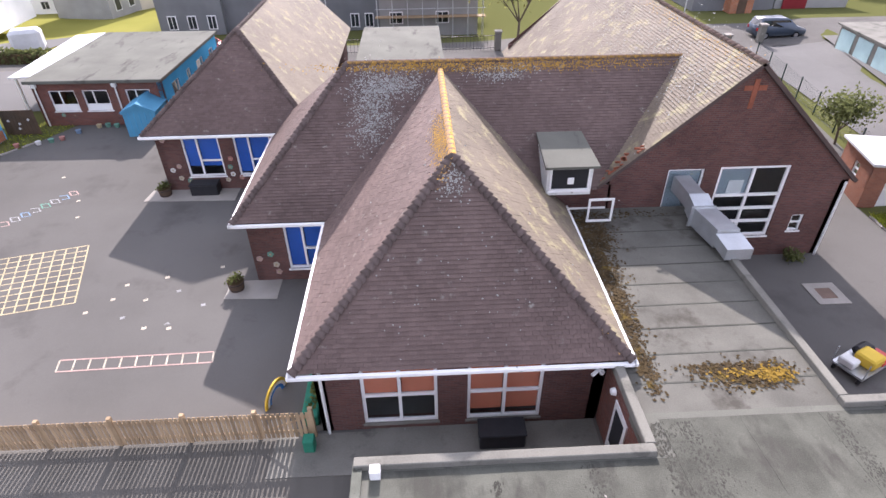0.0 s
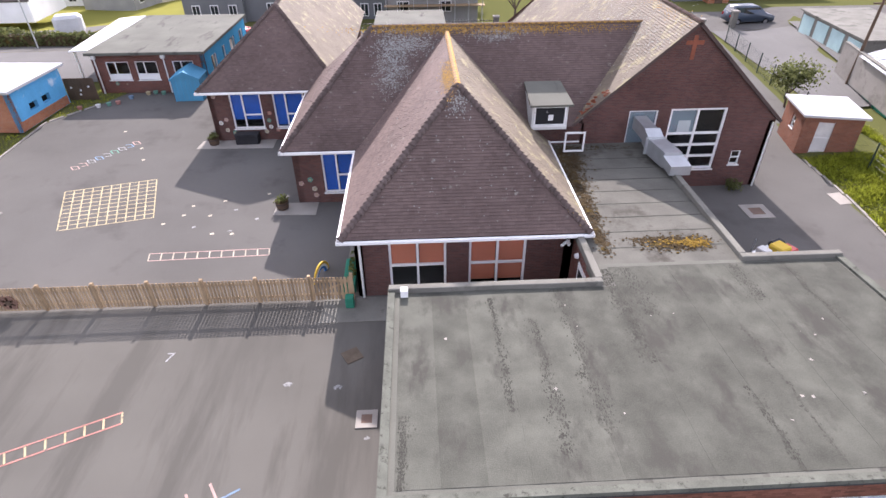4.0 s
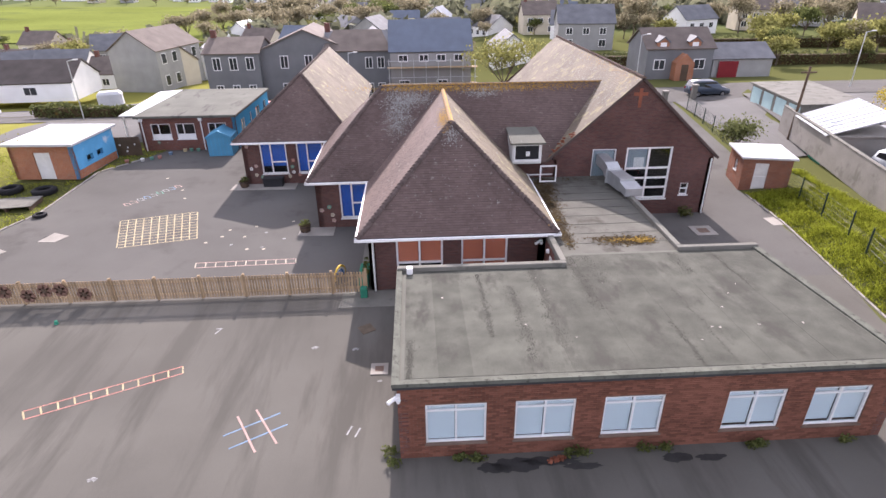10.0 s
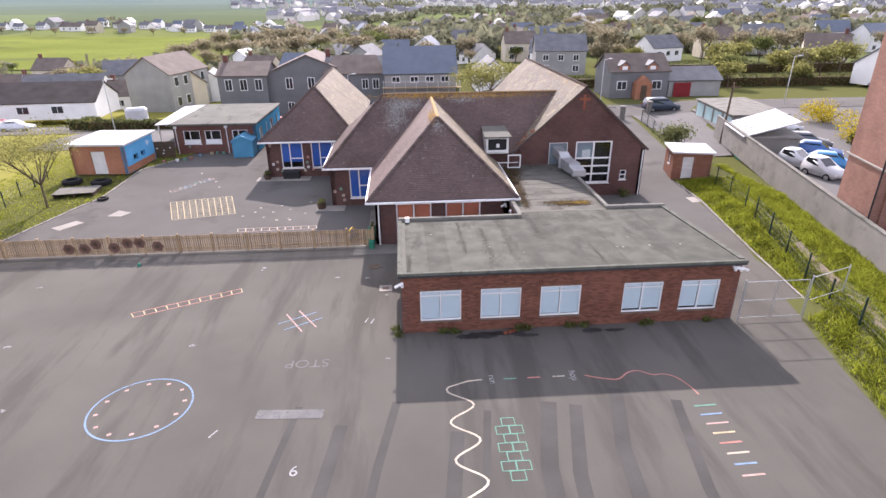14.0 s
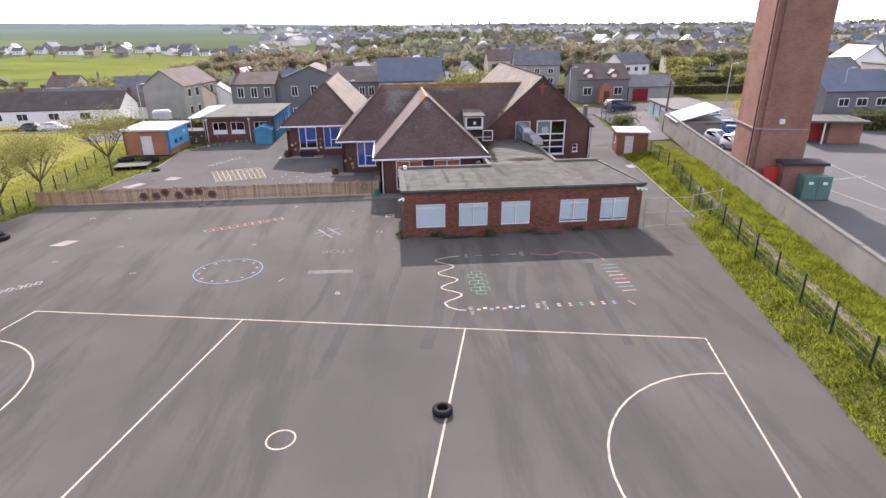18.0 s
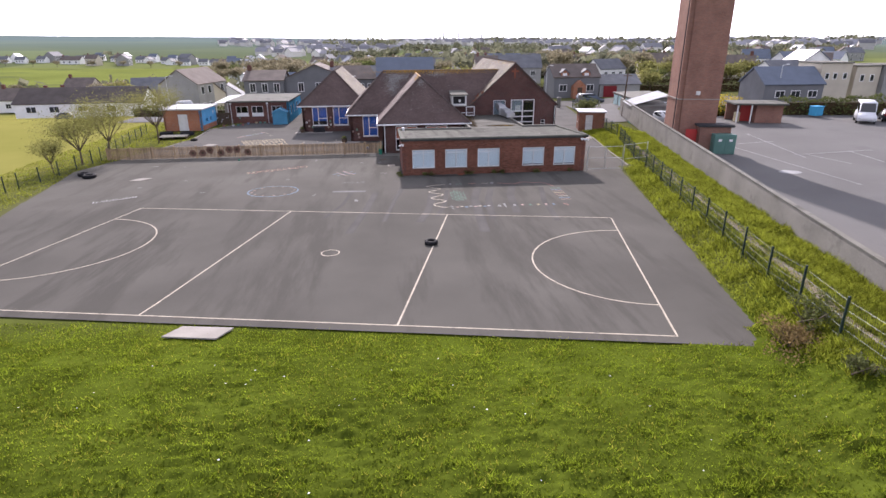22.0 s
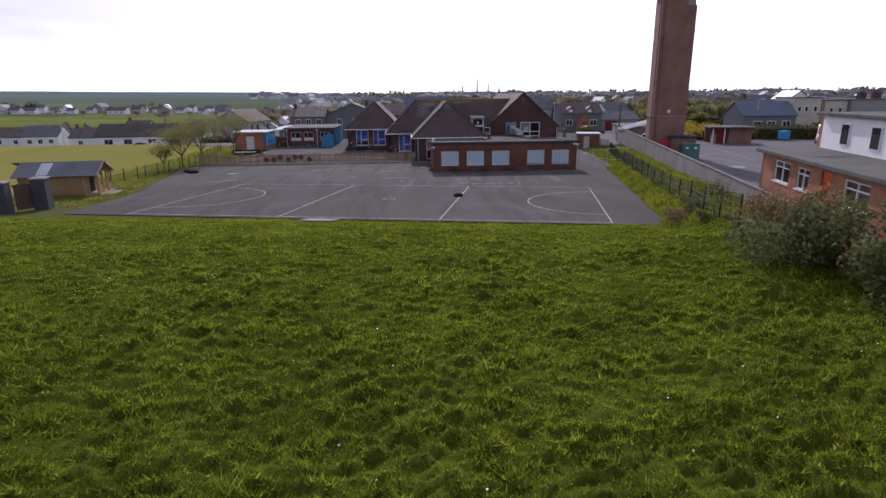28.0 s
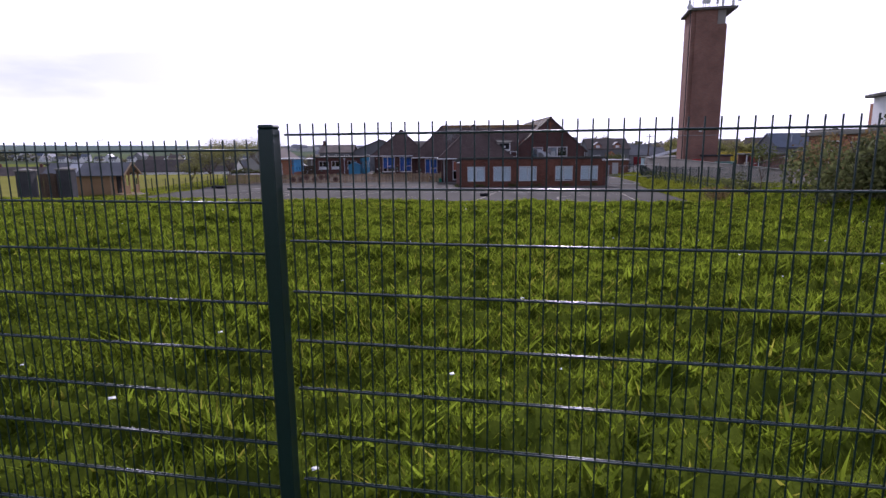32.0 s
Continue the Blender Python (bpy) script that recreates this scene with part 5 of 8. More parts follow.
# moss and leaves on the link roof
def litter(name, blobs, z, material, label):
    vs, fs = [], []
    rnd = random.Random(3)
    for cx, cy, sx, sy, n_ in blobs:
        for _ in range(n_):
            x, y = rnd.gauss(cx, sx), rnd.gauss(cy, sy)
            s, a, h = rnd.uniform(0.02, 0.07), rnd.uniform(0, 6.28), rnd.uniform(0.008, 0.05)
            k = len(vs)
            zz = z(x, y)
            vs += [(x + s * math.cos(a + i * 1.5708) * rnd.uniform(0.6, 1.2), y + s * math.sin(a + i * 1.5708) * rnd.uniform(0.6, 1.2), zz + rnd.uniform(0.002, h)) for i in range(4)]
            fs.append((k, k + 1, k + 2, k + 3))
    o = tagged(raw(name, vs, fs, material), label, "debris", kind="stuff")
    return o
zl = lambda x, y: roof_z(y) + 0.004 if y < 9.3 else roof_z(9.3) + (2.4 - roof_z(9.3)) * (y - 9.3) / 9.8 + 0.004
litter("moss_and_leaves", [(5.6, 17.5, 0.4, 0.7, 1100), (5.45, 15.5, 0.28, 1.0, 1200), (5.35, 13.0, 0.2, 1.0, 800), (5.3, 10.8, 0.14, 0.5, 300), (8.0, 10.4, 0.6, 0.22, 1100), (7.2, 10.7, 0.6, 0.1, 160), (6.8, 18.6, 1.2, 0.15, 140)], zl, MOSS, "brown and yellow moss with fallen leaves on the flat roof")
litter("yellow_moss", [(8.6, 10.35, 0.25, 0.13, 230), (7.7, 10.45, 0.35, 0.12, 60)], lambda x, y: zl(x, y) + 0.02, MOSS_YELLOW, "bright yellow moss cushion on the flat roof")
litter("roof_rubble", [(6, 4.5, 3, 1.6, 16)], zl, CONC_PALE, "a few pale stones and scraps on the flat roof")

# small fittings of the block
def cctv(x, y, z, s=1):
    c = thing("security_camera", (x, y, z), 0, "white security camera on a wall bracket", "camera")
    part("bracket", bx(-0.06, 0.06, -0.12, 0.0, -0.05, 0.05), WHITE, c)
    part("camera_body", rod((-0.05 * s, -0.12, 0.02), (-0.3 * s, -0.3, -0.04), 0.06), WHITE, c)
    part("dome", rod((0, -0.2, -0.12), (0, -0.2, -0.02), 0.05, 0.08), WHITE, c)
cctv(-2.14, 0.84, 2.45)
cctv(12.75, 0.84, 2.62, -1)
cctv(13.0, 0.84, 2.58, -1)
cctv(4.2, 11.1, 2.25)
vent = thing("roof_vent", (-1.8, 7.9, 2.52), 0, "small white roof outlet on the felt roof", "vent")
part("cap", bx(-0.12, 0.12, -0.12, 0.12, 0, 0.28, 0.02), WHITE, vent)
dr = part("link_door", bx(4.42, 4.46, 9.3, 10.2, G0, 1.9), WHITE_OLD, block, "white door with dark glass")
part("door_glass", bx(4.405, 4.418, 9.45, 10.05, 0.4, 1.7), DARK_IN, dr)
lampw = thing("wall_lamp", (4.42, 10.35, 2.05), 0, "round white bulkhead lamp on brick wall", "lamp")
part("globe", rod((-0.12, 0, 0), (0, 0, 0), 0.09, 0.12, 12), WHITE, lampw)


def flower(x, y, z, face, col):
    """A painted wooden flower fixed to a wall."""
    f = thing("wall_flower", (x, y, z), {"s": 0, "e": 90}.get(face, 0), "painted flower board fixed on the brick wall", "ornament", "flower boards on the walls")
    bm = bmesh.new()
    for i in range(5):
        a = i * 2 * math.pi / 5
        cyl(bm, (math.cos(a) * 0.07, -0.03, math.sin(a) * 0.07), (math.cos(a) * 0.07, -0.005, math.sin(a) * 0.07), 0.065, None, 8)
    part("petals", bm, col, f)
    part("centre", rod((0, -0.04, 0), (0, -0.02, 0), 0.045), P_YELLOW, f)
FC = (P_PINK, WHITE_OLD, P_GREEN, P_CREAM, P_RED, P_BLUE)
for i, (x, z) in enumerate(((-6.95, 0.95), (-6.5, 1.15), (-6.35, 0.65), (-6.3, 0.3))):
    flower(x, 18.58, z, "s", FC[(i + (1 if i else 0)) % 4])
for i, (x, z) in enumerate(((-12.9, 1.0), (-12.6, 0.55), (-12.55, 1.2), (-10.05, 1.1), (-9.95, 1.55), (-10.0, 0.7), (-10.3, 0.4), (-13.0, 2.6), (-12.2, 0.4), (-9.6, 0.5))):
    flower(x, 26.38, z, "s", FC[(i * 2 + 1) % 5])
for i, x in enumerate((-22.9, -22.2, -21.3, -20.8, -20.2, -19.5)):
    flower(x, 35.5, 0.55 - 0.05 * (i % 2), "s", FC[(i + 2) % 6])

# yard furniture
def planter(x, y, r=0.33, h=0.42):
    p = thing("half_barrel_planter", (x, y, G0), random.uniform(0, 60), "dark half-barrel planter with low green plants", "planter", "barrel planters")
    bm = bmesh.new()
    bmesh.ops.create_cone(bm, cap_ends=True, segments=16, radius1=r * 0.82, radius2=r, depth=h, matrix=Matrix.Translation((0, 0, h / 2)))
    part("barrel", bm, WOOD_DARK, p)
    for z in (0.08, h - 0.08):
        part("hoop", rod((0, 0, z), (0, 0, z + 0.03), r * (0.83 + 0.17 * z / h) + 0.006, None, 16), BLACK_PLASTIC, p)
    part("soil", rod((0, 0, h), (0, 0, h + 0.02), r * 0.92, None, 16), MOSS, p)
    part("foliage", leaf_ball(0.28, 120, 0.07, (1, 1, 0.5), 5), LEAF_MID, p).location = (0, 0, h + 0.08)


def leaf_ball(r, count, size, squash=(1, 1, 1), seed=1, hollow=0.55):
    """Small leaves scattered through a rounded, uneven volume."""
    bm = bmesh.new()
    rnd = random.Random(seed)
    lobes = [(Vector((rnd.gauss(0, 0.4), rnd.gauss(0, 0.4), rnd.gauss(0, 0.35))) * r, rnd.uniform(0.45, 0.75) * r) for _ in range(9)]
    for i in range(count):
        c, lr = lobes[i % len(lobes)]
        d = Vector((rnd.gauss(0, 1), rnd.gauss(0, 1), rnd.gauss(0, 1))).normalized()
        p = c + d * lr * (hollow + (1 - hollow) * rnd.random() ** 0.5)
        p = Vector((p.x * squash[0], p.y * squash[1], p.z * squash[2]))
        a = Vector((rnd.gauss(0, 1), rnd.gauss(0, 1), rnd.gauss(0, 1))).normalized()
        b = a.cross(d)
        if b.length < 0.05:
            continue
        b.normalize()
        s = size * rnd.uniform(0.6, 1.3)
        bm.faces.new([bm.verts.new(p + k) for k in (a * s, b * s * 0.55, -a * s, -b * s * 0.55)])
    return bm


planter(-7.93, 18.1)
planter(-13.4, 25.9)
for x, y, w in ((-11.4, 26.0, 1.35), (1.5, 10.6, 1.3)):
    b_ = thing("storage_bench", (x, y, G0), 0, "black plastic storage chest against the brick wall", "chest", "storage chests")
    part("chest", bx(-w / 2, w / 2, -0.3, 0.3, 0, 0.55, 0.03), BLACK_PLASTIC, b_)
    part("lid", bx(-w / 2 - 0.03, w / 2 + 0.03, -0.33, 0.33, 0.55, 0.62, 0.02), BLACK_PLASTIC, b_)


def flag(name, pts, label, material=CONC_PALE, lift=0.022):
    o = part(name, slab([(x, y, g(y, x) + lift) for x, y in pts], 0.05), material)
    return tagged(o, label, "paving", kind="structure")
flag("pavement_slab", [(-8.3, 17.5), (-6.25, 17.4), (-6.25, 18.6), (-8.25, 18.6)], "pale concrete apron at the wall foot")
flag("pavement_slab", [(-14.3, 25.3), (-9.8, 25.15), (-9.8, 26.4), (-14.2, 26.4)], "pale concrete apron at the wall foot")
flag("pavement_slab", [(-5.1, 9.7), (-2.3, 9.7), (-2.3, 11.1), (-5.0, 11.1)], "grey concrete path beside the wall", CONCRETE)
flag("pavement_slab", [(-2.3, 8.35), (4.35, 8.35), (4.35, 11.2), (-2.3, 11.2)], "grey concrete passage between walls", CONCRETE, 0.018)
flag("pavement_slab", [(-4.35, 11.2), (-3.72, 11.2), (-3.72, 18.5), (-4.35, 18.5)], "narrow concrete strip along the wall", CONCRETE)
flag("pavement_slab", [(19.2, 16.8), (20.0, 16.9), (20.05, 18.0), (19.2, 17.9)], "pale concrete drain cover")
flag("pavement_slab", [(-22.9, 17.8), (-22.6, 19.0), (-21.5, 18.5), (-21.9, 17.7)], "patched pale concrete square in the asphalt")
flag("pavement_slab", [(-24.1, 1.9), (-23.5, 2.9), (-22.6, 2.7), (-23.2, 1.8)], "patched pale concrete square in the asphalt")
flag("pavement_slab", [(-25.6, 15.8), (-24.6, 17.1), (-23.9, 16.7), (-24.8, 15.3)], "patched pale concrete square in the asphalt")
flag("pavement_slab", [(-11.1, -25.95), (-9.25, -26.25), (-9.6, -27.2), (-11.5, -26.85)], "weathered concrete slab at the court's edge", CONC_PALE, 0.06)
for x, y, w in ((14.85, 16.45, 0.62), (-3.05, 5.3, 0.33)):
    mh = thing("drain_cover", (x, y, g(y, x) + 0.006), 0, "square iron drain cover in a pale concrete surround", "drain", "drain covers")
    for a in ((-w, w, -w, -w * 0.5), (-w, w, w * 0.5, w), (-w, -w * 0.5, -w * 0.5, w * 0.5), (w * 0.5, w, -w * 0.5, w * 0.5)):
        part("surround", bx(*a, 0, 0.03), CONC_PALE, mh)
    part("cover", bx(-w * 0.5, w * 0.5, -w * 0.5, w * 0.5, 0, 0.02), MORTAR, mh)
mh = thing("iron_cover", (-3.72, 8.0, G0 + 0.006), 30, "rusty iron access cover set in asphalt", "drain")
part("cover", bx(-0.3, 0.3, -0.3, 0.3, 0, 0.02), BARK, mh)

blue_shed = thing("blue_garden_shed", (-18.2, 33.4, G0), 2, "blue painted timber shed with pitched roof", "shed")
part("shed_wall", gable_wall(0, 1.9, 0, 2.0, 1.55, 2.05, "y"), BLUE_SHED, blue_shed)
gable_roof(blue_shed, 0, 1.9, 0, 2.0, 1.57, 2.1, "y", 0.1, BLUE_SHED)
for i in range(1, 6):
    part("board_joint", bx(i * 0.32, i * 0.32 + 0.02, -0.012, 0.0, 0.05, 1.5), BLUE_WALL, blue_shed)
cover = thing("canopy_roof", (-29.5, 36.5, 0), 0, "long white sloping canopy roof beside the classroom", "canopy")
part("canopy_sheet", slab([(2.9, 0.8, 2.4), (4.9, 0.6, 2.5), (4.9, 10.6, 2.7), (2.5, 10.8, 2.5)], 0.08), WHITE_ROOF, cover)
for x, y in ((3.0, 1.2), (4.6, 0.9), (2.8, 10.3)):
    part("post", bx(x, x + 0.12, y, y + 0.12, G0, 2.35), WHITE_OLD, cover)
part("back_screen", bx(2.9, 4.8, 6, 6.1, G0, 2.3), CONC_PALE, cover)
screen = thing("garden_screen", (-25.9, 34.2, G0), 0, "weathered timber screen with small painted shapes", "fence")
for i in range(9):
    part("board", bx(i * 0.23, i * 0.23 + 0.21, 0, 0.04, 0, 1.55), WOOD_DARK, screen)
for x, z in ((0.4, 0.9), (1.0, 0.7), (1.6, 0.95), (0.9, 0.4)):
    part("painted_shape", rod((x, -0.02, z), (x, 0, z), 0.08), WHITE_OLD, screen)
BRIGHT = (P_GREEN, P_RED, P_BLUE, P_YELLOW, P_GREEN, WHITE_OLD)
for i, (x, y) in enumerate(((-22.6, 32.9), (-22.1, 33.2), (-21.6, 34.2), (-20.7, 35.0), (-20.2, 35.1), (-23.2, 32.6), (-19.6, 35.0), (-24.3, 32.3))):
    t_ = thing("toy_tub", (x, y, G0), i * 37, "small coloured plastic plant tub on the asphalt", "tub", "coloured tubs")
    part("tub", rod((0, 0, 0), (0, 0, 0.22), 0.13, 0.17, 10), BRIGHT[i % 6], t_)
for i, (x, y) in enumerate(((-4.0, 10.62), (-17.2, 9.3))):
    t_ = thing("litter_bin" if i == 0 else "play_ball", (x, y, G0), 0, "small dark green bin beside the gate" if i == 0 else "small green ball on the asphalt", "bin" if i == 0 else "ball")
    part("body", bx(-0.16, 0.16, -0.16, 0.16, 0, 0.5, 0.03) if i == 0 else rod((0, 0, 0), (0, 0, 0.16), 0.1, 0.06, 10), GREEN_DOOR, t_)
rain = thing("rainbow_arch", (-5.35, 12.6, G0), 70, "small painted wooden rainbow arch", "ornament")
TOY_YELLOW = mat("yellow_toy_paint", (0.65, 0.45, 0.06), 0.6, 0.12, 2, 20, 0.05)
TOY_BLUE = mat("blue_toy_paint", (0.05, 0.2, 0.55), 0.6, 0.12, 2, 20, 0.05)
for r_, c_ in ((0.62, TOY_YELLOW), (0.52, WHITE), (0.42, TOY_BLUE)):
    bm = bmesh.new()
    for i in range(12):
        a, b = math.pi * i / 12, math.pi * (i + 1) / 12
        p = [(r_ * math.cos(a), -0.03, r_ * math.sin(a)), (r_ * math.cos(b), -0.03, r_ * math.sin(b)), ((r_ - 0.1) * math.cos(b), -0.03, (r_ - 0.1) * math.sin(b)), ((r_ - 0.1) * math.cos(a), -0.03, (r_ - 0.1) * math.sin(a))]
        f = [bm.verts.new(v) for v in p]
        h_ = [bm.verts.new((v[0], 0.03, v[2])) for v in p]
        for k in range(4):
            bm.faces.new((f[k], f[(k + 1) % 4], h_[(k + 1) % 4], h_[k]))
        bm.faces.new(f)
        bm.faces.new(h_[::-1])
    bmesh.ops.recalc_face_normals(bm, faces=bm.faces)
    part("band", bm, c_, rain)
gcr = thing("green_trough", (-4.1, 12.3, G0), 0, "green plastic planting trough with plants", "planter")
part("trough", bx(-0.25, 0.25, -0.9, 0.9, 0, 0.4, 0.03), GREEN_DOOR, gcr)
part("foliage", leaf_ball(0.35, 160, 0.08, (0.7, 2.2, 0.7), 8), LEAF_MID, gcr).location = (0, 0, 0.5)
junk = thing("play_trolley", (13.6, 12.7, G0), 25, "metal trolley loaded with yellow and red play equipment", "trolley")
part("tray", bx(-0.8, 0.8, -0.5, 0.5, 0.25, 0.32), GALV, junk)
for x, y in ((-0.7, -0.4), (0.7, -0.4), (-0.7, 0.4), (0.7, 0.4)):
    part("wheel", rod((x, y - 0.03, 0.13), (x, y + 0.03, 0.13), 0.13, None, 12), RUBBER, junk)
part("yellow_mat", bx(-0.3, 0.35, -0.45, 0.2, 0.34, 0.75, 0.06), TOY_YELLOW, junk, "yellow foam block")
part("red_tray", bx(0.2, 0.85, -0.48, 0.1, 0.34, 0.5, 0.05), RED_PAINT, junk)
part("black_bag", bx(0.0, 0.7, 0.0, 0.45, 0.34, 0.65, 0.1), BLACK_PLASTIC, junk)
part("white_box", bx(-0.75, -0.35, -0.1, 0.4, 0.34, 0.6, 0.04), WHITE_OLD, junk)
part("push_bar", rod((-0.8, -0.5, 0.3), (-0.8, -0.5, 0.95), 0.02), GALV, junk)
part("push_bar", rod((-0.8, 0.5, 0.3), (-0.8, 0.5, 0.95), 0.02), GALV, junk)
shr = thing("small_shrub", (14.6, 18.6, G0), 0, "small dark shrub at the hall wall", "shrub")
part("leaves", leaf_ball(0.45, 350, 0.07, (1, 0.7, 0.8), 4), LEAF_DARK, shr).location = (0, 0, 0.35)


def tyre(x, y, r, w, z=None, rz=0):
    t_ = thing("tractor_tyre", (x, y, g(y, x) if z is None else z), rz, "worn black tyre lying flat", "tyre", "tyres on the playground")
    bm = bmesh.new()
    n_ = 28
    pro = [(r * 0.58, 0), (r * 0.85, 0), (r, w * 0.25), (r, w * 0.75), (r * 0.85, w), (r * 0.58, w), (r * 0.55, w * 0.7), (r * 0.62, w * 0.5), (r * 0.55, w * 0.3)]
    rings = [[bm.verts.new((q * math.cos(2 * math.pi * i / n_), q * math.sin(2 * math.pi * i / n_), z_)) for q, z_ in pro] for i in range(n_)]
    for i in range(n_):
        for k in range(len(pro)):
            bm.faces.new((rings[i][k], rings[(i + 1) % n_][k], rings[(i + 1) % n_][(k + 1) % len(pro)], rings[i][(k + 1) % len(pro)]))
    bmesh.ops.recalc_face_normals(bm, faces=bm.faces)
    part("carcass", bm, RUBBER, t_, smooth=True)
    bm = bmesh.new()
    for i in range(24):
        a = 2 * math.pi * i / 24
        box(bm, r * 0.98, r * 1.03, -0.02, 0.02, w * 0.15, w * 0.85)
        bmesh.ops.rotate(bm, verts=bm.verts[-8:], cent=(0, 0, 0), matrix=Matrix.Rotation(a, 3, "Z"))
    part("tread", bm, RUBBER, t_)
tyre(-1.42, -17.3, 0.33, 0.22)
tyre(-29.4, 26.1, 0.75, 0.4)
tyre(-26.9, 25.7, 0.75, 0.4)
tyre(-24.9, 21.6, 0.38, 0.2)
tyre(-27.9, 3.6, 0.5, 0.28)
tyre(-28.7, 4.4, 0.45, 0.26)
deck = thing("low_stage", (-27.6, 23.3, G0), 8, "low grey timber play stage on the grass", "stage")
for i in range(9):
    part("board", bx(-1.5, 1.5, -0.95 + i * 0.21, -0.75 + i * 0.21, 0.3, 0.34), CONCRETE, deck)
for x in (-1.4, 0, 1.4):
    part("bearer", bx(x - 0.05, x + 0.05, -0.9, 0.9, 0.0, 0.3), WOOD_DARK, deck)

# ---- picket fence ----
fence = thing("picket_fence", (0, 11.0, G0), 0, "weathered softwood picket fence across the playground", "fence")
def shared(name, bm, material):
    me = bpy.data.meshes.new(name)
    bm.to_mesh(me)
    bm.free()
    me.materials.append(material)
    return me
def put(name, me, parent, loc, rz=0.0):
    o = new(name, me)
    o.parent = parent
    o.location, o.rotation_euler = loc, (0, 0, rz)
    return o
bm = bx(-0.045, 0.045, -0.01, 0.012, 0.06, 1.12)
pale_me = shared("pale", bm, WOOD_FENCE)
bm = bx(-0.06, 0.06, -0.02, 0.1, 0, 1.2, 0.01)
post_me = shared("fence_post", bm, WOOD_FENCE)
rail_me = shared("rail", bx(-1.0, 1.0, 0.012, 0.055, -0.045, 0.045), WOOD_FENCE)
x = -5.5
while x > -29.6:
    put("pale", pale_me, fence, (x, random.uniform(-0.004, 0.004) - (0.02 * max(0, -x - 24)), 0))
    x -= 0.128
for i in range(13):
    xx = -5.5 - 2.0 * i
    put("fence_post", post_me, fence, (xx, 0.015 - 0.02 * max(0, -xx - 24), 0))
    for z in (0.28, 0.92):
        if i < 12:
            put("rail", rail_me, fence, (xx - 1.0, -0.02 * max(0, -xx - 23), z))
gate = thing("picket_gate", (-4.7, 11.0, G0), 0, "weathered wooden picket gate, closed", "gate")
for i in range(11):
    put("pale", pale_me, gate, (-0.68 + i * 0.136, 0, 0))
for z in (0.28, 0.92):
    part("rail", bx(-0.75, 0.75, 0.012, 0.055, z - 0.045, z + 0.045), WOOD_FENCE, gate)
part("brace", rod((-0.68, 0.035, 0.3), (0.68, 0.035, 0.9), 0.03), WOOD_FENCE, gate)
part("gate_post", bx(0.72, 0.84, -0.02, 0.1, 0, 1.25), WOOD_FENCE, gate)
DARK_RED = mat("dark_red_board_paint", (0.2, 0.12, 0.09), 0.85, 0.35, 2, 20, 0.1)
for i, x in enumerate((-16.7, -17.7, -19.2, -20.2, -20.9, -18.4, -21.8)):
    f = thing("fence_flower", (x, 10.97, G0 + (0.75 if i % 2 else 0.5)), 0, "faded brown-red wooden flower fixed to the fence", "ornament", "flowers on the picket fence")
    bm = bmesh.new()
    for k in range(6):
        a = k * math.pi / 3
        cyl(bm, (math.cos(a) * 0.2, -0.05, math.sin(a) * 0.2), (math.cos(a) * 0.2, -0.02, math.sin(a) * 0.2), 0.15, None, 8)
    part("petals", bm, DARK_RED, f)
    part("centre", rod((0, -0.07, 0), (0, -0.04, 0), 0.12), WOOD_DARK, f)

# ---- painted games and court lines ----


def ribbon(name, pts, width, material, label, closed=False, lift=0.012, root=None):
    """A painted line on the asphalt through points of the plan."""
    p = pts_line([(*q, 0) for q in (pts + [pts[0]] if closed else pts)], 0.4)
    p = [Vector(v[:2]) for v in p]
    vs, fs = [], []
    for i, c in enumerate(p):
        a, b = p[max(0, i - 1)], p[min(len(p) - 1, i + 1)]
        d = (b - a)
        d = d.normalized() if d.length > 1e-6 else Vector((1, 0))
        s = Vector((-d.y, d.x)) * width / 2
        for k in (-1, 1):
            q = c + s * k
            vs.append((q.x, q.y, g(q.y, q.x) + lift))
        if i:
            k = 2 * i
            fs.append((k - 2, k - 1, k + 1, k))
    o = raw(name, vs, fs, material, root)
    return o if root else tagged(o, label, "marking", kind="structure")


def smooth(pts, n_=5):
    """A curve through pts, with n_ steps from each to the next."""
    p = [Vector(pts[0]), *map(Vector, pts), Vector(pts[-1])]
    out = []
    for a, b, c, d in zip(p, p[1:], p[2:], p[3:]):
        for i in range(n_):
            t = i / n_
            out.append(tuple(b + (c - a) * 0.5 * t + (a - 2.5 * b + 2 * c - 0.5 * d) * t * t + (1.5 * b - 0.5 * a - 1.5 * c + 0.5 * d) * t ** 3))
    return out + [tuple(pts[-1])]


def marking(name, label, group=""):
    return thing(name, (0, 0, 0), 0, label, "marking", group)


CL, CW = 30.5, 15.25
COURT = [Vector(p) for p in ((-19.42, -7.84), (9.84, -13.47), (6.19, -28.47), (-22.75, -22.8))]
def court(u, v):
    """A place on the court, u along it and v across."""
    q = COURT[0].lerp(COURT[1], u / CL).lerp(COURT[3].lerp(COURT[2], u / CL), v / CW)
    return (q.x, q.y)
ct = marking("netball_court", "cream netball court lines painted on asphalt")
ribbon("boundary_line", [court(0, 0), court(CL, 0), court(CL, CW), court(0, CW)], 0.075, P_CREAM, "", True, root=ct)
for u in (CL / 3, 2 * CL / 3):
    ribbon("third_line", [court(u, 0), court(u, CW)], 0.075, P_CREAM, "", root=ct)
for u, s in ((0, 1), (CL, -1)):
    ribbon("goal_circle", [court(u + s * 5.0 * math.sin(math.pi * i / 24), CW / 2 - 5.0 * math.cos(math.pi * i / 24)) for i in range(25)], 0.075, P_CREAM, "", root=ct)
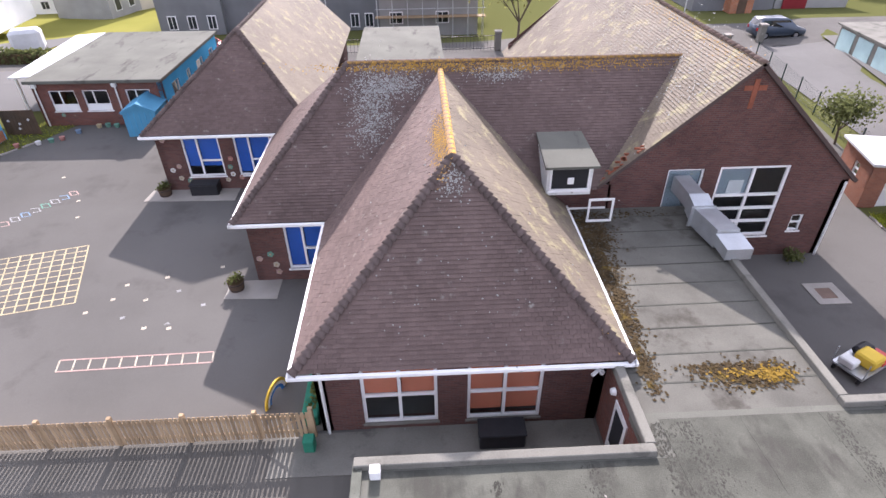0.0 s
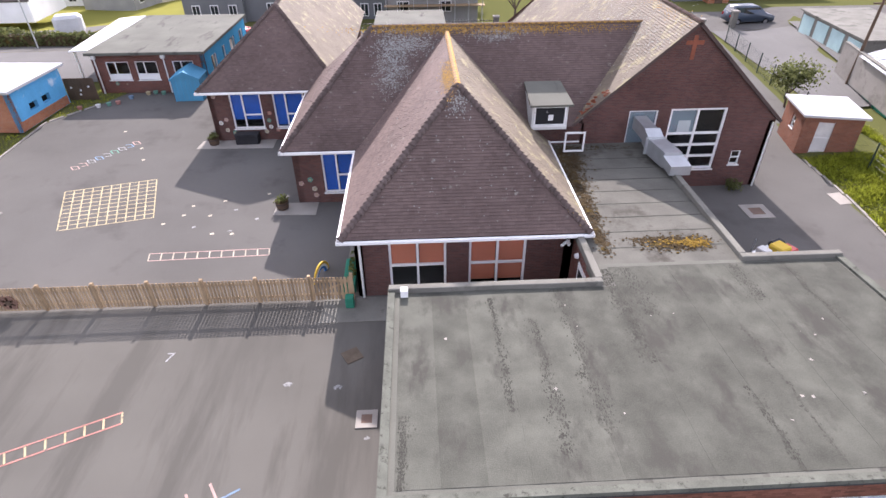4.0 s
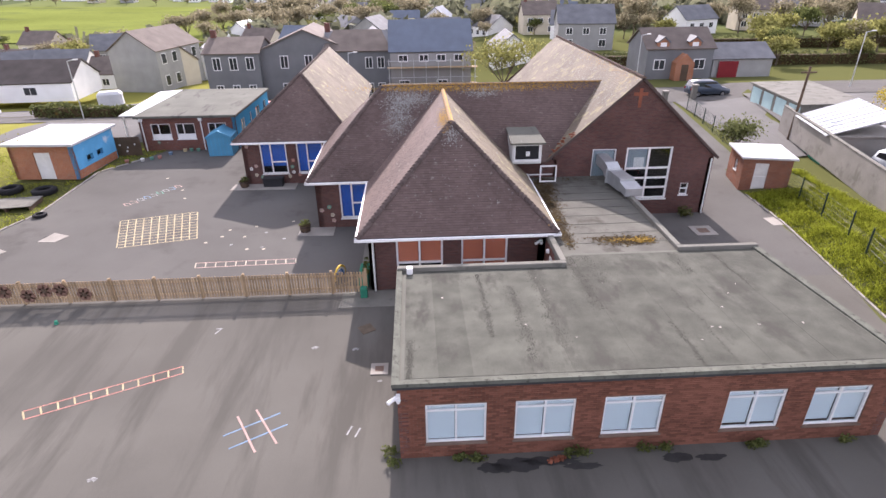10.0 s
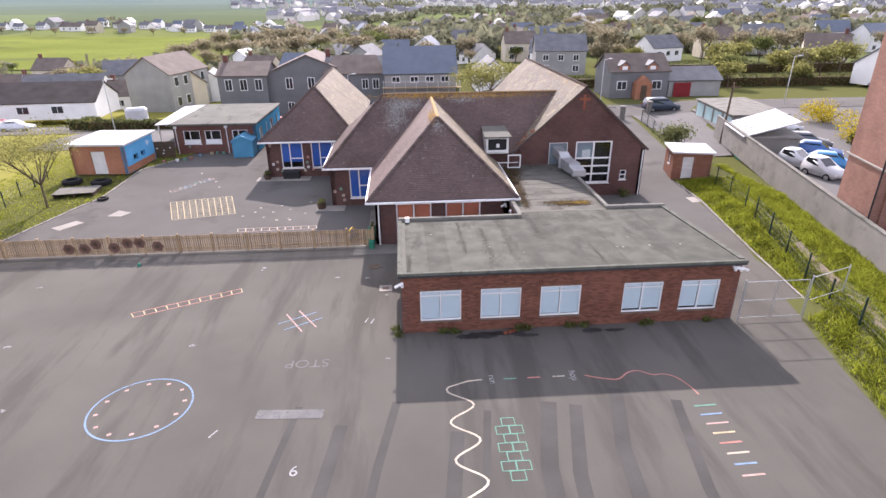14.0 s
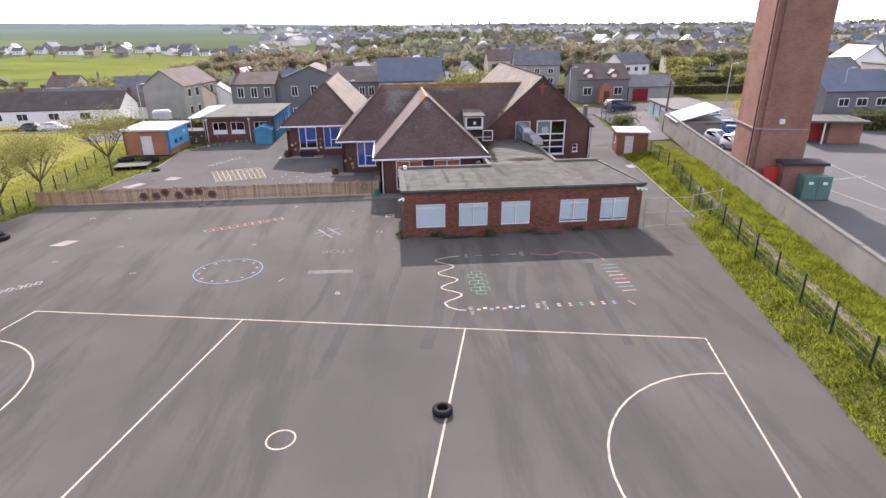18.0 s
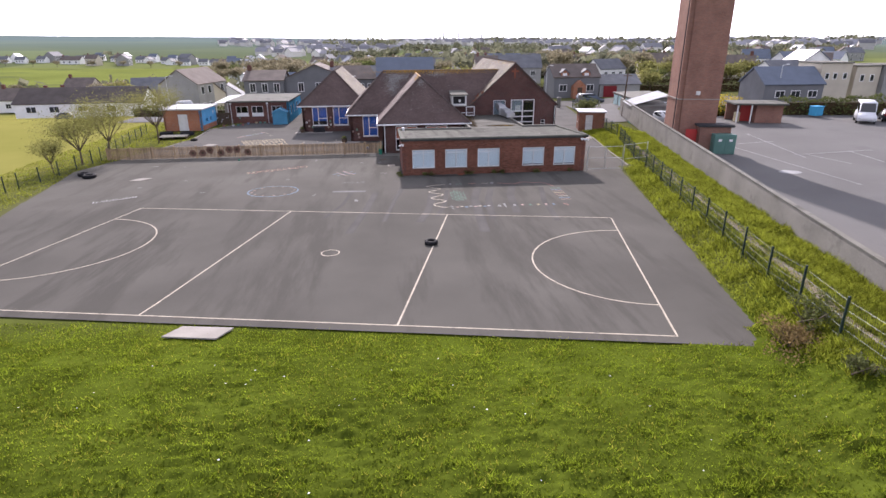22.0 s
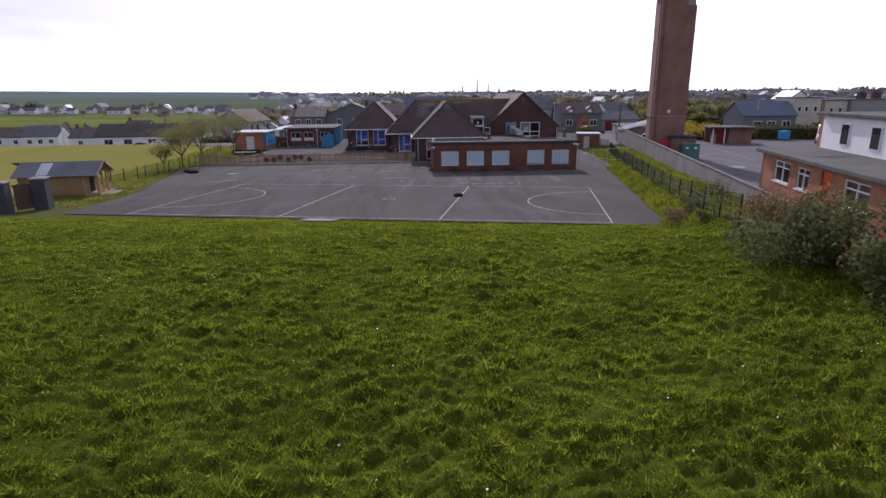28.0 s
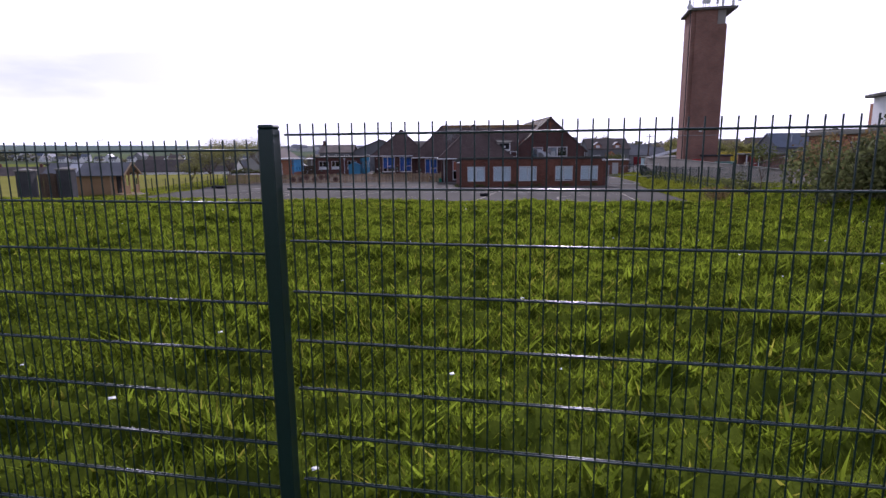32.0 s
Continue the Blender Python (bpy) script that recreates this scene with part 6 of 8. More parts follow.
ribbon("centre_circle", [court(CL / 2 + 0.45 * math.cos(i * math.pi / 10), CW / 2 + 0.45 * math.sin(i * math.pi / 10)) for i in range(20)], 0.06, P_CREAM, "", True, root=ct)


def ladder(label, a, b, c, d, n_, ms, mr):
    """A painted ladder between the long sides a-b and d-c."""
    m = marking("painted_ladder", label)
    ribbon("side", [a, b], 0.06, ms, "", root=m)
    ribbon("side", [d, c], 0.06, ms, "", root=m)
    for i in range(n_ + 1):
        p, q = [tuple(Vector(s).lerp(Vector(e), i / n_)) for s, e in ((a, b), (d, c))]
        ribbon("rung", [p, q], 0.06, mr, "", root=m)
ladder("red and yellow ladder painted on asphalt", (-15.07, 3.41), (-10.49, 5.54), (-10.64, 5.96), (-15.35, 3.81), 10, P_RED, P_YELLOW)
ladder("faded cream and red ladder painted on asphalt", (-12.9, 14.04), (-7.8, 14.14 + 0.05), (-7.89, 14.68), (-13.01, 14.57), 10, P_PINK, P_CREAM)
m = marking("number_grid", "cream hundred-square grid painted on asphalt")
ga, gb_, gc, gd = (-18.02, 16.69), (-13.98, 17.62), (-15.25, 21.56), (-19.5, 20.46)
for i in range(11):
    k = i / 10
    ribbon("grid_line", [tuple(Vector(ga).lerp(Vector(gb_), k)), tuple(Vector(gd).lerp(Vector(gc), k))], 0.06, P_YELLOW, "", root=m)
    ribbon("grid_line", [tuple(Vector(ga).lerp(Vector(gd), k)), tuple(Vector(gb_).lerp(Vector(gc), k))], 0.06, P_YELLOW, "", root=m, lift=0.014)
m = marking("noughts_and_crosses", "blue and pink noughts and crosses grid")
ribbon("line", [(-8.01, 2.18), (-6.35, 3.16)], 0.06, P_BLUE, "", root=m)
ribbon("line", [(-7.66, 1.6), (-6.0, 2.59)], 0.06, P_BLUE, "", root=m)
ribbon("line", [(-7.78, 3.08), (-6.78, 1.39)], 0.07, P_PINK, "", root=m, lift=0.014)
ribbon("line", [(-7.22, 3.37), (-6.17, 1.72)], 0.07, P_PINK, "", root=m, lift=0.014)
m = marking("clock_circle", "pale blue clock circle with pink numerals worn away")
ck = (-11.85, -3.6)
ribbon("ring", [(ck[0] + 1.78 * math.cos(i * math.pi / 24), ck[1] + 1.78 * math.sin(i * math.pi / 24)) for i in range(48)], 0.07, P_BLUE, "", True, root=m)
for i in range(12):
    a = i * math.pi / 6 + 0.2
    x, y = ck[0] + 1.5 * math.cos(a), ck[1] + 1.5 * math.sin(a)
    ribbon("numeral", [(x - 0.07, y - 0.02), (x + 0.07, y + 0.02)], 0.12, P_PINK, "", root=m)
m = marking("activity_trail", "painted activity trail of wavy lines, bars and dots")
wave = [(0.9, -2.93), (0.35, -2.97)] + [(-0.08 - 0.47 * math.cos(math.pi * (y + 3.48) / -0.93), y) for y in [-3.3 - 0.16 * i for i in range(37)]] + [(-0.4, -9.45), (0.0, -9.78), (0.35, -9.85)]
ribbon("wavy_line", wave, 0.08, P_CREAM, "", root=m)
ribbon("curling_line", smooth([(5.0, -2.98), (5.7, -3.25), (6.25, -3.32), (6.75, -2.95), (7.2, -2.85), (7.7, -3.15), (8.15, -3.15), (8.55, -3.4), (8.8, -3.95), (8.92, -4.5)]), 0.07, P_RED, "", root=m)
for x, c_ in ((1.75, P_GREEN), (2.7, P_RED), (3.7, P_CREAM)):
    ribbon("dash", [(x, -2.95), (x + 0.5, -2.95)], 0.08, c_, "", root=m)
for i, c_ in enumerate((P_GREEN, P_BLUE, P_PINK, P_YELLOW, P_RED, P_CREAM, P_BLUE, P_PINK)):
    y = -5.15 - 0.48 * i
    ribbon("bar", [(8.42 - 0.02 * i, y), (9.25 - 0.03 * i, y + 0.03)], 0.08, c_, "", root=m)
ribbon("bar", [(8.1, -9.6), (8.3, -10.1)], 0.08, P_RED, "", root=m)
for i in range(8):
    x, y = 0.95 + 0.3 * i, -9.85 + (0.13 if i % 2 else 0)
    ribbon("dot", [(x - 0.09, y), (x + 0.09, y)], 0.17, (P_PINK, P_CREAM, P_BLUE, P_WHITE)[i % 4], "", root=m)
for i in range(6):
    x = 4.75 + 0.53 * i
    for dy in (0.1, -0.1):
        ribbon("footprint", [(x - 0.08, -9.75 + dy), (x + 0.08, -9.75 + dy)], 0.12, (P_WHITE, P_PINK, P_GREEN, P_YELLOW, P_PINK, P_BLUE)[i], "", root=m)
m = marking("hopscotch", "worn green hopscotch outline on asphalt")
for i, row in enumerate(((0.5,), (0, 1), (0.5,), (0, 1), (0.5,), (0, 1), (0.5,))):
    for k in row:
        x0, y0 = 1.0 + k * 0.48 - 0.02 * i, -5.25 - i * 0.42
        ribbon("square", [(x0, y0), (x0 + 0.46, y0), (x0 + 0.46, y0 - 0.4), (x0, y0 - 0.4)], 0.045, P_GREEN, "", True, root=m)


def word(text, x, y, size, rz, material, label):
    """Painted lettering lying on the asphalt."""
    cu = bpy.data.curves.new("lettering", "FONT")
    cu.body, cu.size, cu.align_x, cu.align_y, cu.extrude = text, size, "CENTER", "CENTER", 0.001
    tmp = new("tmp", cu)
    bpy.context.view_layer.update()
    me = bpy.data.meshes.new_from_object(tmp.evaluated_get(bpy.context.evaluated_depsgraph_get()))
    bpy.data.objects.remove(tmp)
    me.materials.clear()
    me.materials.append(material)
    o = new("painted_word", me)
    o.matrix_basis = pose(x, y, g(y, x) + 0.014, 0, 0, rz)
    return tagged(o, label, "lettering")
for t_, x, y, s, rz, c_ in (("run", 1.3, -2.95, 0.4, -90, P_WHITE), ("hop", 4.55, -2.95, 0.42, -90, P_WHITE), ("tip toe", 0.62, -9.95, 0.32, -90, P_WHITE), ("bunny\nhop", 3.95, -9.75, 0.36, -90, P_WHITE),
                            ("6", -5.68, -7.27, 0.6, 0, P_WHITE), ("7", -9.99, 8.23, 0.6, 0, P_WHITE), ("11", -3.76, 2.08, 0.6, -20, P_WHITE), ("1", -8.76, -5.3, 0.6, -30, P_WHITE)):
    word(t_, x, y, s, rz, c_, f"the painted word {t_.split()[0]} in white on asphalt".replace("  ", " ") if t_.isalpha() or " " in t_ or "\n" in t_ else f"the painted number {t_} in worn white")
m = marking("faded_marks", "faded pale paint marks on asphalt")
for x, y, w, h in ((-16.93, -3.4, 0.5, 0.3), (-11.4, 0.6, 0.4, 0.3), (-19.5, 1.2, 0.5, 0.3), (-2.84, -1.15, 0.3, 0.2), (-22.2, -1.0, 0.5, 0.4), (-24.0, 7.4, 0.7, 0.4), (-5.7, 6.8, 0.35, 0.35), (-4.06, 6.6, 0.4, 0.3), (-10.0, 16.2, 0.3, 0.2), (-21.4, 7.0, 0.5, 0.25), (-3.0, 4.6, 0.2, 0.2)):
    ribbon("blot", [(x - w * 0.32, y - 0.04), (x, y + 0.05), (x + w * 0.3, y - 0.02)], h * 0.5, P_FLECK, "", root=m)
ribbon("faded_band", [(-7.5, -4.35), (-5.1, -4.5)], 0.5, P_FADED, "", root=m)
for i in range(9):
    k = i / 8
    x, y = -20.3 + 2.1 * k, 23.1 + 3.2 * k
    c_ = (P_PINK, P_PINK, P_WHITE, P_BLUE, P_WHITE, P_GREEN, P_WHITE, P_BLUE, P_PINK)[i]
    ribbon("faded_letter", [(x - 0.32, y + 0.25), (x + 0.02, y + 0.32), (x + 0.3, y - 0.02), (x - 0.02, y - 0.12)], 0.07, c_, "", i % 3 != 1, root=m)
for i in range(7):
    k = i / 6
    x, y = -23.2 + 1.95 * k, -5.8 + 1.5 * k
    ribbon("faded_letter", [(x - 0.2, y + 0.22), (x + 0.05, y + 0.25), (x + 0.12, y - 0.16), (x - 0.1, y - 0.18)], 0.08, P_WHITE, "", i % 3 != 1, root=m)
word("STOP", -6.15, -1.2, 0.76, 180, P_FADED, "the painted word STOP faded on the asphalt")
for x, y in ((-12.4, 18.6), (-10.96, 19.02), (-11.78, 16.63), (-10.77, 16.02), (-9.86, 15.96), (-11.31, 17.63), (-12.59, 17.73), (-9.0, 17.2), (-8.9, 19.6), (-10.2, 18.1), (-13.3, 17.0), (-17.6, 25.6), (-19.6, 28.2), (-16.9, 24.0)):
    ribbon("stepping_dot", [(x - 0.08, y - 0.02), (x + 0.08, y + 0.03)], 0.15, P_CREAM if int(x * 10) % 3 else P_WHITE, "", root=m)
# dark damp stains and tracks
WET = mat("damp_stain", (0.04, 0.039, 0.038), 0.6, 0.3, 2, 20, 0.1)
TRACK = mat("rubbed_asphalt", (0.07, 0.067, 0.063), 0.9, 0.3, 0.5, 40, 0.25)
m = marking("ground_stains", "dark damp stains and rubbed tracks on asphalt")
rs = random.Random(12)
def blotch(cx, cy, sx, sy, material, lift, seed):
    r_ = random.Random(seed)
    pts = [(cx + sx * (0.75 + 0.4 * r_.random()) * math.cos(i * math.pi / 12), cy + sy * (0.7 + 0.5 * r_.random()) * math.sin(i * math.pi / 12)) for i in range(24)]
    raw("stain", [(x, y, g(y, x) + lift) for x, y in pts], [tuple(range(24))], material, m)
for i, (x, y, sx, sy) in enumerate(((1.4, 0.35, 0.8, 0.3), (2.4, 0.45, 0.9, 0.2), (0.6, 0.3, 0.5, 0.2), (6.4, 0.35, 0.5, 0.2), (3.4, 0.2, 0.6, 0.14), (7.4, 0.3, 0.5, 0.14), (-22.3, 18.4, 0.6, 0.3))):
    blotch(x, y, sx, sy, WET, 0.009, i)
for i in range(9):
    x = -6 + i * 1.75 + rs.uniform(-0.5, 0.5)
    y = rs.uniform(-6, -3)
    ribbon("rubbed_track", [(x, y), (x - 0.5 - 0.05 * i, y - rs.uniform(3, 5)), (x - 1.4, y - rs.uniform(7, 11))], rs.uniform(0.25, 0.6), TRACK, "", lift=0.008, root=m)
# kerb at the field edge and along the bank
kerb = thing("kerb", (0, 0, 0), 0, "low worn concrete edging between asphalt and grass", "kerb", kind="structure")
for y in np.arange(1.2, 22, 1.0):
    y = float(y)
    o = part("kerb_stone", bx(-0.06, 0.06, -0.48, 0.48, -0.08, 0.09, 0.01), CONC_PALE, kerb)
    o.matrix_basis = pose(tarmac_right(y) + 0.05, y, g(y), 0, 0, -7)
for i in range(22):
    y = 11.6 + i
    o = part("kerb_stone", bx(-0.06, 0.06, -0.48, 0.48, -0.08, 0.07, 0.01), CONC_PALE, kerb)
    o.matrix_basis = pose(tarmac_left(y) - 0.03, y, g(y), 0, 0, math.degrees(math.atan2(-(tarmac_left(y + 0.5) - tarmac_left(y - 0.5)), 1)))

# ---- steel gates by the block ----
gt = thing("steel_gate", (13.3, 0.55, -0.05), 0, "galvanised steel double gate across the path, closed", "gate")
part("gate_post", rod((0.0, 0, 0), (0.0, 0, 2.1), 0.035), GALV, gt)
part("gate_post", rod((3.15, 0, 0), (3.15, 0, 2.2), 0.035), GALV, gt)
part("gate_post", rod((5.6, 0.9, 0), (5.6, 0.9, 2.2), 0.035), GALV, gt)
for x0, x1 in ((0.08, 1.5), (1.6, 3.05)):
    for z in (0.15, 1.05, 2.0):
        part("rail", rod((x0, 0, z), (x1, 0, z), 0.017), GALV, gt)
    for x in (x0, x1):
        part("stile", rod((x, 0, 0.15), (x, 0, 2.0), 0.017), GALV, gt)
for z in (0.9, 2.1):
    part("rail", rod((3.15, 0, z), (5.6, 0.9, z), 0.017), GALV, gt)

# ---- mesh fences with green posts ----


def mesh_panel(L, h, sx, sz, r, drop=0.0):
    """A welded panel of round wires, L long and h high."""
    vs, fs = [], []
    def wire(a, b, k):
        a, b = Vector(a), Vector(b)
        d = (b - a).normalized()
        s = d.cross(Vector((0, 1, 0))).normalized() * k
        n_ = Vector((0, k, 0))
        i = len(vs)
        vs.extend(tuple(p) for p in (a + s, a + n_, a - s, a - n_, b + s, b + n_, b - s, b - n_))
        fs.extend((i + j, i + (j + 1) % 4, i + 4 + (j + 1) % 4, i + 4 + j) for j in range(4))
    for i in range(int(L / sx) + 1):
        wire((i * sx, 0, 0.03), (i * sx, 0, h), r)
    for j in range(int(h / sz) + 1):
        wire((0, 0, 0.05 + j * sz), (L, 0, 0.05 + j * sz), r * 1.3)
    return vs, fs


def green_fence(name, pts, step, h, label, wire_r=0.004, sx=0.12, sz=0.3):
    """Posts along a line with mesh panels between them."""
    f = thing(name, (*pts[0], 0), 0, label, "fence")
    o = Vector(pts[0])
    vs, fs = mesh_panel(step - 0.06, h - 0.1, sx, sz, wire_r)
    pm = bpy.data.meshes.new("mesh_panel")
    pm.from_pydata(vs, [], fs)
    pm.materials.append(GREEN_METAL)
    pb = shared("post", bx(-0.035, 0.035, -0.035, 0.035, -0.3, h, 0.006), GREEN_POST)
    for a, b in zip(pts, pts[1:]):
        a, b = Vector(a), Vector(b)
        d = (b - a).normalized()
        n_ = int((b - a).length / step)
        for i in range(n_ + 1):
            q = a + d * step * i
            z = land(q.x, q.y)
            e = q + d * step
            put("post", pb, f, (q.x - o.x, q.y - o.y, z), math.atan2(d.y, d.x))
            if i < n_:
                w = put("mesh_panel", pm, f, (q.x - o.x + d.x * 0.03, q.y - o.y + d.y * 0.03, z + 0.05))
                w.rotation_euler = (0, -math.atan2(land(e.x, e.y) - z, step), math.atan2(d.y, d.x))
    return f


def fence_x(y):
    return 17.9 + 0.252 * y
green_fence("green_mesh_fence", [(fence_x(-36), -36), (fence_x(14), 14)], 2.75, 1.45, "dark green mesh fence on posts along the grassy bank", wire_r=0.0055, sx=0.1)
green_fence("green_mesh_fence", [(fence_x(14), 14), (27.0, 46.0)], 2.9, 1.5, "dark green mesh fence on posts beside the path")
green_fence("green_mesh_fence", [(-32.2, -11), (-31.3, 0), (-30.2, 11), (-32.5, 30)], 2.4, 1.25, "dark green post and mesh fence beside the lawn", sx=0.15)

TRODDEN = mat("trodden_earth", (0.2, 0.165, 0.12), 0.95, 0.3, 1.2, 25, 0.3, stain=(0.13, 0.14, 0.04), stain_at=0.52, stain_scale=2.2)
sheet("dirt_path", [[lie(fence_x(y) + 0.75 + 0.12 * math.sin(y * 0.9) + k * 0.2, y, 0.05) for k in range(3)] for y in np.arange(-36.0, 8.0, 0.5)], TRODDEN, "narrow trodden earth path beside the mesh fence")

# ---- fence at the end of the field ----
ef = thing("welded_mesh_fence", (-6.12, -55.81, 1.84), SITE + 0.1, "dark green welded mesh security fence with steel posts", "fence")
wm = shared("vertical_wire", rod((0, 0, -0.02), (0, 0, 2.045), 0.0032, None, 6), GREEN_METAL)
hm = shared("horizontal_wire", rod((0.04, 0, 0), (2.98, 0, 0), 0.0042, None, 12), GREEN_METAL)
hm.shade_smooth()
pm = shared("steel_post", bx(-0.03, 0.03, -0.03, 0.03, -0.2, 1.985, 0.004), GREEN_METAL)
cm = shared("post_cap", bx(-0.031, 0.031, -0.031, 0.031, 1.985, 2.0, 0.006), GREEN_METAL)
for k in (-2, -1, 0, 1, 2):
    dz = -0.055 if k < 0 else 0.0
    x0 = k * 3.02
    post = put("steel_post", pm, ef, (x0, 0, 0))
    put("post_cap", cm, post, (0, 0, 0))
    if k == 2:
        break
    pan = tagged(new("mesh_panel"), "", "")
    pan.parent = ef
    pan.location = (x0, 0.045, dz)
    n_ = 59
    for i in range(n_):
        put("vertical_wire", wm, pan, (0.05 + i * 0.05, 0.006, -0.04))
    for j in range(10):
        for off in (0.0, 0.012):
            put("horizontal_wire", hm, pan, (0, off, 0.165 + j * 0.2))

# ---- tower fittings, car park ----
part("platform", bx(-0.3, 4.6, -0.4, 4.6, TH, TH + 0.25, 0.03), CONCRETE, tower)
for i in range(5):
    part("louvre_bar", bx(2.75 + 0.0, 3.55, 0.1 + i * 0.85, 0.2 + i * 0.85, TH - 1.5, TH), CONC_PALE, tower)
for x, y, h_ in ((0.2, 0.3, 2.6), (1.2, 0.2, 1.6), (1.9, 0.4, 2.2), (2.6, 0.2, 1.5), (3.3, 0.5, 2.4), (4.2, -0.2, 1.8), (0.4, 3.6, 2.0), (2.2, 3.9, 2.4), (4.0, 3.8, 2.0), (4.5, 1.5, 1.4)):
    ar = part("aerial_mast", rod((x, y, TH + 0.2), (x, y, TH + h_), 0.04), GALV, tower)
    part("aerial_panel", bx(x - 0.13, x + 0.13, y - 0.2, y - 0.08, TH + h_ - 0.9, TH + h_ - 0.1, 0.02), WHITE_OLD, ar)
for x, z in ((4.7, 0.9), (1.5, 0.8), (-0.3, 0.3)):
    part("dish", rod((x, -0.45, TH + z), (x, -0.3, TH + z), 0.3, 0.12, 14), WHITE_OLD, tower)
for i in range(9):
    part("guard_rail", rod((-0.25 + i * 0.6, -0.35, TH + 0.2), (-0.25 + i * 0.6, -0.35, TH + 1.1), 0.02), GALV, tower)
part("guard_rail", rod((-0.25, -0.35, TH + 1.1), (4.55, -0.35, TH + 1.1), 0.02), GALV, tower)
part("flood_lamp", bx(1.55, 1.9, -0.18, 0, 5.2, 5.55, 0.03), WHITE_OLD, tower)
part("string_course", bx(-0.03, 3.73, -0.03, 4.2, 4.78, 4.86), CONC_PALE, tower)
part("cable", rod((-0.1, -0.05, 2), (-0.1, -0.05, TH), 0.05), BLACK_PLASTIC, tower)
ph = thing("plant_house", (25.5, 5.25, 0.47), SITE, "small brick plant room with dark flat roof and red door", "shed")
part("plant_wall", bx(0, 2.7, -0.6, 0.9, 0, 2.3), BRICK_TOWER, ph)
part("plant_roof", bx(-0.2, 2.95, -0.8, 1.0, 2.3, 2.5, 0.03), FELT_DARK, ph)
part("red_door", bx(-1.1, -0.1, -0.05, 0.0, 0, 2.0), RED_PAINT, ph, "bright red steel door")
gc_ = thing("green_cabinet", (26.3, 4.0, 0.47), SITE, "large grey-green steel service cabinet", "cabinet")
part("cabinet_body", bx(0, 1.9, -0.5, 0.5, 0, 1.75, 0.04), GREEN_BOX, gc_)
for x in (0.05, 0.98):
    part("cabinet_door", bx(x, x + 0.87, -0.53, -0.5, 0.1, 1.65, 0.01), GREEN_BOX, gc_)
    part("label_plate", bx(x + 0.3, x + 0.6, -0.545, -0.53, 1.15, 1.35), WHITE, gc_)
cp = thing("open_carport", (40.1, 22.6, 0.47), -14, "low brick garage with open front bay and felt roof", "garage")
part("back_wall", bx(2.5, 5.6, 0, 3.5, 0, 2.2), BRICK_TOWER, cp)
part("side_wall", bx(0.0, 2.48, 3.2, 3.5, 0, 2.2), BRICK_TOWER, cp)
part("roof", bx(-0.3, 5.9, -0.8, 3.8, 2.2, 2.42, 0.03), FELT, cp)
for x in (0.1, 1.7):
    part("post", bx(x, x + 0.14, -0.5, -0.36, 0, 2.2), WHITE_OLD, cp)
part("red_shutter", bx(1.2, 2.45, 1.6, 1.66, 0, 2.0), RED_PAINT, cp)
part("yellow_bin", bx(0.3, 0.9, 0.6, 1.2, 0, 1.2, 0.05), P_YELLOW, cp)
bn = thing("wheeled_skip_bin", (53.8, 26.0, 0.47), 10, "large blue wheeled refuse bin", "bin")
part("bin_body", bx(-0.65, 0.65, -0.55, 0.55, 0.2, 1.3, 0.06), BLUE_WALL, bn)
part("bin_lid", bx(-0.7, 0.7, -0.6, 0.6, 1.3, 1.45, 0.05), BLUE_WALL, bn)
m = marking("bay_lines", "worn white parking bay lines")
def flat_line(a, b, w, mm, root, z=0.482):
    a, b = Vector((*a, z)), Vector((*b, z))
    s = (b - a).cross(Vector((0, 0, 1))).normalized() * w / 2
    raw("bay_line", [tuple(p) for p in (a - s, a + s, b + s, b - s)], [(3, 2, 1, 0)], mm, root)
for a, b in (((36.3, 14.0), (33.3, 0.8)), ((30.1, 6.9), (30.4, -12.4)), ((34.4, 2.5), (35.3, -2.1)), ((39.4, 3.0), (38.4, -2.5)), ((33.3, 2.2), (42, 3.4)), ((31, 8), (36, 9))):
    flat_line(a, b, 0.12, P_WHITE, m, 0.49)
raw("painted_symbol", [(28.1 + 0.9 * math.cos(i * 0.5236), -4.3 + (0.55 + 0.2 * (i % 2)) * math.sin(i * 0.5236), 0.49) for i in range(12)], [tuple(range(12))], P_WHITE, m)

# wall copings and piers
for i in range(28):
    part("coping", bx(i * 3.0, i * 3.0 + 2.98, 0.06, 0.34, 2.4, 2.47, 0.01), CONCRETE, wall_b)
    part("pier", bx(i * 3.0 - 0.12, i * 3.0 + 0.12, 0.02, 0.1, 0.3, 2.35), BLOCKWALL, wall_b)

# ---- vehicles ----
CAR_GLASS = mat("car_glass", (0.015, 0.018, 0.02), 0.08, 0.1, 1, 5, 0, spec=0.8)
CHROME = mat("alloy", (0.5, 0.5, 0.52), 0.3, 0.1, 2, 20, 0.02, metal=0.9)
LAMP_RED = mat("tail_lamp", (0.3, 0.01, 0.01), 0.25, 0.1, 1, 5, 0)
PAINTS = {}


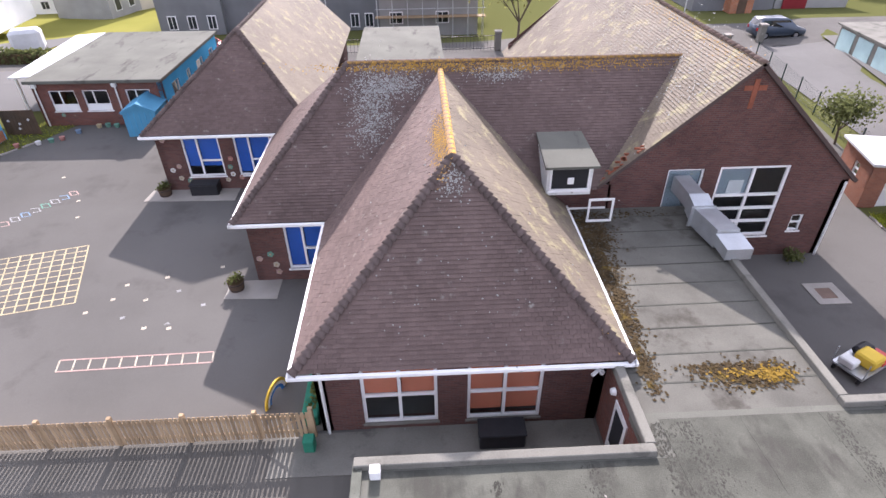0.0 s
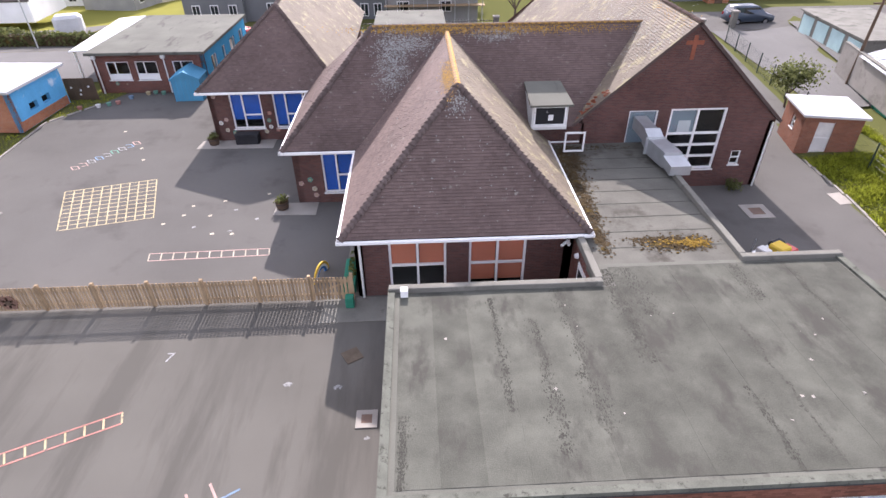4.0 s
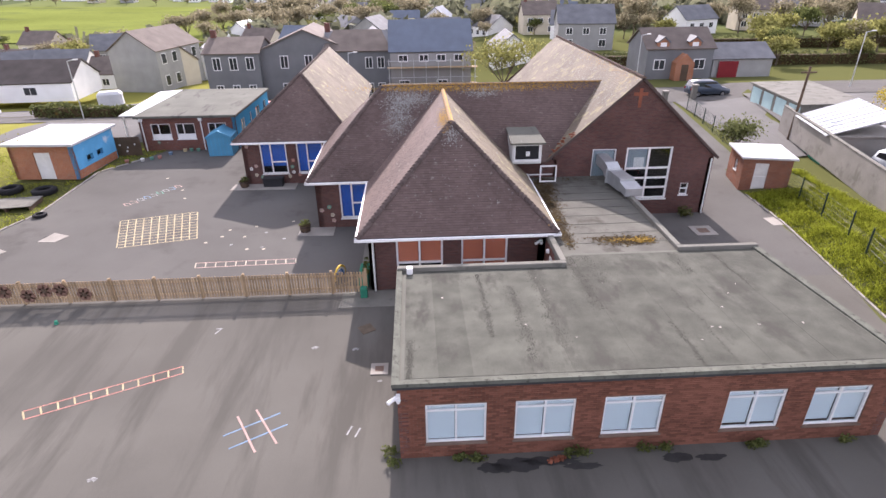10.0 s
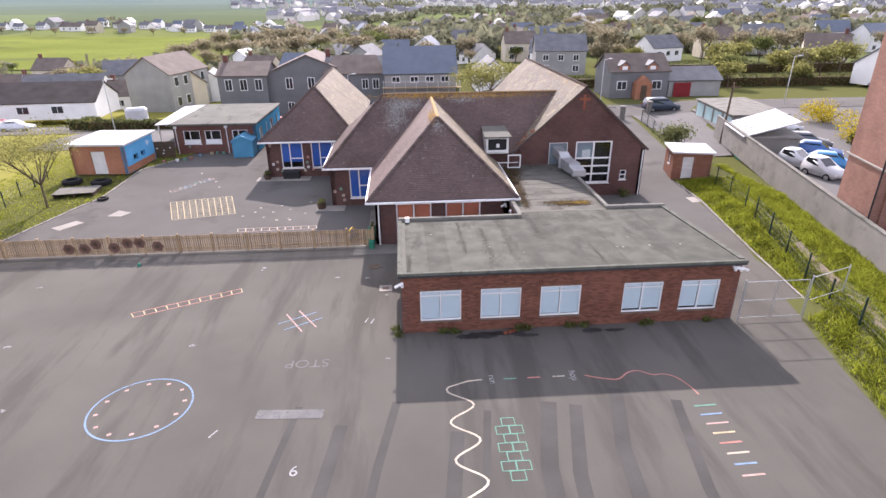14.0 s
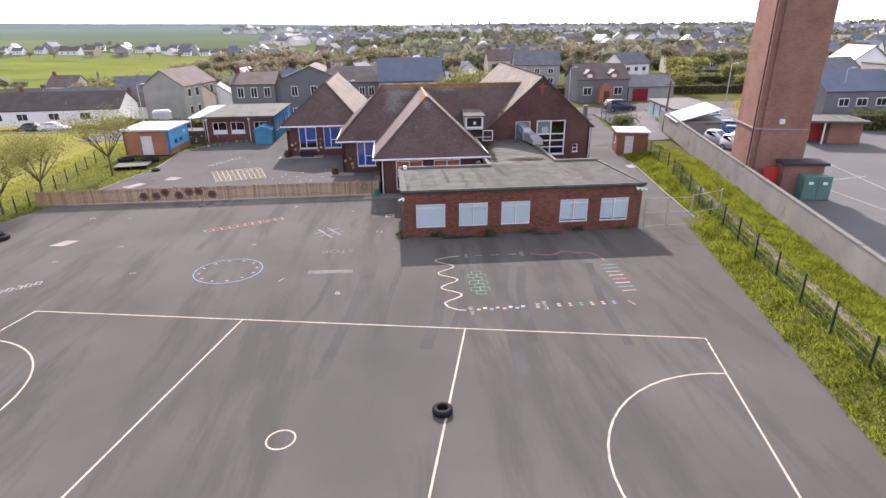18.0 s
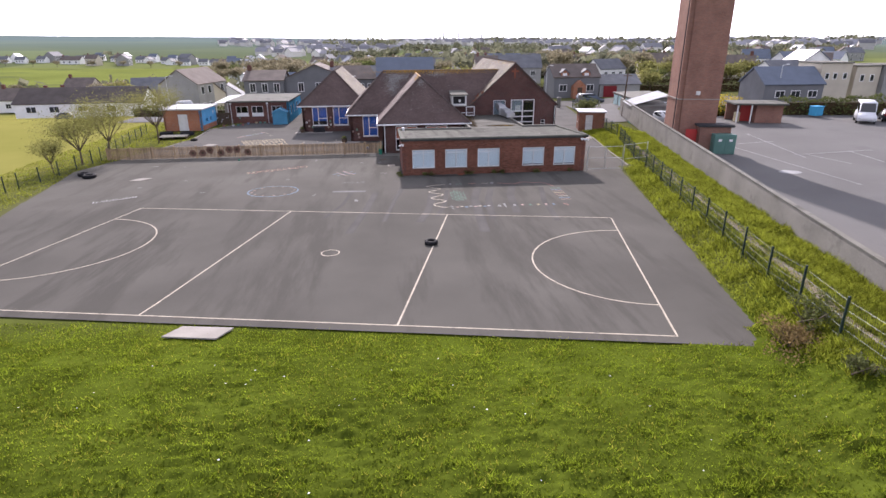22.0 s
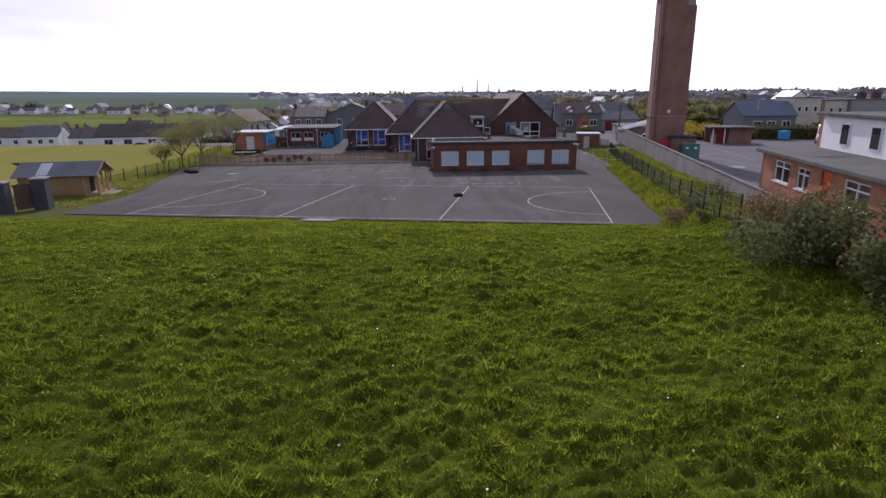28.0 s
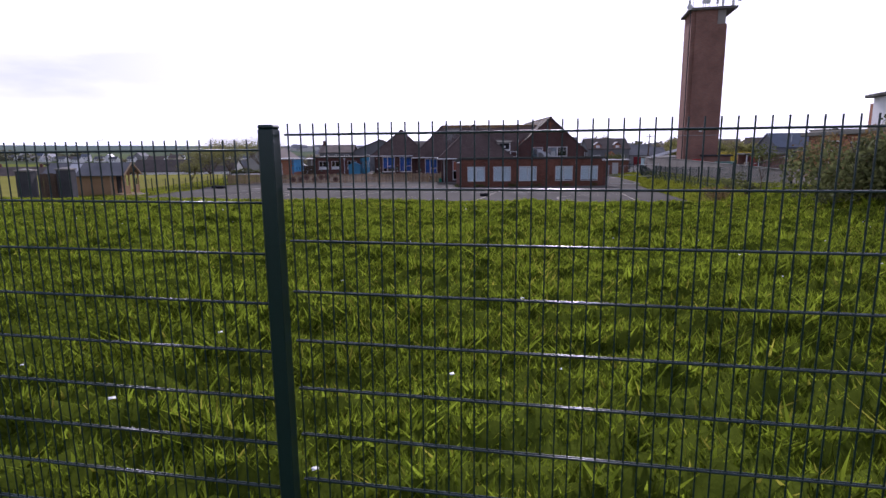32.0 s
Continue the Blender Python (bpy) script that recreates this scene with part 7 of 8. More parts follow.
def car(name, x, y, z, rz, col, label, L=4.2, W=1.75, H=1.45, style="car"):
    if col not in PAINTS:
        PAINTS[col] = mat("car_paint", col, 0.3, 0.06, 1, 6, 0.0, spec=0.6)
    paint = PAINTS[col]
    c = thing(name, (x, y, z), rz, label, "car" if style != "van" else "van", "parked vehicles")
    if style == "van":
        pro = [(0, 0.35), (L, 0.35), (L, 0.95), (L - 0.75, 1.25), (L - 1.4, H), (0.08, H), (0, 1.2)]
        glass = [(L - 0.85, 1.27), (L - 1.42, H - 0.12), (0.3, H - 0.12), (0.3, 1.3)]
    elif style == "mpv":
        pro = [(0, 0.3), (L, 0.3), (L, 0.8), (L - 0.9, 1.02), (L - 1.75, H), (0.35, H), (0.05, 1.0)]
        glass = [(L - 1.05, 1.03), (L - 1.8, H - 0.08), (0.45, H - 0.08), (0.25, 1.0)]
    else:
        pro = [(0, 0.3), (L, 0.3), (L, 0.68), (L - 1.1, 0.9), (L - 1.85, H), (0.9, H), (0.2, 0.95), (0, 0.85)]
        glass = [(L - 1.25, 0.92), (L - 1.9, H - 0.07), (0.98, H - 0.07), (0.45, 0.95)]
    bm = bmesh.new()
    a, b = [[bm.verts.new((px - L / 2, sy * (W / 2 - (0.14 if pz > 1.05 else 0)), pz)) for px, pz in pro] for sy in (-1, 1)]
    bm.faces.new(a)
    bm.faces.new(b[::-1])
    for i in range(len(pro)):
        bm.faces.new((a[i], a[(i + 1) % len(pro)], b[(i + 1) % len(pro)], b[i]))
    bmesh.ops.recalc_face_normals(bm, faces=bm.faces)
    bmesh.ops.bevel(bm, geom=list(bm.edges), offset=0.06, segments=2, affect="EDGES")
    part("body", bm, paint, c, smooth=True)
    for sy in (-1, 1):
        bm = bmesh.new()
        yy = sy * (W / 2 - 0.06)
        f = ngon(bm, [(gx_ - L / 2, yy + sy * (0.0 if gz < 1.1 else -0.03), gz) for gx_, gz in glass])
        r = bmesh.ops.extrude_face_region(bm, geom=[f])
        bmesh.ops.translate(bm, verts=[v for v in r["geom"] if isinstance(v, bmesh.types.BMVert)], vec=(0, -sy * 0.05, 0))
        bmesh.ops.recalc_face_normals(bm, faces=bm.faces)
        part("side_glass", bm, CAR_GLASS, c)
        for wx in (-L * 0.31, L * 0.31):
            w = part("wheel", rod((wx, sy * (W / 2 - 0.2), 0.31), (wx, sy * (W / 2 + 0.01), 0.31), 0.31, None, 16), RUBBER, c)
            part("rim", rod((wx, sy * (W / 2 + 0.0), 0.31), (wx, sy * (W / 2 + 0.02), 0.31), 0.19, None, 12), CHROME, w)
        part("tail_lamp", bx(-L / 2 - 0.01, -L / 2 + 0.06, sy * (W / 2 - 0.28), sy * (W / 2 - 0.08), 0.75, 0.98), LAMP_RED, c)
        part("headlight", bx(L / 2 - 0.08, L / 2 + 0.005, sy * (W / 2 - 0.38), sy * (W / 2 - 0.1), 0.55, 0.72), WHITE_ROOF, c)
    for k, (p, q) in enumerate(((pro[3], pro[4]), (pro[5], pro[6]))):
        bm = bmesh.new()
        p0, q0 = Vector((p[0] - L / 2, 0, p[1])), Vector((q[0] - L / 2, 0, q[1]))
        n_ = Vector((q0.z - p0.z, 0, -(q0.x - p0.x))).normalized() * 0.012
        if n_.x * (1 if k == 0 else -1) < 0:
            n_ = -n_
        s, e = p0.lerp(q0, 0.1 if k == 0 else 0.12) + n_, p0.lerp(q0, 0.9 if k == 0 else 0.8) + n_
        w0 = W / 2 - 0.22
        ngon(bm, [(s.x, -w0, s.z), (s.x, w0, s.z), (e.x, w0 - 0.05, e.z), (e.x, -w0 + 0.05, e.z)])
        part("windscreen" if k == 0 else "rear_screen", bm, CAR_GLASS, c)
    return c


CARS = [
    ("people_carrier", 32.2, 52.2, G0 + 0.02, 2, (0.05, 0.07, 0.1), "dark blue-grey people carrier parked on the street", 4.6, 1.85, 1.7, "mpv"),
    ("van", 56.5, 21.0, 0.47, -127, (0.75, 0.76, 0.78), "white minibus parked in the car park", 5.4, 2.0, 2.5, "van"),
    ("hatchback", 60.2, 21.4, 0.47, 55, (0.02, 0.022, 0.025), "black hatchback parked by the hedge", 4.0, 1.7, 1.45, "car"),
    ("off_road_car", 62.6, 20.3, 0.47, 52, (0.025, 0.03, 0.03), "dark estate car parked by the hedge", 4.5, 1.85, 1.8, "mpv"),
    ("hatchback", -19.5, 54.5, land(-19.5, 54.5) + 0.1, 0, (0.45, 0.03, 0.03), "red hatchback parked on the street", 4.0, 1.7, 1.45, "car"),
    ("hatchback", -1.0, 55.5, land(-1, 55.5) + 0.1, 0, (0.4, 0.02, 0.03), "red hatchback parked in front of houses", 4.0, 1.7, 1.45, "car"),
    ("hatchback", 33.2, 30.6, 0.3, -30, (0.05, 0.06, 0.08), "dark car stored in the walled compound", 4.1, 1.7, 1.4, "car"),
    ("saloon_car", 31.9, 26.9, 0.3, -40, (0.3, 0.4, 0.5), "pale blue saloon stored in the walled compound", 4.3, 1.75, 1.4, "car"),
    ("hatchback", 35.3, 26.4, 0.3, -35, (0.04, 0.12, 0.33), "bright blue hatchback stored in the walled compound", 4.0, 1.7, 1.42, "car"),
    ("pick_up_cab", 31.4, 23.2, 0.3, -60, (0.6, 0.62, 0.63), "old white cab shell stored in the walled compound", 3.0, 1.6, 1.6, "mpv"),
    ("pick_up_cab", 31.6, 20.4, 0.3, -75, (0.5, 0.5, 0.5), "greyish white cab shell stored in the walled compound", 3.0, 1.6, 1.6, "mpv"),
    ("hatchback", 33.9, 22.6, 0.3, -32, (0.03, 0.2, 0.42), "bright blue car stored in the walled compound", 4.0, 1.7, 1.42, "car"),
    ("hatchback", 36.8, 30.0, 0.3, -20, (0.1, 0.11, 0.12), "dark grey car stored in the walled compound", 4.1, 1.7, 1.42, "car"),
    ("saloon_car", 38.2, 36.2, 0.3, 5, (0.55, 0.58, 0.6), "pale silver car parked behind the garages", 4.3, 1.75, 1.4, "car"),
    ("hatchback", -53.2, 58.0, land(-53, 58) + 0.05, 8, (0.6, 0.62, 0.64), "silver car parked by the bungalow", 4.0, 1.7, 1.45, "car"),
    ("hatchback", -57.6, 60.6, land(-57.6, 60.6) + 0.05, 12, (0.02, 0.03, 0.05), "dark car parked by the bungalow", 4.0, 1.7, 1.5, "car"),
    ("hatchback", -60.5, 66.5, land(-60.5, 66.5) + 0.05, 8, (0.3, 0.03, 0.06), "dark red car parked by the bungalow", 4.0, 1.7, 1.45, "car"),
]
for c_ in CARS:
    car(*c_[:6], c_[6], *c_[7:])

# ---- garages and yard behind ----
def garage(x, y, w, d, h, rz, wall_m, roof_m, door_m, n_, label):
    ga_ = thing("lock_up_garages", (x, y, G0), rz, label, "garage")
    part("garage_wall", bx(0.02, w, 0, d, 0, h), wall_m, ga_)
    part("roof", slab([(-0.2, -0.2, h + 0.1), (w + 0.2, -0.2, h + 0.25), (w + 0.2, d + 0.2, h + 0.25), (-0.2, d + 0.2, h + 0.1)], 0.12), roof_m, ga_)
    for i in range(n_):
        a = d * i / n_
        part("up_and_over_door", bx(-0.03, 0.03, a + 0.3, a + d / n_ - 0.3, 0.05, h - 0.25), door_m, ga_)
    return ga_
garage(33.0, 36.5, 5.5, 10.5, 2.3, -7, CONCRETE, CONCRETE, TEAL_DOOR, 4, "row of grey lock-up garages with pale teal doors")
g2 = garage(28.6, 26.6, 4.4, 5.6, 2.3, -14, BLOCKWALL, BLOCKWALL, GREEN_DOOR, 2, "block garages with green doors and bright sheet roof")
part("sheet_roof", slab([(-0.4, -0.3, 2.45), (-0.4, 5.9, 2.45), (4.4, 7.2, 3.75), (4.4, 0.5, 3.75)], 0.05), WHITE_ROOF, g2, "bright tilted corrugated sheet roof")
for i in range(9):
    part("corrugation", rod((-0.4, -0.3 + i * 0.75, 2.465), (4.4, 0.5 + i * 0.82, 3.765), 0.03), WHITE_ROOF, g2)
pole = thing("telegraph_pole", (30.0, 33.0, G0), 0, "dark wooden telegraph pole", "pole")
part("shaft", rod((0, 0, 0), (0.25, 0, 6.2), 0.13, 0.09), WOOD_DARK, pole)
part("cross_arm", bx(-0.4, 0.9, -0.04, 0.04, 5.7, 5.8), WOOD_DARK, pole)
for x, y in ((25.2, 47.3), (29.8, 50.3), (10.0, 50.0), (6.5, 50.0)):
    pl = thing("gate_pillar", (x, y, G0), 0, "pale stone gate pillar with cap", "pillar", "gate pillars")
    part("shaft", bx(-0.25, 0.25, -0.25, 0.25, 0, 1.5), CONCRETE, pl)
    part("cap", bx(-0.32, 0.32, -0.32, 0.32, 1.5, 1.65, 0.03), CONC_PALE, pl)
for a, b in (((6.5, 50), (-25, 48.8)), ((10, 50), (24.8, 48.6))):
    rl = thing("iron_railings", (a[0], a[1], G0), math.degrees(math.atan2(b[1] - a[1], b[0] - a[0])), "dark iron railings along the street", "railings")
    Lr = (Vector(b) - Vector(a)).length
    for z in (0.2, 1.2):
        part("rail", bx(0, Lr, -0.02, 0.02, z, z + 0.05), BLACK_PLASTIC, rl)
    bme = shared("bar", bx(-0.012, 0.012, -0.012, 0.012, 0, 1.4), BLACK_PLASTIC)
    for i in range(int(Lr / 0.3)):
        put("bar", bme, rl, (i * 0.3, 0, 0))
fr = thing("flat_porch", (-4.2, 36.5, G0), 0, "low flat-roofed porch with lichen on its felt", "porch")
part("porch_wall", bx(0, 5.2, 0, 8, 0, 3.2), BRICK_OLD, fr)
part("porch_roof", bx(-0.2, 5.4, -0.2, 8.2, 3.2, 3.4, 0.03), FELT, fr)
trl = thing("covered_trailer", (-36.6, 56.2, land(-36.6, 56.2) + 0.1), 20, "boat trailer wrapped in white sheeting", "trailer")
part("cover", bx(-1.3, 1.3, -0.9, 0.9, 0.7, 2.6, 0.3), WHITE_ROOF, trl)
for sy in (-0.8, 0.8):
    part("wheel", rod((0, sy - 0.08, 0.33), (0, sy + 0.08, 0.33), 0.33, None, 14), RUBBER, trl)
part("drawbar", rod((1.2, 0, 0.5), (2.4, 0, 0.4), 0.05), GALV, trl)


def street_lamp(x, y, h=6.0, rz=0):
    s = thing("street_lamp", (x, y, land(x, y)), rz, "grey street lamp on a slim post", "street lamp", "street lamps")
    part("column", rod((0, 0, 0), (0, 0, h), 0.07, 0.05), GALV, s)
    part("arm", rod((0, 0, h), (0.8, 0, h + 0.15), 0.035), GALV, s)
    part("lantern", bx(0.6, 1.1, -0.1, 0.1, h + 0.08, h + 0.2, 0.03), WHITE_OLD, s)
for a in ((-37, 50.5), (-64, 45), (-9, 58), (26, 58), (58, 40), (49, 52), (95, 60)):
    street_lamp(*a)
# scaffold on the house under repair
sc = thing("scaffold", (-4.4, 61.1, -2.5), 0, "steel scaffold with boards along a house front", "scaffold")
for i in range(8):
    for y in (0, 1.0):
        part("standard", rod((i * 1.55, y, 0), (i * 1.55, y, 5.6), 0.03), GALV, sc)
for z in (2.6, 4.6):
    part("platform_boards", bx(-0.2, 11.1, 0, 1.0, z, z + 0.06), WOOD_FENCE, sc)
    part("ledger", rod((-0.2, 0, z + 0.9), (11.1, 0, z + 0.9), 0.03), GALV, sc)
# dormers and porch of the grey house
for x in (2.0, 6.2):
    d_ = thing("roof_dormer", (28.2 + x, 62.9, 3.45), 0, "brick dormer with pitched slate roof", "dormer", "brick dormers")
    part("front", gable_wall(0, 1.5, 0, 2.2, 1.0, 1.6, "y"), BRICK_ORANGE, d_)
    gable_roof(d_, 0, 1.5, 0, 2.2, 1.02, 1.7, "y", 0.15, SLATE)
    part("window", bx(0.35, 1.15, -0.05, 0.02, 0.15, 0.95), WHITE, d_)
pr_ = thing("brick_porch", (32.3, 61.3, G0), 0, "brick porch with arched gable", "porch")
part("porch_wall", gable_wall(0, 2.4, 0, 1.5, 2.2, 3.3, "y"), BRICK_ORANGE, pr_)
part("porch_door", bx(0.75, 1.65, -0.05, 0.0, 0, 2.0), WOOD_DARK, pr_)
part("garage_door", bx(6.4, 9.0, 1.4, 1.5, 0, 2.1), MAROON, pr_)

# ---- play cabin ----
part("porch_floor", bx(0.9, 2.0, -1.4, 1.4, 0.05, 0.18), WOOD_FENCE, cabin)
for y in (-1.35, -0.42, 0.42, 1.35):
    part("porch_post", bx(1.8, 1.9, y - 0.05, y + 0.05, 0.18, 1.8), WOOD_CABIN, cabin)
for y0, y1 in ((-1.3, -0.47), (0.47, 1.3)):
    part("porch_panel", bx(1.82, 1.88, y0, y1, 0.18, 0.8), WOOD_CABIN, cabin)
    bm = bmesh.new()
    ym = (y0 + y1) / 2
    arc = [(y0 + (y1 - y0) * i / 8, 1.38 + 0.3 * math.sin(math.pi * i / 8)) for i in range(9)]
    ngon(bm, [(1.85, y, z) for y, z in [(y0, 1.8), *arc, (y1, 1.8)]])
    bmesh.ops.solidify(bm, geom=bm.faces, thickness=0.06)
    part("porch_arch", bm, WOOD_CABIN, cabin)
bm = bmesh.new()
ngon(bm, [(1.8, -1.4, 1.8), (1.8, 1.4, 1.8), (1.8, 0, 2.5)])
bmesh.ops.solidify(bm, geom=bm.faces, thickness=0.08)
part("porch_gable", bm, WOOD_CABIN, cabin)
part("gable_board", rod((2.0, -1.75, 1.62), (2.0, 0, 2.57), 0.06), WOOD_FENCE, cabin)
part("gable_board", rod((2.0, 1.75, 1.62), (2.0, 0, 2.57), 0.06), WOOD_FENCE, cabin)
for i in range(9):
    part("shiplap_board", bx(-3.62, 0.9, -1.435, -1.4, 0.05 + i * 0.19, 0.232 + i * 0.19), WOOD_CABIN, cabin)
for x in (-3.6, 0.87):
    part("corner_board", bx(x, x + 0.09, -1.455, -1.436, 0.05, 1.78), WOOD_FENCE, cabin)
# flat dark sheet on the solid front, painted as the doorway's shade
part("doorway_dark_sheet", bx(0.9, 0.93, -0.4, 0.4, 0.2, 1.7), DARK_IN, cabin)
part("roof_light", slab([(-2.3, -1.6, 1.76), (-1.5, -1.6, 1.76), (-1.5, -0.2, 2.52), (-2.3, -0.2, 2.52)], 0.02), WHITE_ROOF, cabin, "pale sheet patch on the roof")
part("doorstep", bx(2.05, 2.75, -0.9, 0.9, -0.02, 0.1, 0.02), CONC_PALE, cabin)
PIER = mat("dark_weathered_pier", (0.075, 0.075, 0.078), 0.95, 0.3, 1.2, 20, 0.3)
for x, y, h_ in ((-30.6, -21.9, 1.9), (-29.2, -20.2, 2.0)):
    pl = thing("brick_gate_pier", (x, y, land(x, y)), 10, "dark weathered gate pier with pale domed cap", "pillar", "gate piers")
    part("shaft", bx(-0.42, 0.42, -0.42, 0.42, -0.1, h_, 0.02), PIER, pl)
    cap_ = bx(-0.48, 0.48, -0.48, 0.48, h_, h_ + 0.1, 0.02)
    cyl(cap_, (0, 0, h_ + 0.09), (0, 0, h_ + 0.18), 0.5, 0.12, 12)
    part("cap", cap_, CONC_PALE, pl)
gr = thing("timber_gate", (-30.25, -21.4, land(-29.9, -21.3)), 52.5, "dark boarded timber gate between piers", "gate")
for i in range(6):
    part("board", bx(0.1 + i * 0.2, 0.28 + i * 0.2, -0.02, 0.02, 0.1, 1.7 + 0.06 * (i % 2)), WOOD_DARK, gr)
part("rail", bx(0.05, 1.3, 0.02, 0.06, 1.6, 1.72), WOOD_DARK, gr)
part("rail", bx(0.05, 1.3, 0.02, 0.06, 0.4, 0.52), WOOD_DARK, gr)

# ---- trees and shrubs ----


def branchy(h, seed, limbs, spread, r0, lean=0.1):
    """A tapered trunk that forks into limbs and twigs; returns the mesh and the twig ends."""
    rnd = random.Random(seed)
    bm = bmesh.new()
    fork = Vector((rnd.uniform(-lean, lean), rnd.uniform(-lean, lean), h * 0.32))
    cyl(bm, (0, 0, -0.1), fork, r0, r0 * 0.7, 7)
    ends = []
    for i in range(limbs):
        a = 2 * math.pi * i / limbs + rnd.uniform(-0.4, 0.4)
        e = fork + Vector((math.cos(a) * spread * rnd.uniform(0.4, 0.8), math.sin(a) * spread * rnd.uniform(0.4, 0.8), h * rnd.uniform(0.28, 0.5)))
        cyl(bm, fork, e, r0 * 0.5, r0 * 0.22, 5)
        for _ in range(4):
            t_ = e + Vector((rnd.gauss(0, 0.35) * spread, rnd.gauss(0, 0.35) * spread, h * rnd.uniform(0.05, 0.25)))
            cyl(bm, e.lerp(fork, rnd.uniform(0, 0.4)), t_, r0 * 0.2, r0 * 0.06, 4)
            ends.append(t_)
    return bm, ends


def crown(ends, count, size, spread, seed):
    bm = bmesh.new()
    rnd = random.Random(seed)
    for i in range(count):
        c = ends[i % len(ends)]
        p = c + Vector((rnd.gauss(0, spread), rnd.gauss(0, spread), rnd.gauss(0, spread * 0.8)))
        a = Vector((rnd.gauss(0, 1), rnd.gauss(0, 1), rnd.gauss(0, 1))).normalized()
        b = a.orthogonal().normalized()
        b.rotate(Matrix.Rotation(rnd.uniform(0, 6.28), 3, a))
        s = size * rnd.uniform(0.6, 1.4)
        bm.faces.new([bm.verts.new(p + k) for k in (a * s, b * s * 0.6, -a * s, -b * s * 0.6)])
    return bm


def tree(x, y, h, seed, leaf, label, count=1800, size=0.09, limbs=6, spread=1.5, z=None, r0=0.12, name="tree", lsp=0.35):
    t_ = thing(name, (x, y, land(x, y) if z is None else z), random.Random(seed).uniform(0, 360), label, "tree", "trees")
    bm, ends = branchy(h, seed, limbs, spread, r0)
    part("trunk", bm, BARK, t_)
    part("crown", crown(ends, count, size, lsp, seed), leaf, t_)
    return t_


for i, (x, y, h_, sp) in enumerate(((-31.6, 5.5, 2.6, 0.9), (-31.0, 9.1, 4.0, 1.7), (-29.9, 12.2, 4.9, 2.2), (-28.2, 20.2, 5.4, 2.4))):
    tree(x, y, h_, 21 + i, LEAF_SPRING, "young spring tree with thin pale green leaves", 6500 if i else 2200, 0.055, 11, sp, G0, 0.1 if i else 0.05, lsp=0.62 if i else 0.3)
tree(8.9, 54, 6.2, 41, LEAF_SPRING, "blossoming pale green tree beside the street", 2600, 0.14, 8, 2.4, land(8.9, 54), 0.15, lsp=0.6)
tree(23.5, 29.5, 2.6, 42, LEAF_DARK, "dark evergreen bush beside the path", 1800, 0.1, 7, 1.0, G0, 0.08, lsp=0.4)


def bush(x, y, r, h_, seed, leaf, label, count=2500, size=0.07):
    b_ = thing("bush", (x, y, land(x, y)), 0, label, "bush", "bushes")
    rnd = random.Random(seed)
    bm = bmesh.new()
    for i in range(9):
        a = i * 0.7
        cyl(bm, (rnd.gauss(0, 0.15), rnd.gauss(0, 0.15), 0), (math.cos(a) * r * 0.7, math.sin(a) * r * 0.7, h_ * rnd.uniform(0.5, 0.95)), 0.04, 0.012, 4)
    part("woody_base", bm, BARK, b_)
    o = part("leaves", leaf_ball(1.0, count, size, (r, r, h_ * 0.62), seed, 0.4), leaf, b_)
    o.location = (0, 0, h_ * 0.5)
    return b_


bush(8.5, -38.4, 1.15, 2.0, 1, LEAF_RED, "russet-twigged bush in young leaf", 2400, 0.06)
bush(8.1, -41.4, 1.45, 2.3, 2, LEAF_DARK, "dense dark green bush with pale leaf edges", 5200, 0.085)
bush(9.6, -40.0, 1.4, 2.1, 3, LEAF_RED, "tall green bush leaning on the fence", 3500, 0.08)
bush(7.9, -45.2, 1.6, 1.9, 4, LEAF_MID, "spreading bush with yellowing leaves", 5200, 0.085)
bush(9.9, -43.8, 1.7, 2.1, 5, LEAF_RED, "dense russet bush against the wall", 3600, 0.085)
bush(9.4, -47.4, 1.9, 2.3, 6, LEAF_RED, "russet bramble thicket beside the wall", 3500, 0.06)
bush(9.2, -30.0, 1.0, 0.75, 7, LEAF_RED, "low bramble clump at the court corner", 1600, 0.05)
bush(10.2, -29.4, 0.8, 0.7, 8, LEAF_DARK, "low bramble clump at the court corner", 1300, 0.05)
bush(9.3, -32.6, 0.5, 0.5, 9, LEAF_DARK, "small dark bramble in the grass", 700, 0.05)
tree(8.7, -34.2, 2.0, 61, LEAF_MID, "thin sapling beside the fence", 420, 0.05, 4, 0.45, None, 0.025, lsp=0.2)
bush(46, 40.2, 2.5, 2.4, 11, LEAF_GORSE, "yellow flowering gorse bush behind the wall", 2600, 0.1)
bush(43, 30.5, 2.4, 2.2, 14, LEAF_GORSE, "yellow flowering gorse bush in the yard", 2200, 0.1)


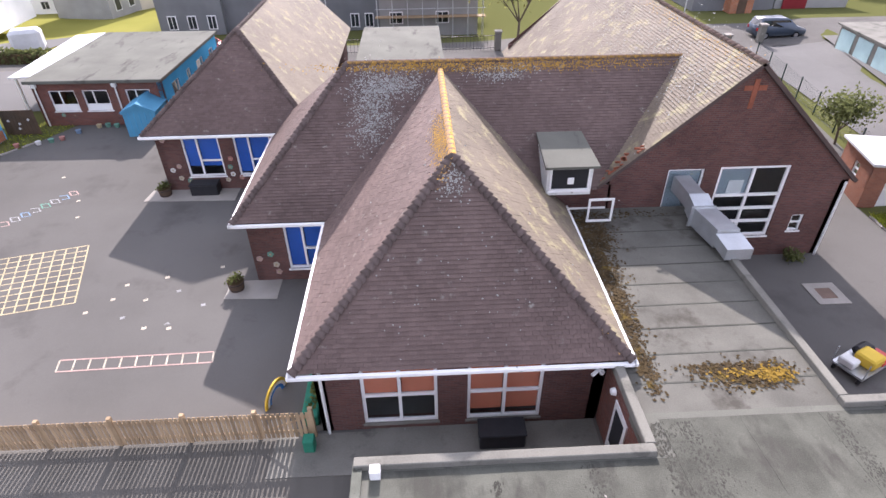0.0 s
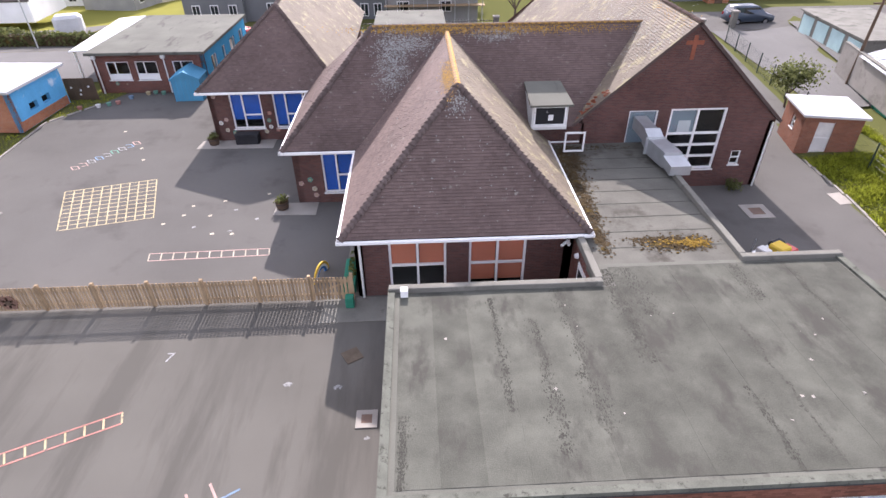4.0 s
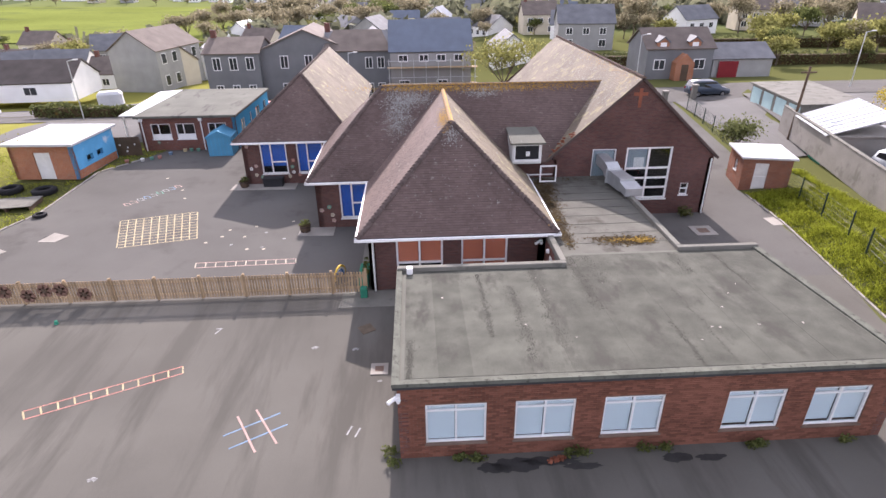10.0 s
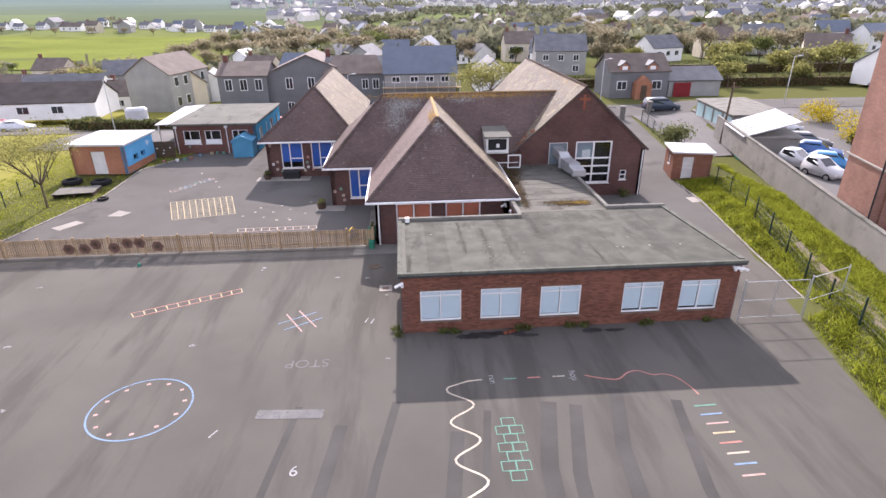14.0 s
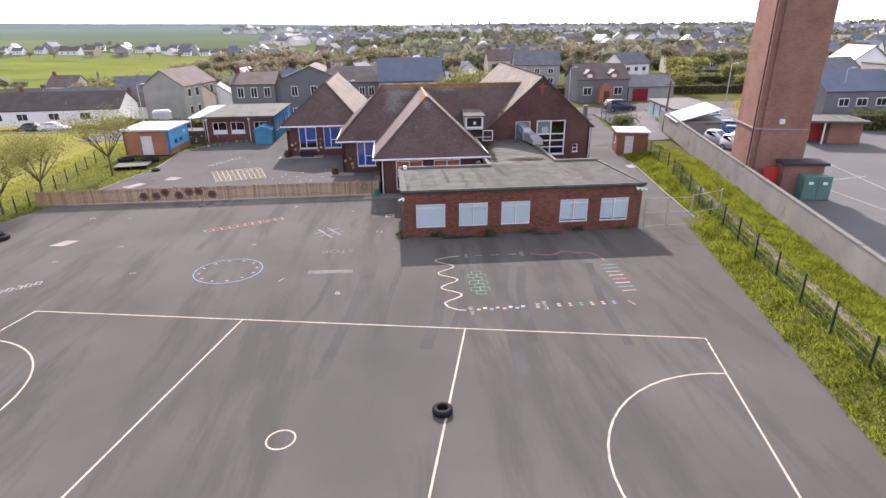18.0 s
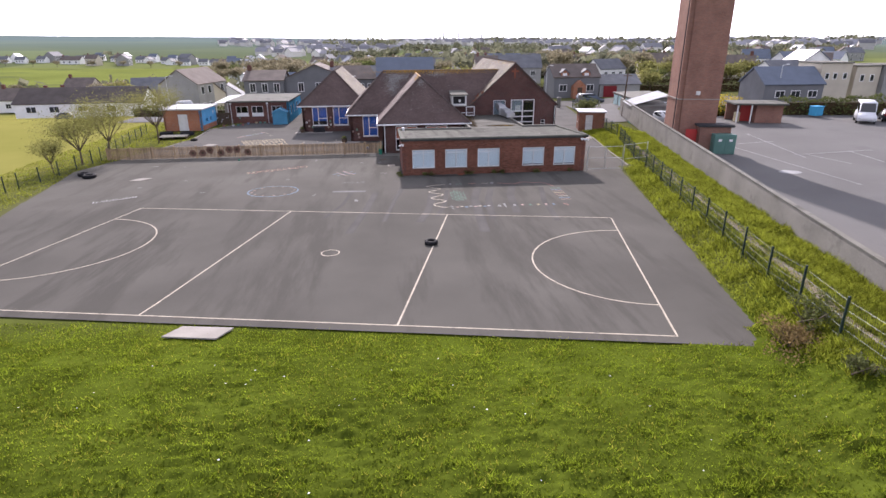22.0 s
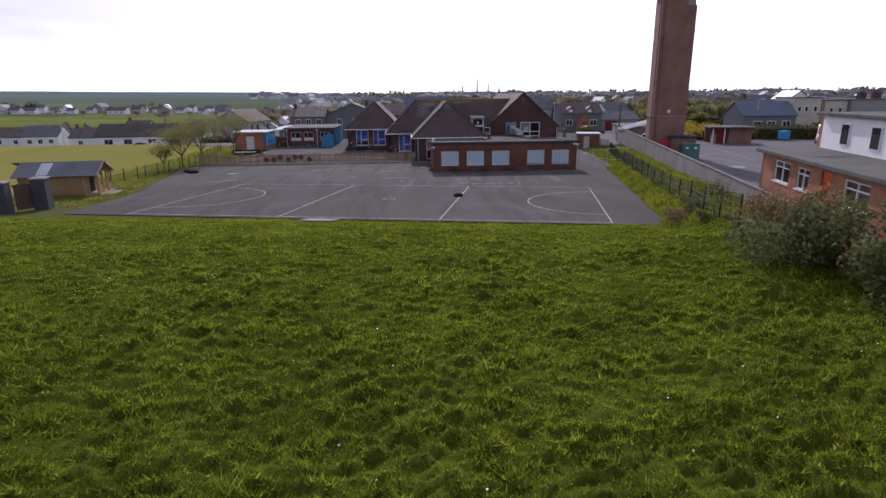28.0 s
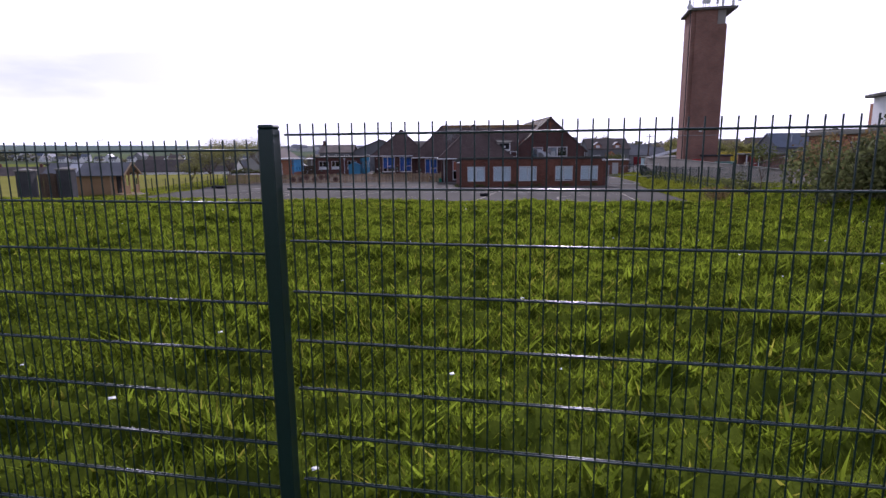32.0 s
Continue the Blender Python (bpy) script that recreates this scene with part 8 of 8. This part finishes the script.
def hedge(x0, y0, x1, y1, w, h_, seed, leaf, label, z=0.45, count=4200):
    d = Vector((x1 - x0, y1 - y0, 0))
    he = thing("hedge", (x0, y0, z), math.degrees(math.atan2(d.y, d.x)), label, "hedge", "hedges")
    L_ = d.length
    rnd = random.Random(seed)
    bm = bmesh.new()
    for _ in range(count):
        u = rnd.uniform(0, L_)
        k = 0.8 + 0.35 * noise.noise((u * 0.35, seed, 0)) + 0.1 * noise.noise((u * 1.7, seed, 5))
        a = rnd.uniform(-0.2, math.pi + 0.2)
        p = Vector((u, math.cos(a) * w / 2 * k, max(0.05, math.sin(a) ** 0.6 * h_ * k if math.sin(a) > 0 else rnd.uniform(0, 0.6))))
        p += Vector((rnd.gauss(0, 0.08), rnd.gauss(0, 0.08), rnd.gauss(0, 0.08)))
        t_ = Vector((rnd.gauss(0, 1), rnd.gauss(0, 1), rnd.gauss(0, 1))).normalized()
        b_ = t_.orthogonal().normalized()
        s = rnd.uniform(0.1, 0.24)
        bm.faces.new([bm.verts.new(p + q) for q in (t_ * s, b_ * s * 0.6, -t_ * s, -b_ * s * 0.6)])
    part("leaves", bm, leaf, he)
    part("core", bx(0.3, L_ - 0.3, -w * 0.3, w * 0.3, 0, h_ * 0.6), MOSS, he, "dark twiggy core")
hedge(51, 29.5, 80, 25, 2.6, 2.7, 3, LEAF_MID, "thick unclipped green hedge behind the car park")
hedge(41, 29.5, 51, 29, 1.6, 1.4, 4, LEAF_MID, "low hedge behind the garage", count=1800)
hedge(-28, 51.5, -44, 53.5, 1.4, 1.6, 5, LEAF_DARK, "dark garden hedge with purple shoots", land(-36, 52.5), 1500)
hedge(11, 51.2, 20, 50.5, 1.2, 0.9, 6, LEAF_SPRING, "low pale flowering border by the street", land(15, 51), 1200)
hedge(24, 75, 75, 72, 2.2, 2.4, 7, LEAF_DARK, "tall clipped dark hedge behind houses", -0.3, 4200)
hedge(50, 95, 95, 92, 2.2, 2.6, 8, LEAF_DARK, "tall clipped dark hedge behind houses", -0.6, 3200)

# ---- town and country behind ----
rt = random.Random(77)
protos = []
for i, (wm_, rm_, w, d, h_, r_) in enumerate(((RENDER_WHITE, SLATE, 9, 7.5, 3.2, 6.0), (RENDER_CREAM, SLATE_BROWN, 8, 7, 4.6, 7.4), (RENDER_GREY, SLATE, 10, 8, 4.8, 7.8), (RENDER_WHITE, SLATE_BROWN, 14, 8, 2.8, 5.4), (RENDER_WHITE, SLATE_BLUE, 8.5, 7.5, 4.8, 7.9))):
    wn_ = W2([w * k - 0.6 for k in (0.2, 0.5, 0.8)], h_ - 1.9, 1.2, 1.2) + (W2([w * k - 0.6 for k in (0.2, 0.8)], 0.8, 1.3, 1.3) if h_ > 4 else [])
    protos.append(house("town_house", 60 + i * 16, 120 + i * 8, w, d, h_, r_, "x", wm_, rm_, rt.uniform(-30, 30), -1.1, ("white", "cream", "grey", "long white", "tall white")[i] + " rendered house with pitched roof in the town", wn_, ((0.8, d / 2),) if i % 2 else (), group="town houses"))
def clear(x, y):
    return not (-460 < x < -0.3 * y and 140 < y < 385) and not (15 < x < 55 and 50 < y < 74)
spots = []
for _ in range(2500):
    y = rt.uniform(88, 420)
    x = rt.uniform(-0.75, 0.95) * y * 1.05
    if clear(x, y) and noise.noise((x / 90, y / 90, 2)) > -0.12 and all((x - a) ** 2 + (y - b) ** 2 > 15 ** 2 for a, b in spots):
        spots.append((x, y))
    if len(spots) >= 150:
        break
for i, (x, y) in enumerate(spots):
    copy_thing(protos[i % 5], pose(x, y, land(x, y) - 0.2, 0, 0, rt.choice((0, 90, 20, -25, 70, -70, 160)) + rt.uniform(-12, 12)))
for i in range(9):
    copy_thing(protos[(3, 0, 3)[i % 3]], pose(-58 - 12.5 * i, 92 + 2.5 * (i % 2) + 3 * i, land(-58 - 12.5 * i, 92) - 0.3, 0, 0, 4))
for i, (x, y) in enumerate(((75, 64), (90, 68))):
    copy_thing(protos[(0, 4)[i]], pose(x, y, 0.2, 0, 0, (15, 80)[i]))

house("slate_roofed_house", 55.0, 39.0, 9.4, 7, 3.5, 6.0, "x", RENDER_DARK, SLATE_BLUE, -3, 0.2, "long dark rendered house with blue slate roof", W2((1.8, 4.3, 7.0), 1.5, 1.5, 1.1))


def flat_block(x, y, w, d, h_, wall_m, label, wins=(), stacks=()):
    """A flat-roofed rendered building with a parapet, windows as (x, z, w, h), and chimney stacks with pots."""
    fb = thing("flat_roofed_building", (x, y, 0.2), -4, label, "building")
    part("wall", bx(0, w, 0, d, 0, h_), wall_m, fb)
    part("parapet", bx(-0.15, w + 0.15, -0.15, d + 0.15, h_, h_ + 0.22, 0.03), CONCRETE, fb)
    for a, b, c, e in wins:
        wi = part("window", bx(a, a + c, -0.06, 0.05, b, b + e), WHITE, fb)
        part("pane", bx(a + 0.1, a + c - 0.1, -0.08, -0.05, b + 0.1, b + e - 0.1), DARK_GLASS, wi)
    for a in stacks:
        st = part("chimney", bx(a, a + 1.3, 1.5, 2.3, h_, h_ + 1.3), BRICK_OLD, fb)
        for k in range(4):
            part("chimney_pot", rod((a + 0.2 + 0.3 * k, 1.9, h_ + 1.3), (a + 0.2 + 0.3 * k, 1.9, h_ + 1.75), 0.1, 0.08, 8), BRICK_OLD, st)


flat_block(65.4, 41.0, 4.9, 6, 6.4, RENDER_CREAM, "cream rendered flat-roofed building beyond the hedge", ((0.7, 4.0, 0.7, 1.0), (2.0, 4.0, 0.7, 1.0), (3.6, 4.0, 0.7, 1.0)))
flat_block(71.4, 41.0, 4.0, 6, 5.9, RENDER_CREAM, "cream rendered flat-roofed building beyond the hedge", ((0.8, 3.6, 0.7, 1.1), (2.4, 3.6, 0.7, 1.1)))
flat_block(75.6, 40.0, 14.0, 6, 6.0, RENDER_GREY, "long olive-grey rendered block with chimney stacks", (), (2.2, 4.9))

# the meadow beyond the bungalows, its hedges, and the row of white houses behind it
MEADOW = mat("bright_meadow", (0.16, 0.188, 0.05), 0.95, 0.25, 0.02, 0.6, 0.2, stain=(0.1, 0.115, 0.05), stain_at=0.54, stain_scale=0.03, stretch=(0.5, 1.6, 1), spec=0.0)
rows = []
for j in range(15):
    y = 190 + 165 * j / 14
    a, b = -0.92 * y, -0.33 * y - 8 * math.sin(j * 0.9)
    rows.append([(a + (b - a) * i / 24, y, land(a + (b - a) * i / 24, y) + 0.35) for i in range(25)])
meadow = sheet("meadow", rows, MEADOW, "bright green meadow beyond the bungalows")
for i in range(58):
    x, y = -420 + 5.3 * i + rt.uniform(-2, 2), 412 + 18 * math.sin(i * 0.2) + rt.uniform(-5, 5) + (16 if i % 2 else 0)
    o = copy_thing(protos[(0, 4, 0, 3)[i % 4]], pose(x, y, land(x, y) - 0.2, 0, 0, rt.choice((4, -8, 80)) + rt.uniform(-8, 8)))
    o.scale = (0.72, 0.72, 0.8)

def town_stuff():
    """The far town: many small pitched houses in one mesh for walls and one for roofs."""
    wv, wf, rv, rf = [], [], [], []
    n_ = 0
    while n_ < 900:
        y = rt.uniform(380, 1900)
        x = rt.uniform(-0.9, 0.95) * y
        if noise.noise((x / 260, y / 260, 4)) < 0.05 or x < -0.28 * y or (y > 1100 and x < 0.1 * y):
            continue
        n_ += 1
        z, a = land(x, y) - 0.3, rt.choice((0.1, 1.2, -0.6, 0.5)) + rt.uniform(-0.2, 0.2)
        w, d, h_, r_ = rt.uniform(8, 16), 8, rt.uniform(3.5, 6), 3.2
        ca, sa = math.cos(a), math.sin(a)
        P_ = lambda u, v, q: (x + u * ca - v * sa, y + u * sa + v * ca, z + q)
        k = len(wv)
        wv += [P_(u, v, q) for q in (0, h_) for u, v in ((0, 0), (w, 0), (w, d), (0, d))] + [P_(0, d / 2, h_ + r_), P_(w, d / 2, h_ + r_)]
        wf += [(k, k + 1, k + 5, k + 4), (k + 1, k + 2, k + 6, k + 5), (k + 2, k + 3, k + 7, k + 6), (k + 3, k, k + 4, k + 7), (k + 4, k + 8, k + 7), (k + 5, k + 6, k + 9)]
        k = len(rv)
        rv += [P_(-0.3, -0.4, h_), P_(w + 0.3, -0.4, h_), P_(w + 0.3, d / 2, h_ + r_ + 0.1), P_(-0.3, d / 2, h_ + r_ + 0.1), P_(-0.3, d + 0.4, h_), P_(w + 0.3, d + 0.4, h_)]
        rf += [(k, k + 1, k + 2, k + 3), (k + 3, k + 2, k + 5, k + 4)]
    tw = mat("far_house_walls", (0.62, 0.6, 0.56), 0.9, 0.25, 0.01, 0.5, 0, island=0.8)
    tr = mat("far_house_roofs", (0.22, 0.22, 0.235), 0.6, 0.35, 0.01, 0.5, 0, island=0.8)
    tagged(raw("distant_town_walls", wv, wf, tw), "pale walls of a distant town on gentle hills", "town", kind="stuff")
    tagged(raw("distant_town_roofs", rv, rf, tr), "slate roofs of a distant town on gentle hills", "town", kind="stuff")
town_stuff()

tp = [tree(70 + i * 9, 100 + i * 7, 4.6 + 0.7 * i, 90 + i, (LEAF_SPRING, LEAF_MID, LEAF_PALE, LEAF_PALE)[i], ("green garden tree", "dark green garden tree", "pale spring garden tree", "pale half-bare garden tree")[i] + " among houses", 1500, 0.22, 7, 1.9, -0.8, 0.16, lsp=0.6) for i in range(4)]
n_ = 0
while n_ < 260:
    y = rt.uniform(72, 330)
    x = rt.uniform(-0.75, 0.95) * y * 1.05
    if (-60 < x < -2 and y < 92) or (-460 < x < -0.3 * y and 140 < y < 385) or (15 < x < 52 and 50 < y < 74) or noise.noise((x / 40, y / 40, 8)) < -0.15:
        continue
    n_ += 1
    k = rt.choice((0, 0, 1, 2, 2, 3))
    o = copy_thing(tp[k], pose(x, y, land(x, y) - 0.2, 0, 0, rt.uniform(0, 360)))
    s = rt.uniform(0.6, 1.25)
    o.scale = (s, s, s * rt.uniform(0.8, 1.1))

for i in range(46):
    x, y = rt.uniform(-78, 0), rt.uniform(165, 250)
    o = copy_thing(tp[(2, 3, 3, 2, 1)[i % 5]], pose(x, y, land(x, y) - 0.2, 0, 0, rt.uniform(0, 360)))
    s = rt.uniform(1.0, 1.7)
    o.scale = (s, s, s * 0.95)
for i in range(40):
    x = -250 + 6.1 * i + rt.uniform(-2, 2)
    y = (178 if i % 3 else 372) + rt.uniform(-6, 6)
    if x > -0.33 * y:
        continue
    o = copy_thing(tp[(3, 2, 1)[i % 3]], pose(x, y, land(x, y) - 0.2, 0, 0, rt.uniform(0, 360)))
    o.scale = (0.9, 0.9, 0.6)

def far_woods():
    """Hedgerows and woods beyond the town: uneven clumps of leaves."""
    nr = np.random.RandomState(5)
    vs, fs = [], []
    c_ = 0
    while c_ < 1700:
        y = nr.uniform(140, 1100) if c_ % 3 else nr.uniform(140, 600)
        x = nr.uniform(-0.95, 0.95) * y
        if noise.noise((x / 120, y / 120, 6)) < 0.08 or (-460 < x < -0.3 * y and 150 < y < 380) or (y > 440 and x < -0.1 * y):
            continue
        c_ += 1
        z, r_ = land(x, y), nr.uniform(2.5, 5.5) * (1 if y < 700 else 1.6)
        for _ in range(26 if y < 600 else 12):
            d = nr.normal(size=3)
            d /= np.linalg.norm(d)
            p = np.array([x, y, z + r_ * 0.7]) + d * r_ * nr.uniform(0.6, 1.0) * (1.2, 1.0, 0.75)
            a, b = nr.normal(size=3), nr.normal(size=3)
            a *= r_ * 0.34 / np.linalg.norm(a)
            b *= r_ * 0.34 / np.linalg.norm(b)
            k = len(vs)
            vs += [tuple(p + a), tuple(p + b), tuple(p - a), tuple(p - b)]
            fs.append((k, k + 1, k + 2, k + 3))
    # leaf colour greyed and paled, haze put into the base colour
    tagged(raw("far_woods", vs, fs, leaf_mat("hazed_far_leaf", (0.15, 0.155, 0.1))), "distant woods and hedgerows in spring leaf", "woods", kind="stuff")
far_woods()
mast_g = thing("distant_masts", (310, 2300, land(310, 2300)), 0, "far thin masts and towers on the horizon", "mast")
for x, h_ in ((0, 60), (-60, 35), (45, 40), (-95, 25), (90, 30)):
    part("mast", rod((x, 0, 0), (x, 0, h_), 3, 1.5), CONCRETE, mast_g)


# ---- grass ----
def blades(name, n_, place, length, width, label, material, seed):
    """Single grass blades as slim bent triangles, joined into one mesh."""
    nr = np.random.RandomState(seed)
    pts = place(nr, n_)
    n_ = len(pts)
    a = nr.uniform(0, 2 * np.pi, n_)
    lean = nr.uniform(0.3, 1.6, n_)
    b = nr.uniform(0, 2 * np.pi, n_)
    h_ = length(pts, nr)
    w = width(pts, nr)
    sx, sy = np.cos(a) * w, np.sin(a) * w
    v = np.empty((n_, 3, 3))
    v[:, 0] = pts - np.stack([sx, sy, 0 * sx + 0.02], 1)
    v[:, 1] = pts + np.stack([sx, sy, 0 * sx - 0.02], 1)
    v[:, 2] = pts + np.stack([np.cos(b) * lean * h_, np.sin(b) * lean * h_, h_], 1)
    me = bpy.data.meshes.new(name)
    me.vertices.add(3 * n_)
    me.loops.add(3 * n_)
    me.polygons.add(n_)
    me.vertices.foreach_set("co", v.ravel())
    me.loops.foreach_set("vertex_index", np.arange(3 * n_, dtype=np.int32))
    me.polygons.foreach_set("loop_start", np.arange(0, 3 * n_, 3, dtype=np.int32))
    me.update()
    me.materials.append(material)
    return tagged(new(name, me), label, "grass", kind="stuff")


def on_field(x, y, nr):
    return (y < south_edge(x) + nr.normal(0, 0.14, len(x))) & (x < 8.9 + 0.25 * (y + 28) + 3.0)


def field_at(x0, x1, y0, y1, soft=0.0):
    """Blades spread evenly over the field."""
    def place(nr, n_):
        x, y = nr.uniform(x0, x1, n_), nr.uniform(y0, y1, n_)
        keep = on_field(x, y, nr)
        if soft:
            keep &= nr.uniform(0, 1, n_) * soft < np.minimum(np.minimum(x - x0, x1 - x), y1 - y)
        x, y = x[keep], y[keep]
        return np.stack([x, y, height(x, y)], 1)
    return place


def clumps_at(x0, x1, y0, y1, per, spread):
    """Blades gathered in clumps that crown the tussocks."""
    def place(nr, n_):
        cx, cy = nr.uniform(x0, x1, n_ // per), nr.uniform(y0, y1, n_ // per)
        k = np.array([noise.noise((p * 1.25, q * 2.3, 3)) for p, q in zip(cx, cy)])
        cx, cy = cx[k > -0.12], cy[k > -0.12]
        x = np.repeat(cx, per) + nr.normal(0, spread, len(cx) * per) * 1.5
        y = np.repeat(cy, per) + nr.normal(0, spread, len(cx) * per)
        keep = on_field(x, y, nr)
        x, y = x[keep], y[keep]
        return np.stack([x, y, height(x, y)], 1)
    return place


def tuft_h(lo, hi):
    def f(p, nr):
        k = np.array([max(0.0, noise.noise((x * 0.9, y * 0.9, 3)) + 0.25) for x, y, _ in p])
        x, y = p[:, 0], p[:, 1]
        crest = height(x, y) - (height(x + 0.35, y) + height(x - 0.35, y) + height(x, y + 0.22) + height(x, y - 0.22)) / 4
        return nr.uniform(lo, hi, len(p)) * (0.6 + 1.2 * k) * np.where(y < -27, np.clip(0.95 + 6 * crest, 0.75, 1.5), 1.0)
    return f


def wide(lo, hi):
    return lambda p, nr: nr.uniform(lo, hi, len(p))


blades("field_grass", 330000, field_at(-31, 12, -58, -25), tuft_h(0.03, 0.085), wide(0.012, 0.03), "rough tussocky green field grass", GRASS, 1)
blades("field_tussocks", 210000, clumps_at(-30, 12, -58, -26, 42, 0.11), lambda p, nr: tuft_h(0.07, 0.17)(p, nr) * np.clip((-24 - p[:, 1]) / 18, 0.4, 1), wide(0.01, 0.026), "long green tussocks standing in the field", GRASS, 5)
blades("field_dry_grass", 60000, clumps_at(-30, 12, -58, -26, 30, 0.4), tuft_h(0.05, 0.12), wide(0.008, 0.02), "yellowing grass patches in the field", GRASS_DRY, 6)
blades("field_grass_near", 300000, field_at(-19, 7, -57, -40, 4.0), tuft_h(0.035, 0.11), wide(0.004, 0.01), "long green grass blades near the end fence", GRASS, 2)


def bank_at(nr, n_):
    y = nr.uniform(-33, 26, n_)
    xr = np.array([tarmac_right(v) if v > -28 else 8.8 for v in y])
    x = xr + 0.1 + nr.uniform(0, 1, n_) ** 0.8 * np.interp(y, [-33, 0, 26], [6.0, 6.2, 5.5])
    keep = ~((x > 19.6) & (x < 25.6) & (y > 21.8) & (y < 27.5)) & (x < 23.4 + 0.252 * (y - 6)) & ((np.abs(x - fence_x(y) - 0.95) > 0.22) | (nr.uniform(0, 1, n_) < 0.15))
    x, y = x[keep], y[keep]
    return np.stack([x, y, height(x, y)], 1)


blades("bank_grass", 150000, bank_at, tuft_h(0.1, 0.32), wide(0.015, 0.04), "lush long grass and weeds on the bank", WEEDS, 3)


def lawn_at(nr, n_):
    x, y = nr.uniform(-36, -22, n_), nr.uniform(-20, 36, n_)
    keep = x < np.interp(y, [-30, -20, -15, -8, 0, 6, 10, 13, 20, 22, 30, 33, 36], [-27, -26.5, -26.6, -28, -29.3, -30.3, -29, -27.6, -25.9, -25.2, -25.4, -23.4, -22]) - 0.05
    keep &= ~((x > -30.6) & (x < -25.4) & (y > 28) & (y < 34)) & ~((x > -29.1) & (x < -26.2) & (y > 22.2) & (y < 24.4))
    x, y = x[keep], y[keep]
    return np.stack([x, y, height(x, y)], 1)


blades("lawn_grass", 60000, lawn_at, tuft_h(0.05, 0.16), wide(0.015, 0.035), "green grass along the playground edge", WEEDS, 4)
nr = np.random.RandomState(9)
vs, fs = [], []
for _ in range(170):
    x, y = nr.uniform(-24, 9), nr.uniform(-55, -29)
    if y > south_edge(x) - 0.5:
        continue
    z = land(x, y) + tuft(x, y) + nr.uniform(0.06, 0.14)
    k = len(vs)
    s = nr.uniform(0.012, 0.028)
    vs += [(x + s * math.cos(i * 1.0472), y + s * math.sin(i * 1.0472), z + 0.01 * (i % 2)) for i in range(6)]
    fs.append(tuple(range(k, k + 6)))
tagged(raw("daisies", vs, fs, WHITE), "small white daisies scattered in the grass", "flowers", kind="stuff")
weeds = [(3.1, 0.62), (3.4, 0.6), (5.4, 0.62), (8.9, 0.62), (9.2, 0.65), (-2.45, 1.1), (-2.4, 0.6), (11.9, 0.66), (-0.4, 0.66), (-3.9, 13.8), (6.1, 0.66), (0.2, 0.64)]
for i, (x, y) in enumerate(weeds):
    w = thing("wall_weed", (x, y, g(y)), 0, "green weed growing at the wall foot", "weed", "weeds at the wall foot")
    part("leaves", leaf_ball(0.22, 130, 0.055, (1.2, 0.6, 0.9), 30 + i), LEAF_MID, w).location = (0, 0, 0.15)
rub = thing("orange_rag", (2.6, 0.45, g(0.45)), 20, "crumpled orange cloth on the asphalt", "cloth")
part("cloth", leaf_ball(0.2, 60, 0.09, (1.2, 0.6, 0.3), 77), CROSS, rub).location = (0, 0, 0.08)

# ---- bricks of the block's front wall ----
def brick_grid(x0, x1, z0, z1, holes):
    for r in range(int((z1 - z0) / 0.075)):
        z = z0 + r * 0.075
        x = x0 - (0.1125 if r % 2 else 0.0)
        while x < x1:
            spans_ = [(max(x, x0), min(x + 0.215, x1))]
            for a, b, c, d in holes:
                if c < z + 0.065 and z < d:
                    spans_ = [s for p, q in spans_ for s in ((p, min(q, a)), (max(p, b), q)) if s[1] - s[0] > 0.03]
            for p, q in spans_:
                yield p, q, z
            x += 0.225


HOLES = [(a, b, 0.41, 1.98) for a, b in BW]
full = shared("brick", bx(0, 0.215, 0, 0.03, 0, 0.065), BRICK_UNIT)
vs, fs, one = [], [], 0
for p, q, z in brick_grid(-2.18, 13.15, ZB + 0.02, 2.74, HOLES):
    if one < 300 and p < 3.4 and 1.98 > z > 0.35 and abs(q - p - 0.215) < 1e-6:
        o = new("brick", full)
        o.parent = b_front
        o.location = (p, 0.85 + random.uniform(-0.002, 0.002), z)
        one += 1
        continue
    k = len(vs)
    y0 = 0.85 + random.uniform(-0.002, 0.002)
    vs += [(p, y0, z), (q, y0, z), (q, y0, z + 0.065), (p, y0, z + 0.065), (p, 0.88, z), (q, 0.88, z), (q, 0.88, z + 0.065), (p, 0.88, z + 0.065)]
    fs += [(k, k + 1, k + 2, k + 3), (k + 3, k + 2, k + 6, k + 7), (k + 4, k + 5, k + 1, k), (k + 1, k + 5, k + 6, k + 2), (k + 4, k, k + 3, k + 7)]
o = raw("brickwork", vs, fs, BRICK_UNITS, b_front, "red-brown stretcher-bond bricks")
o["kind"] = "stuff"
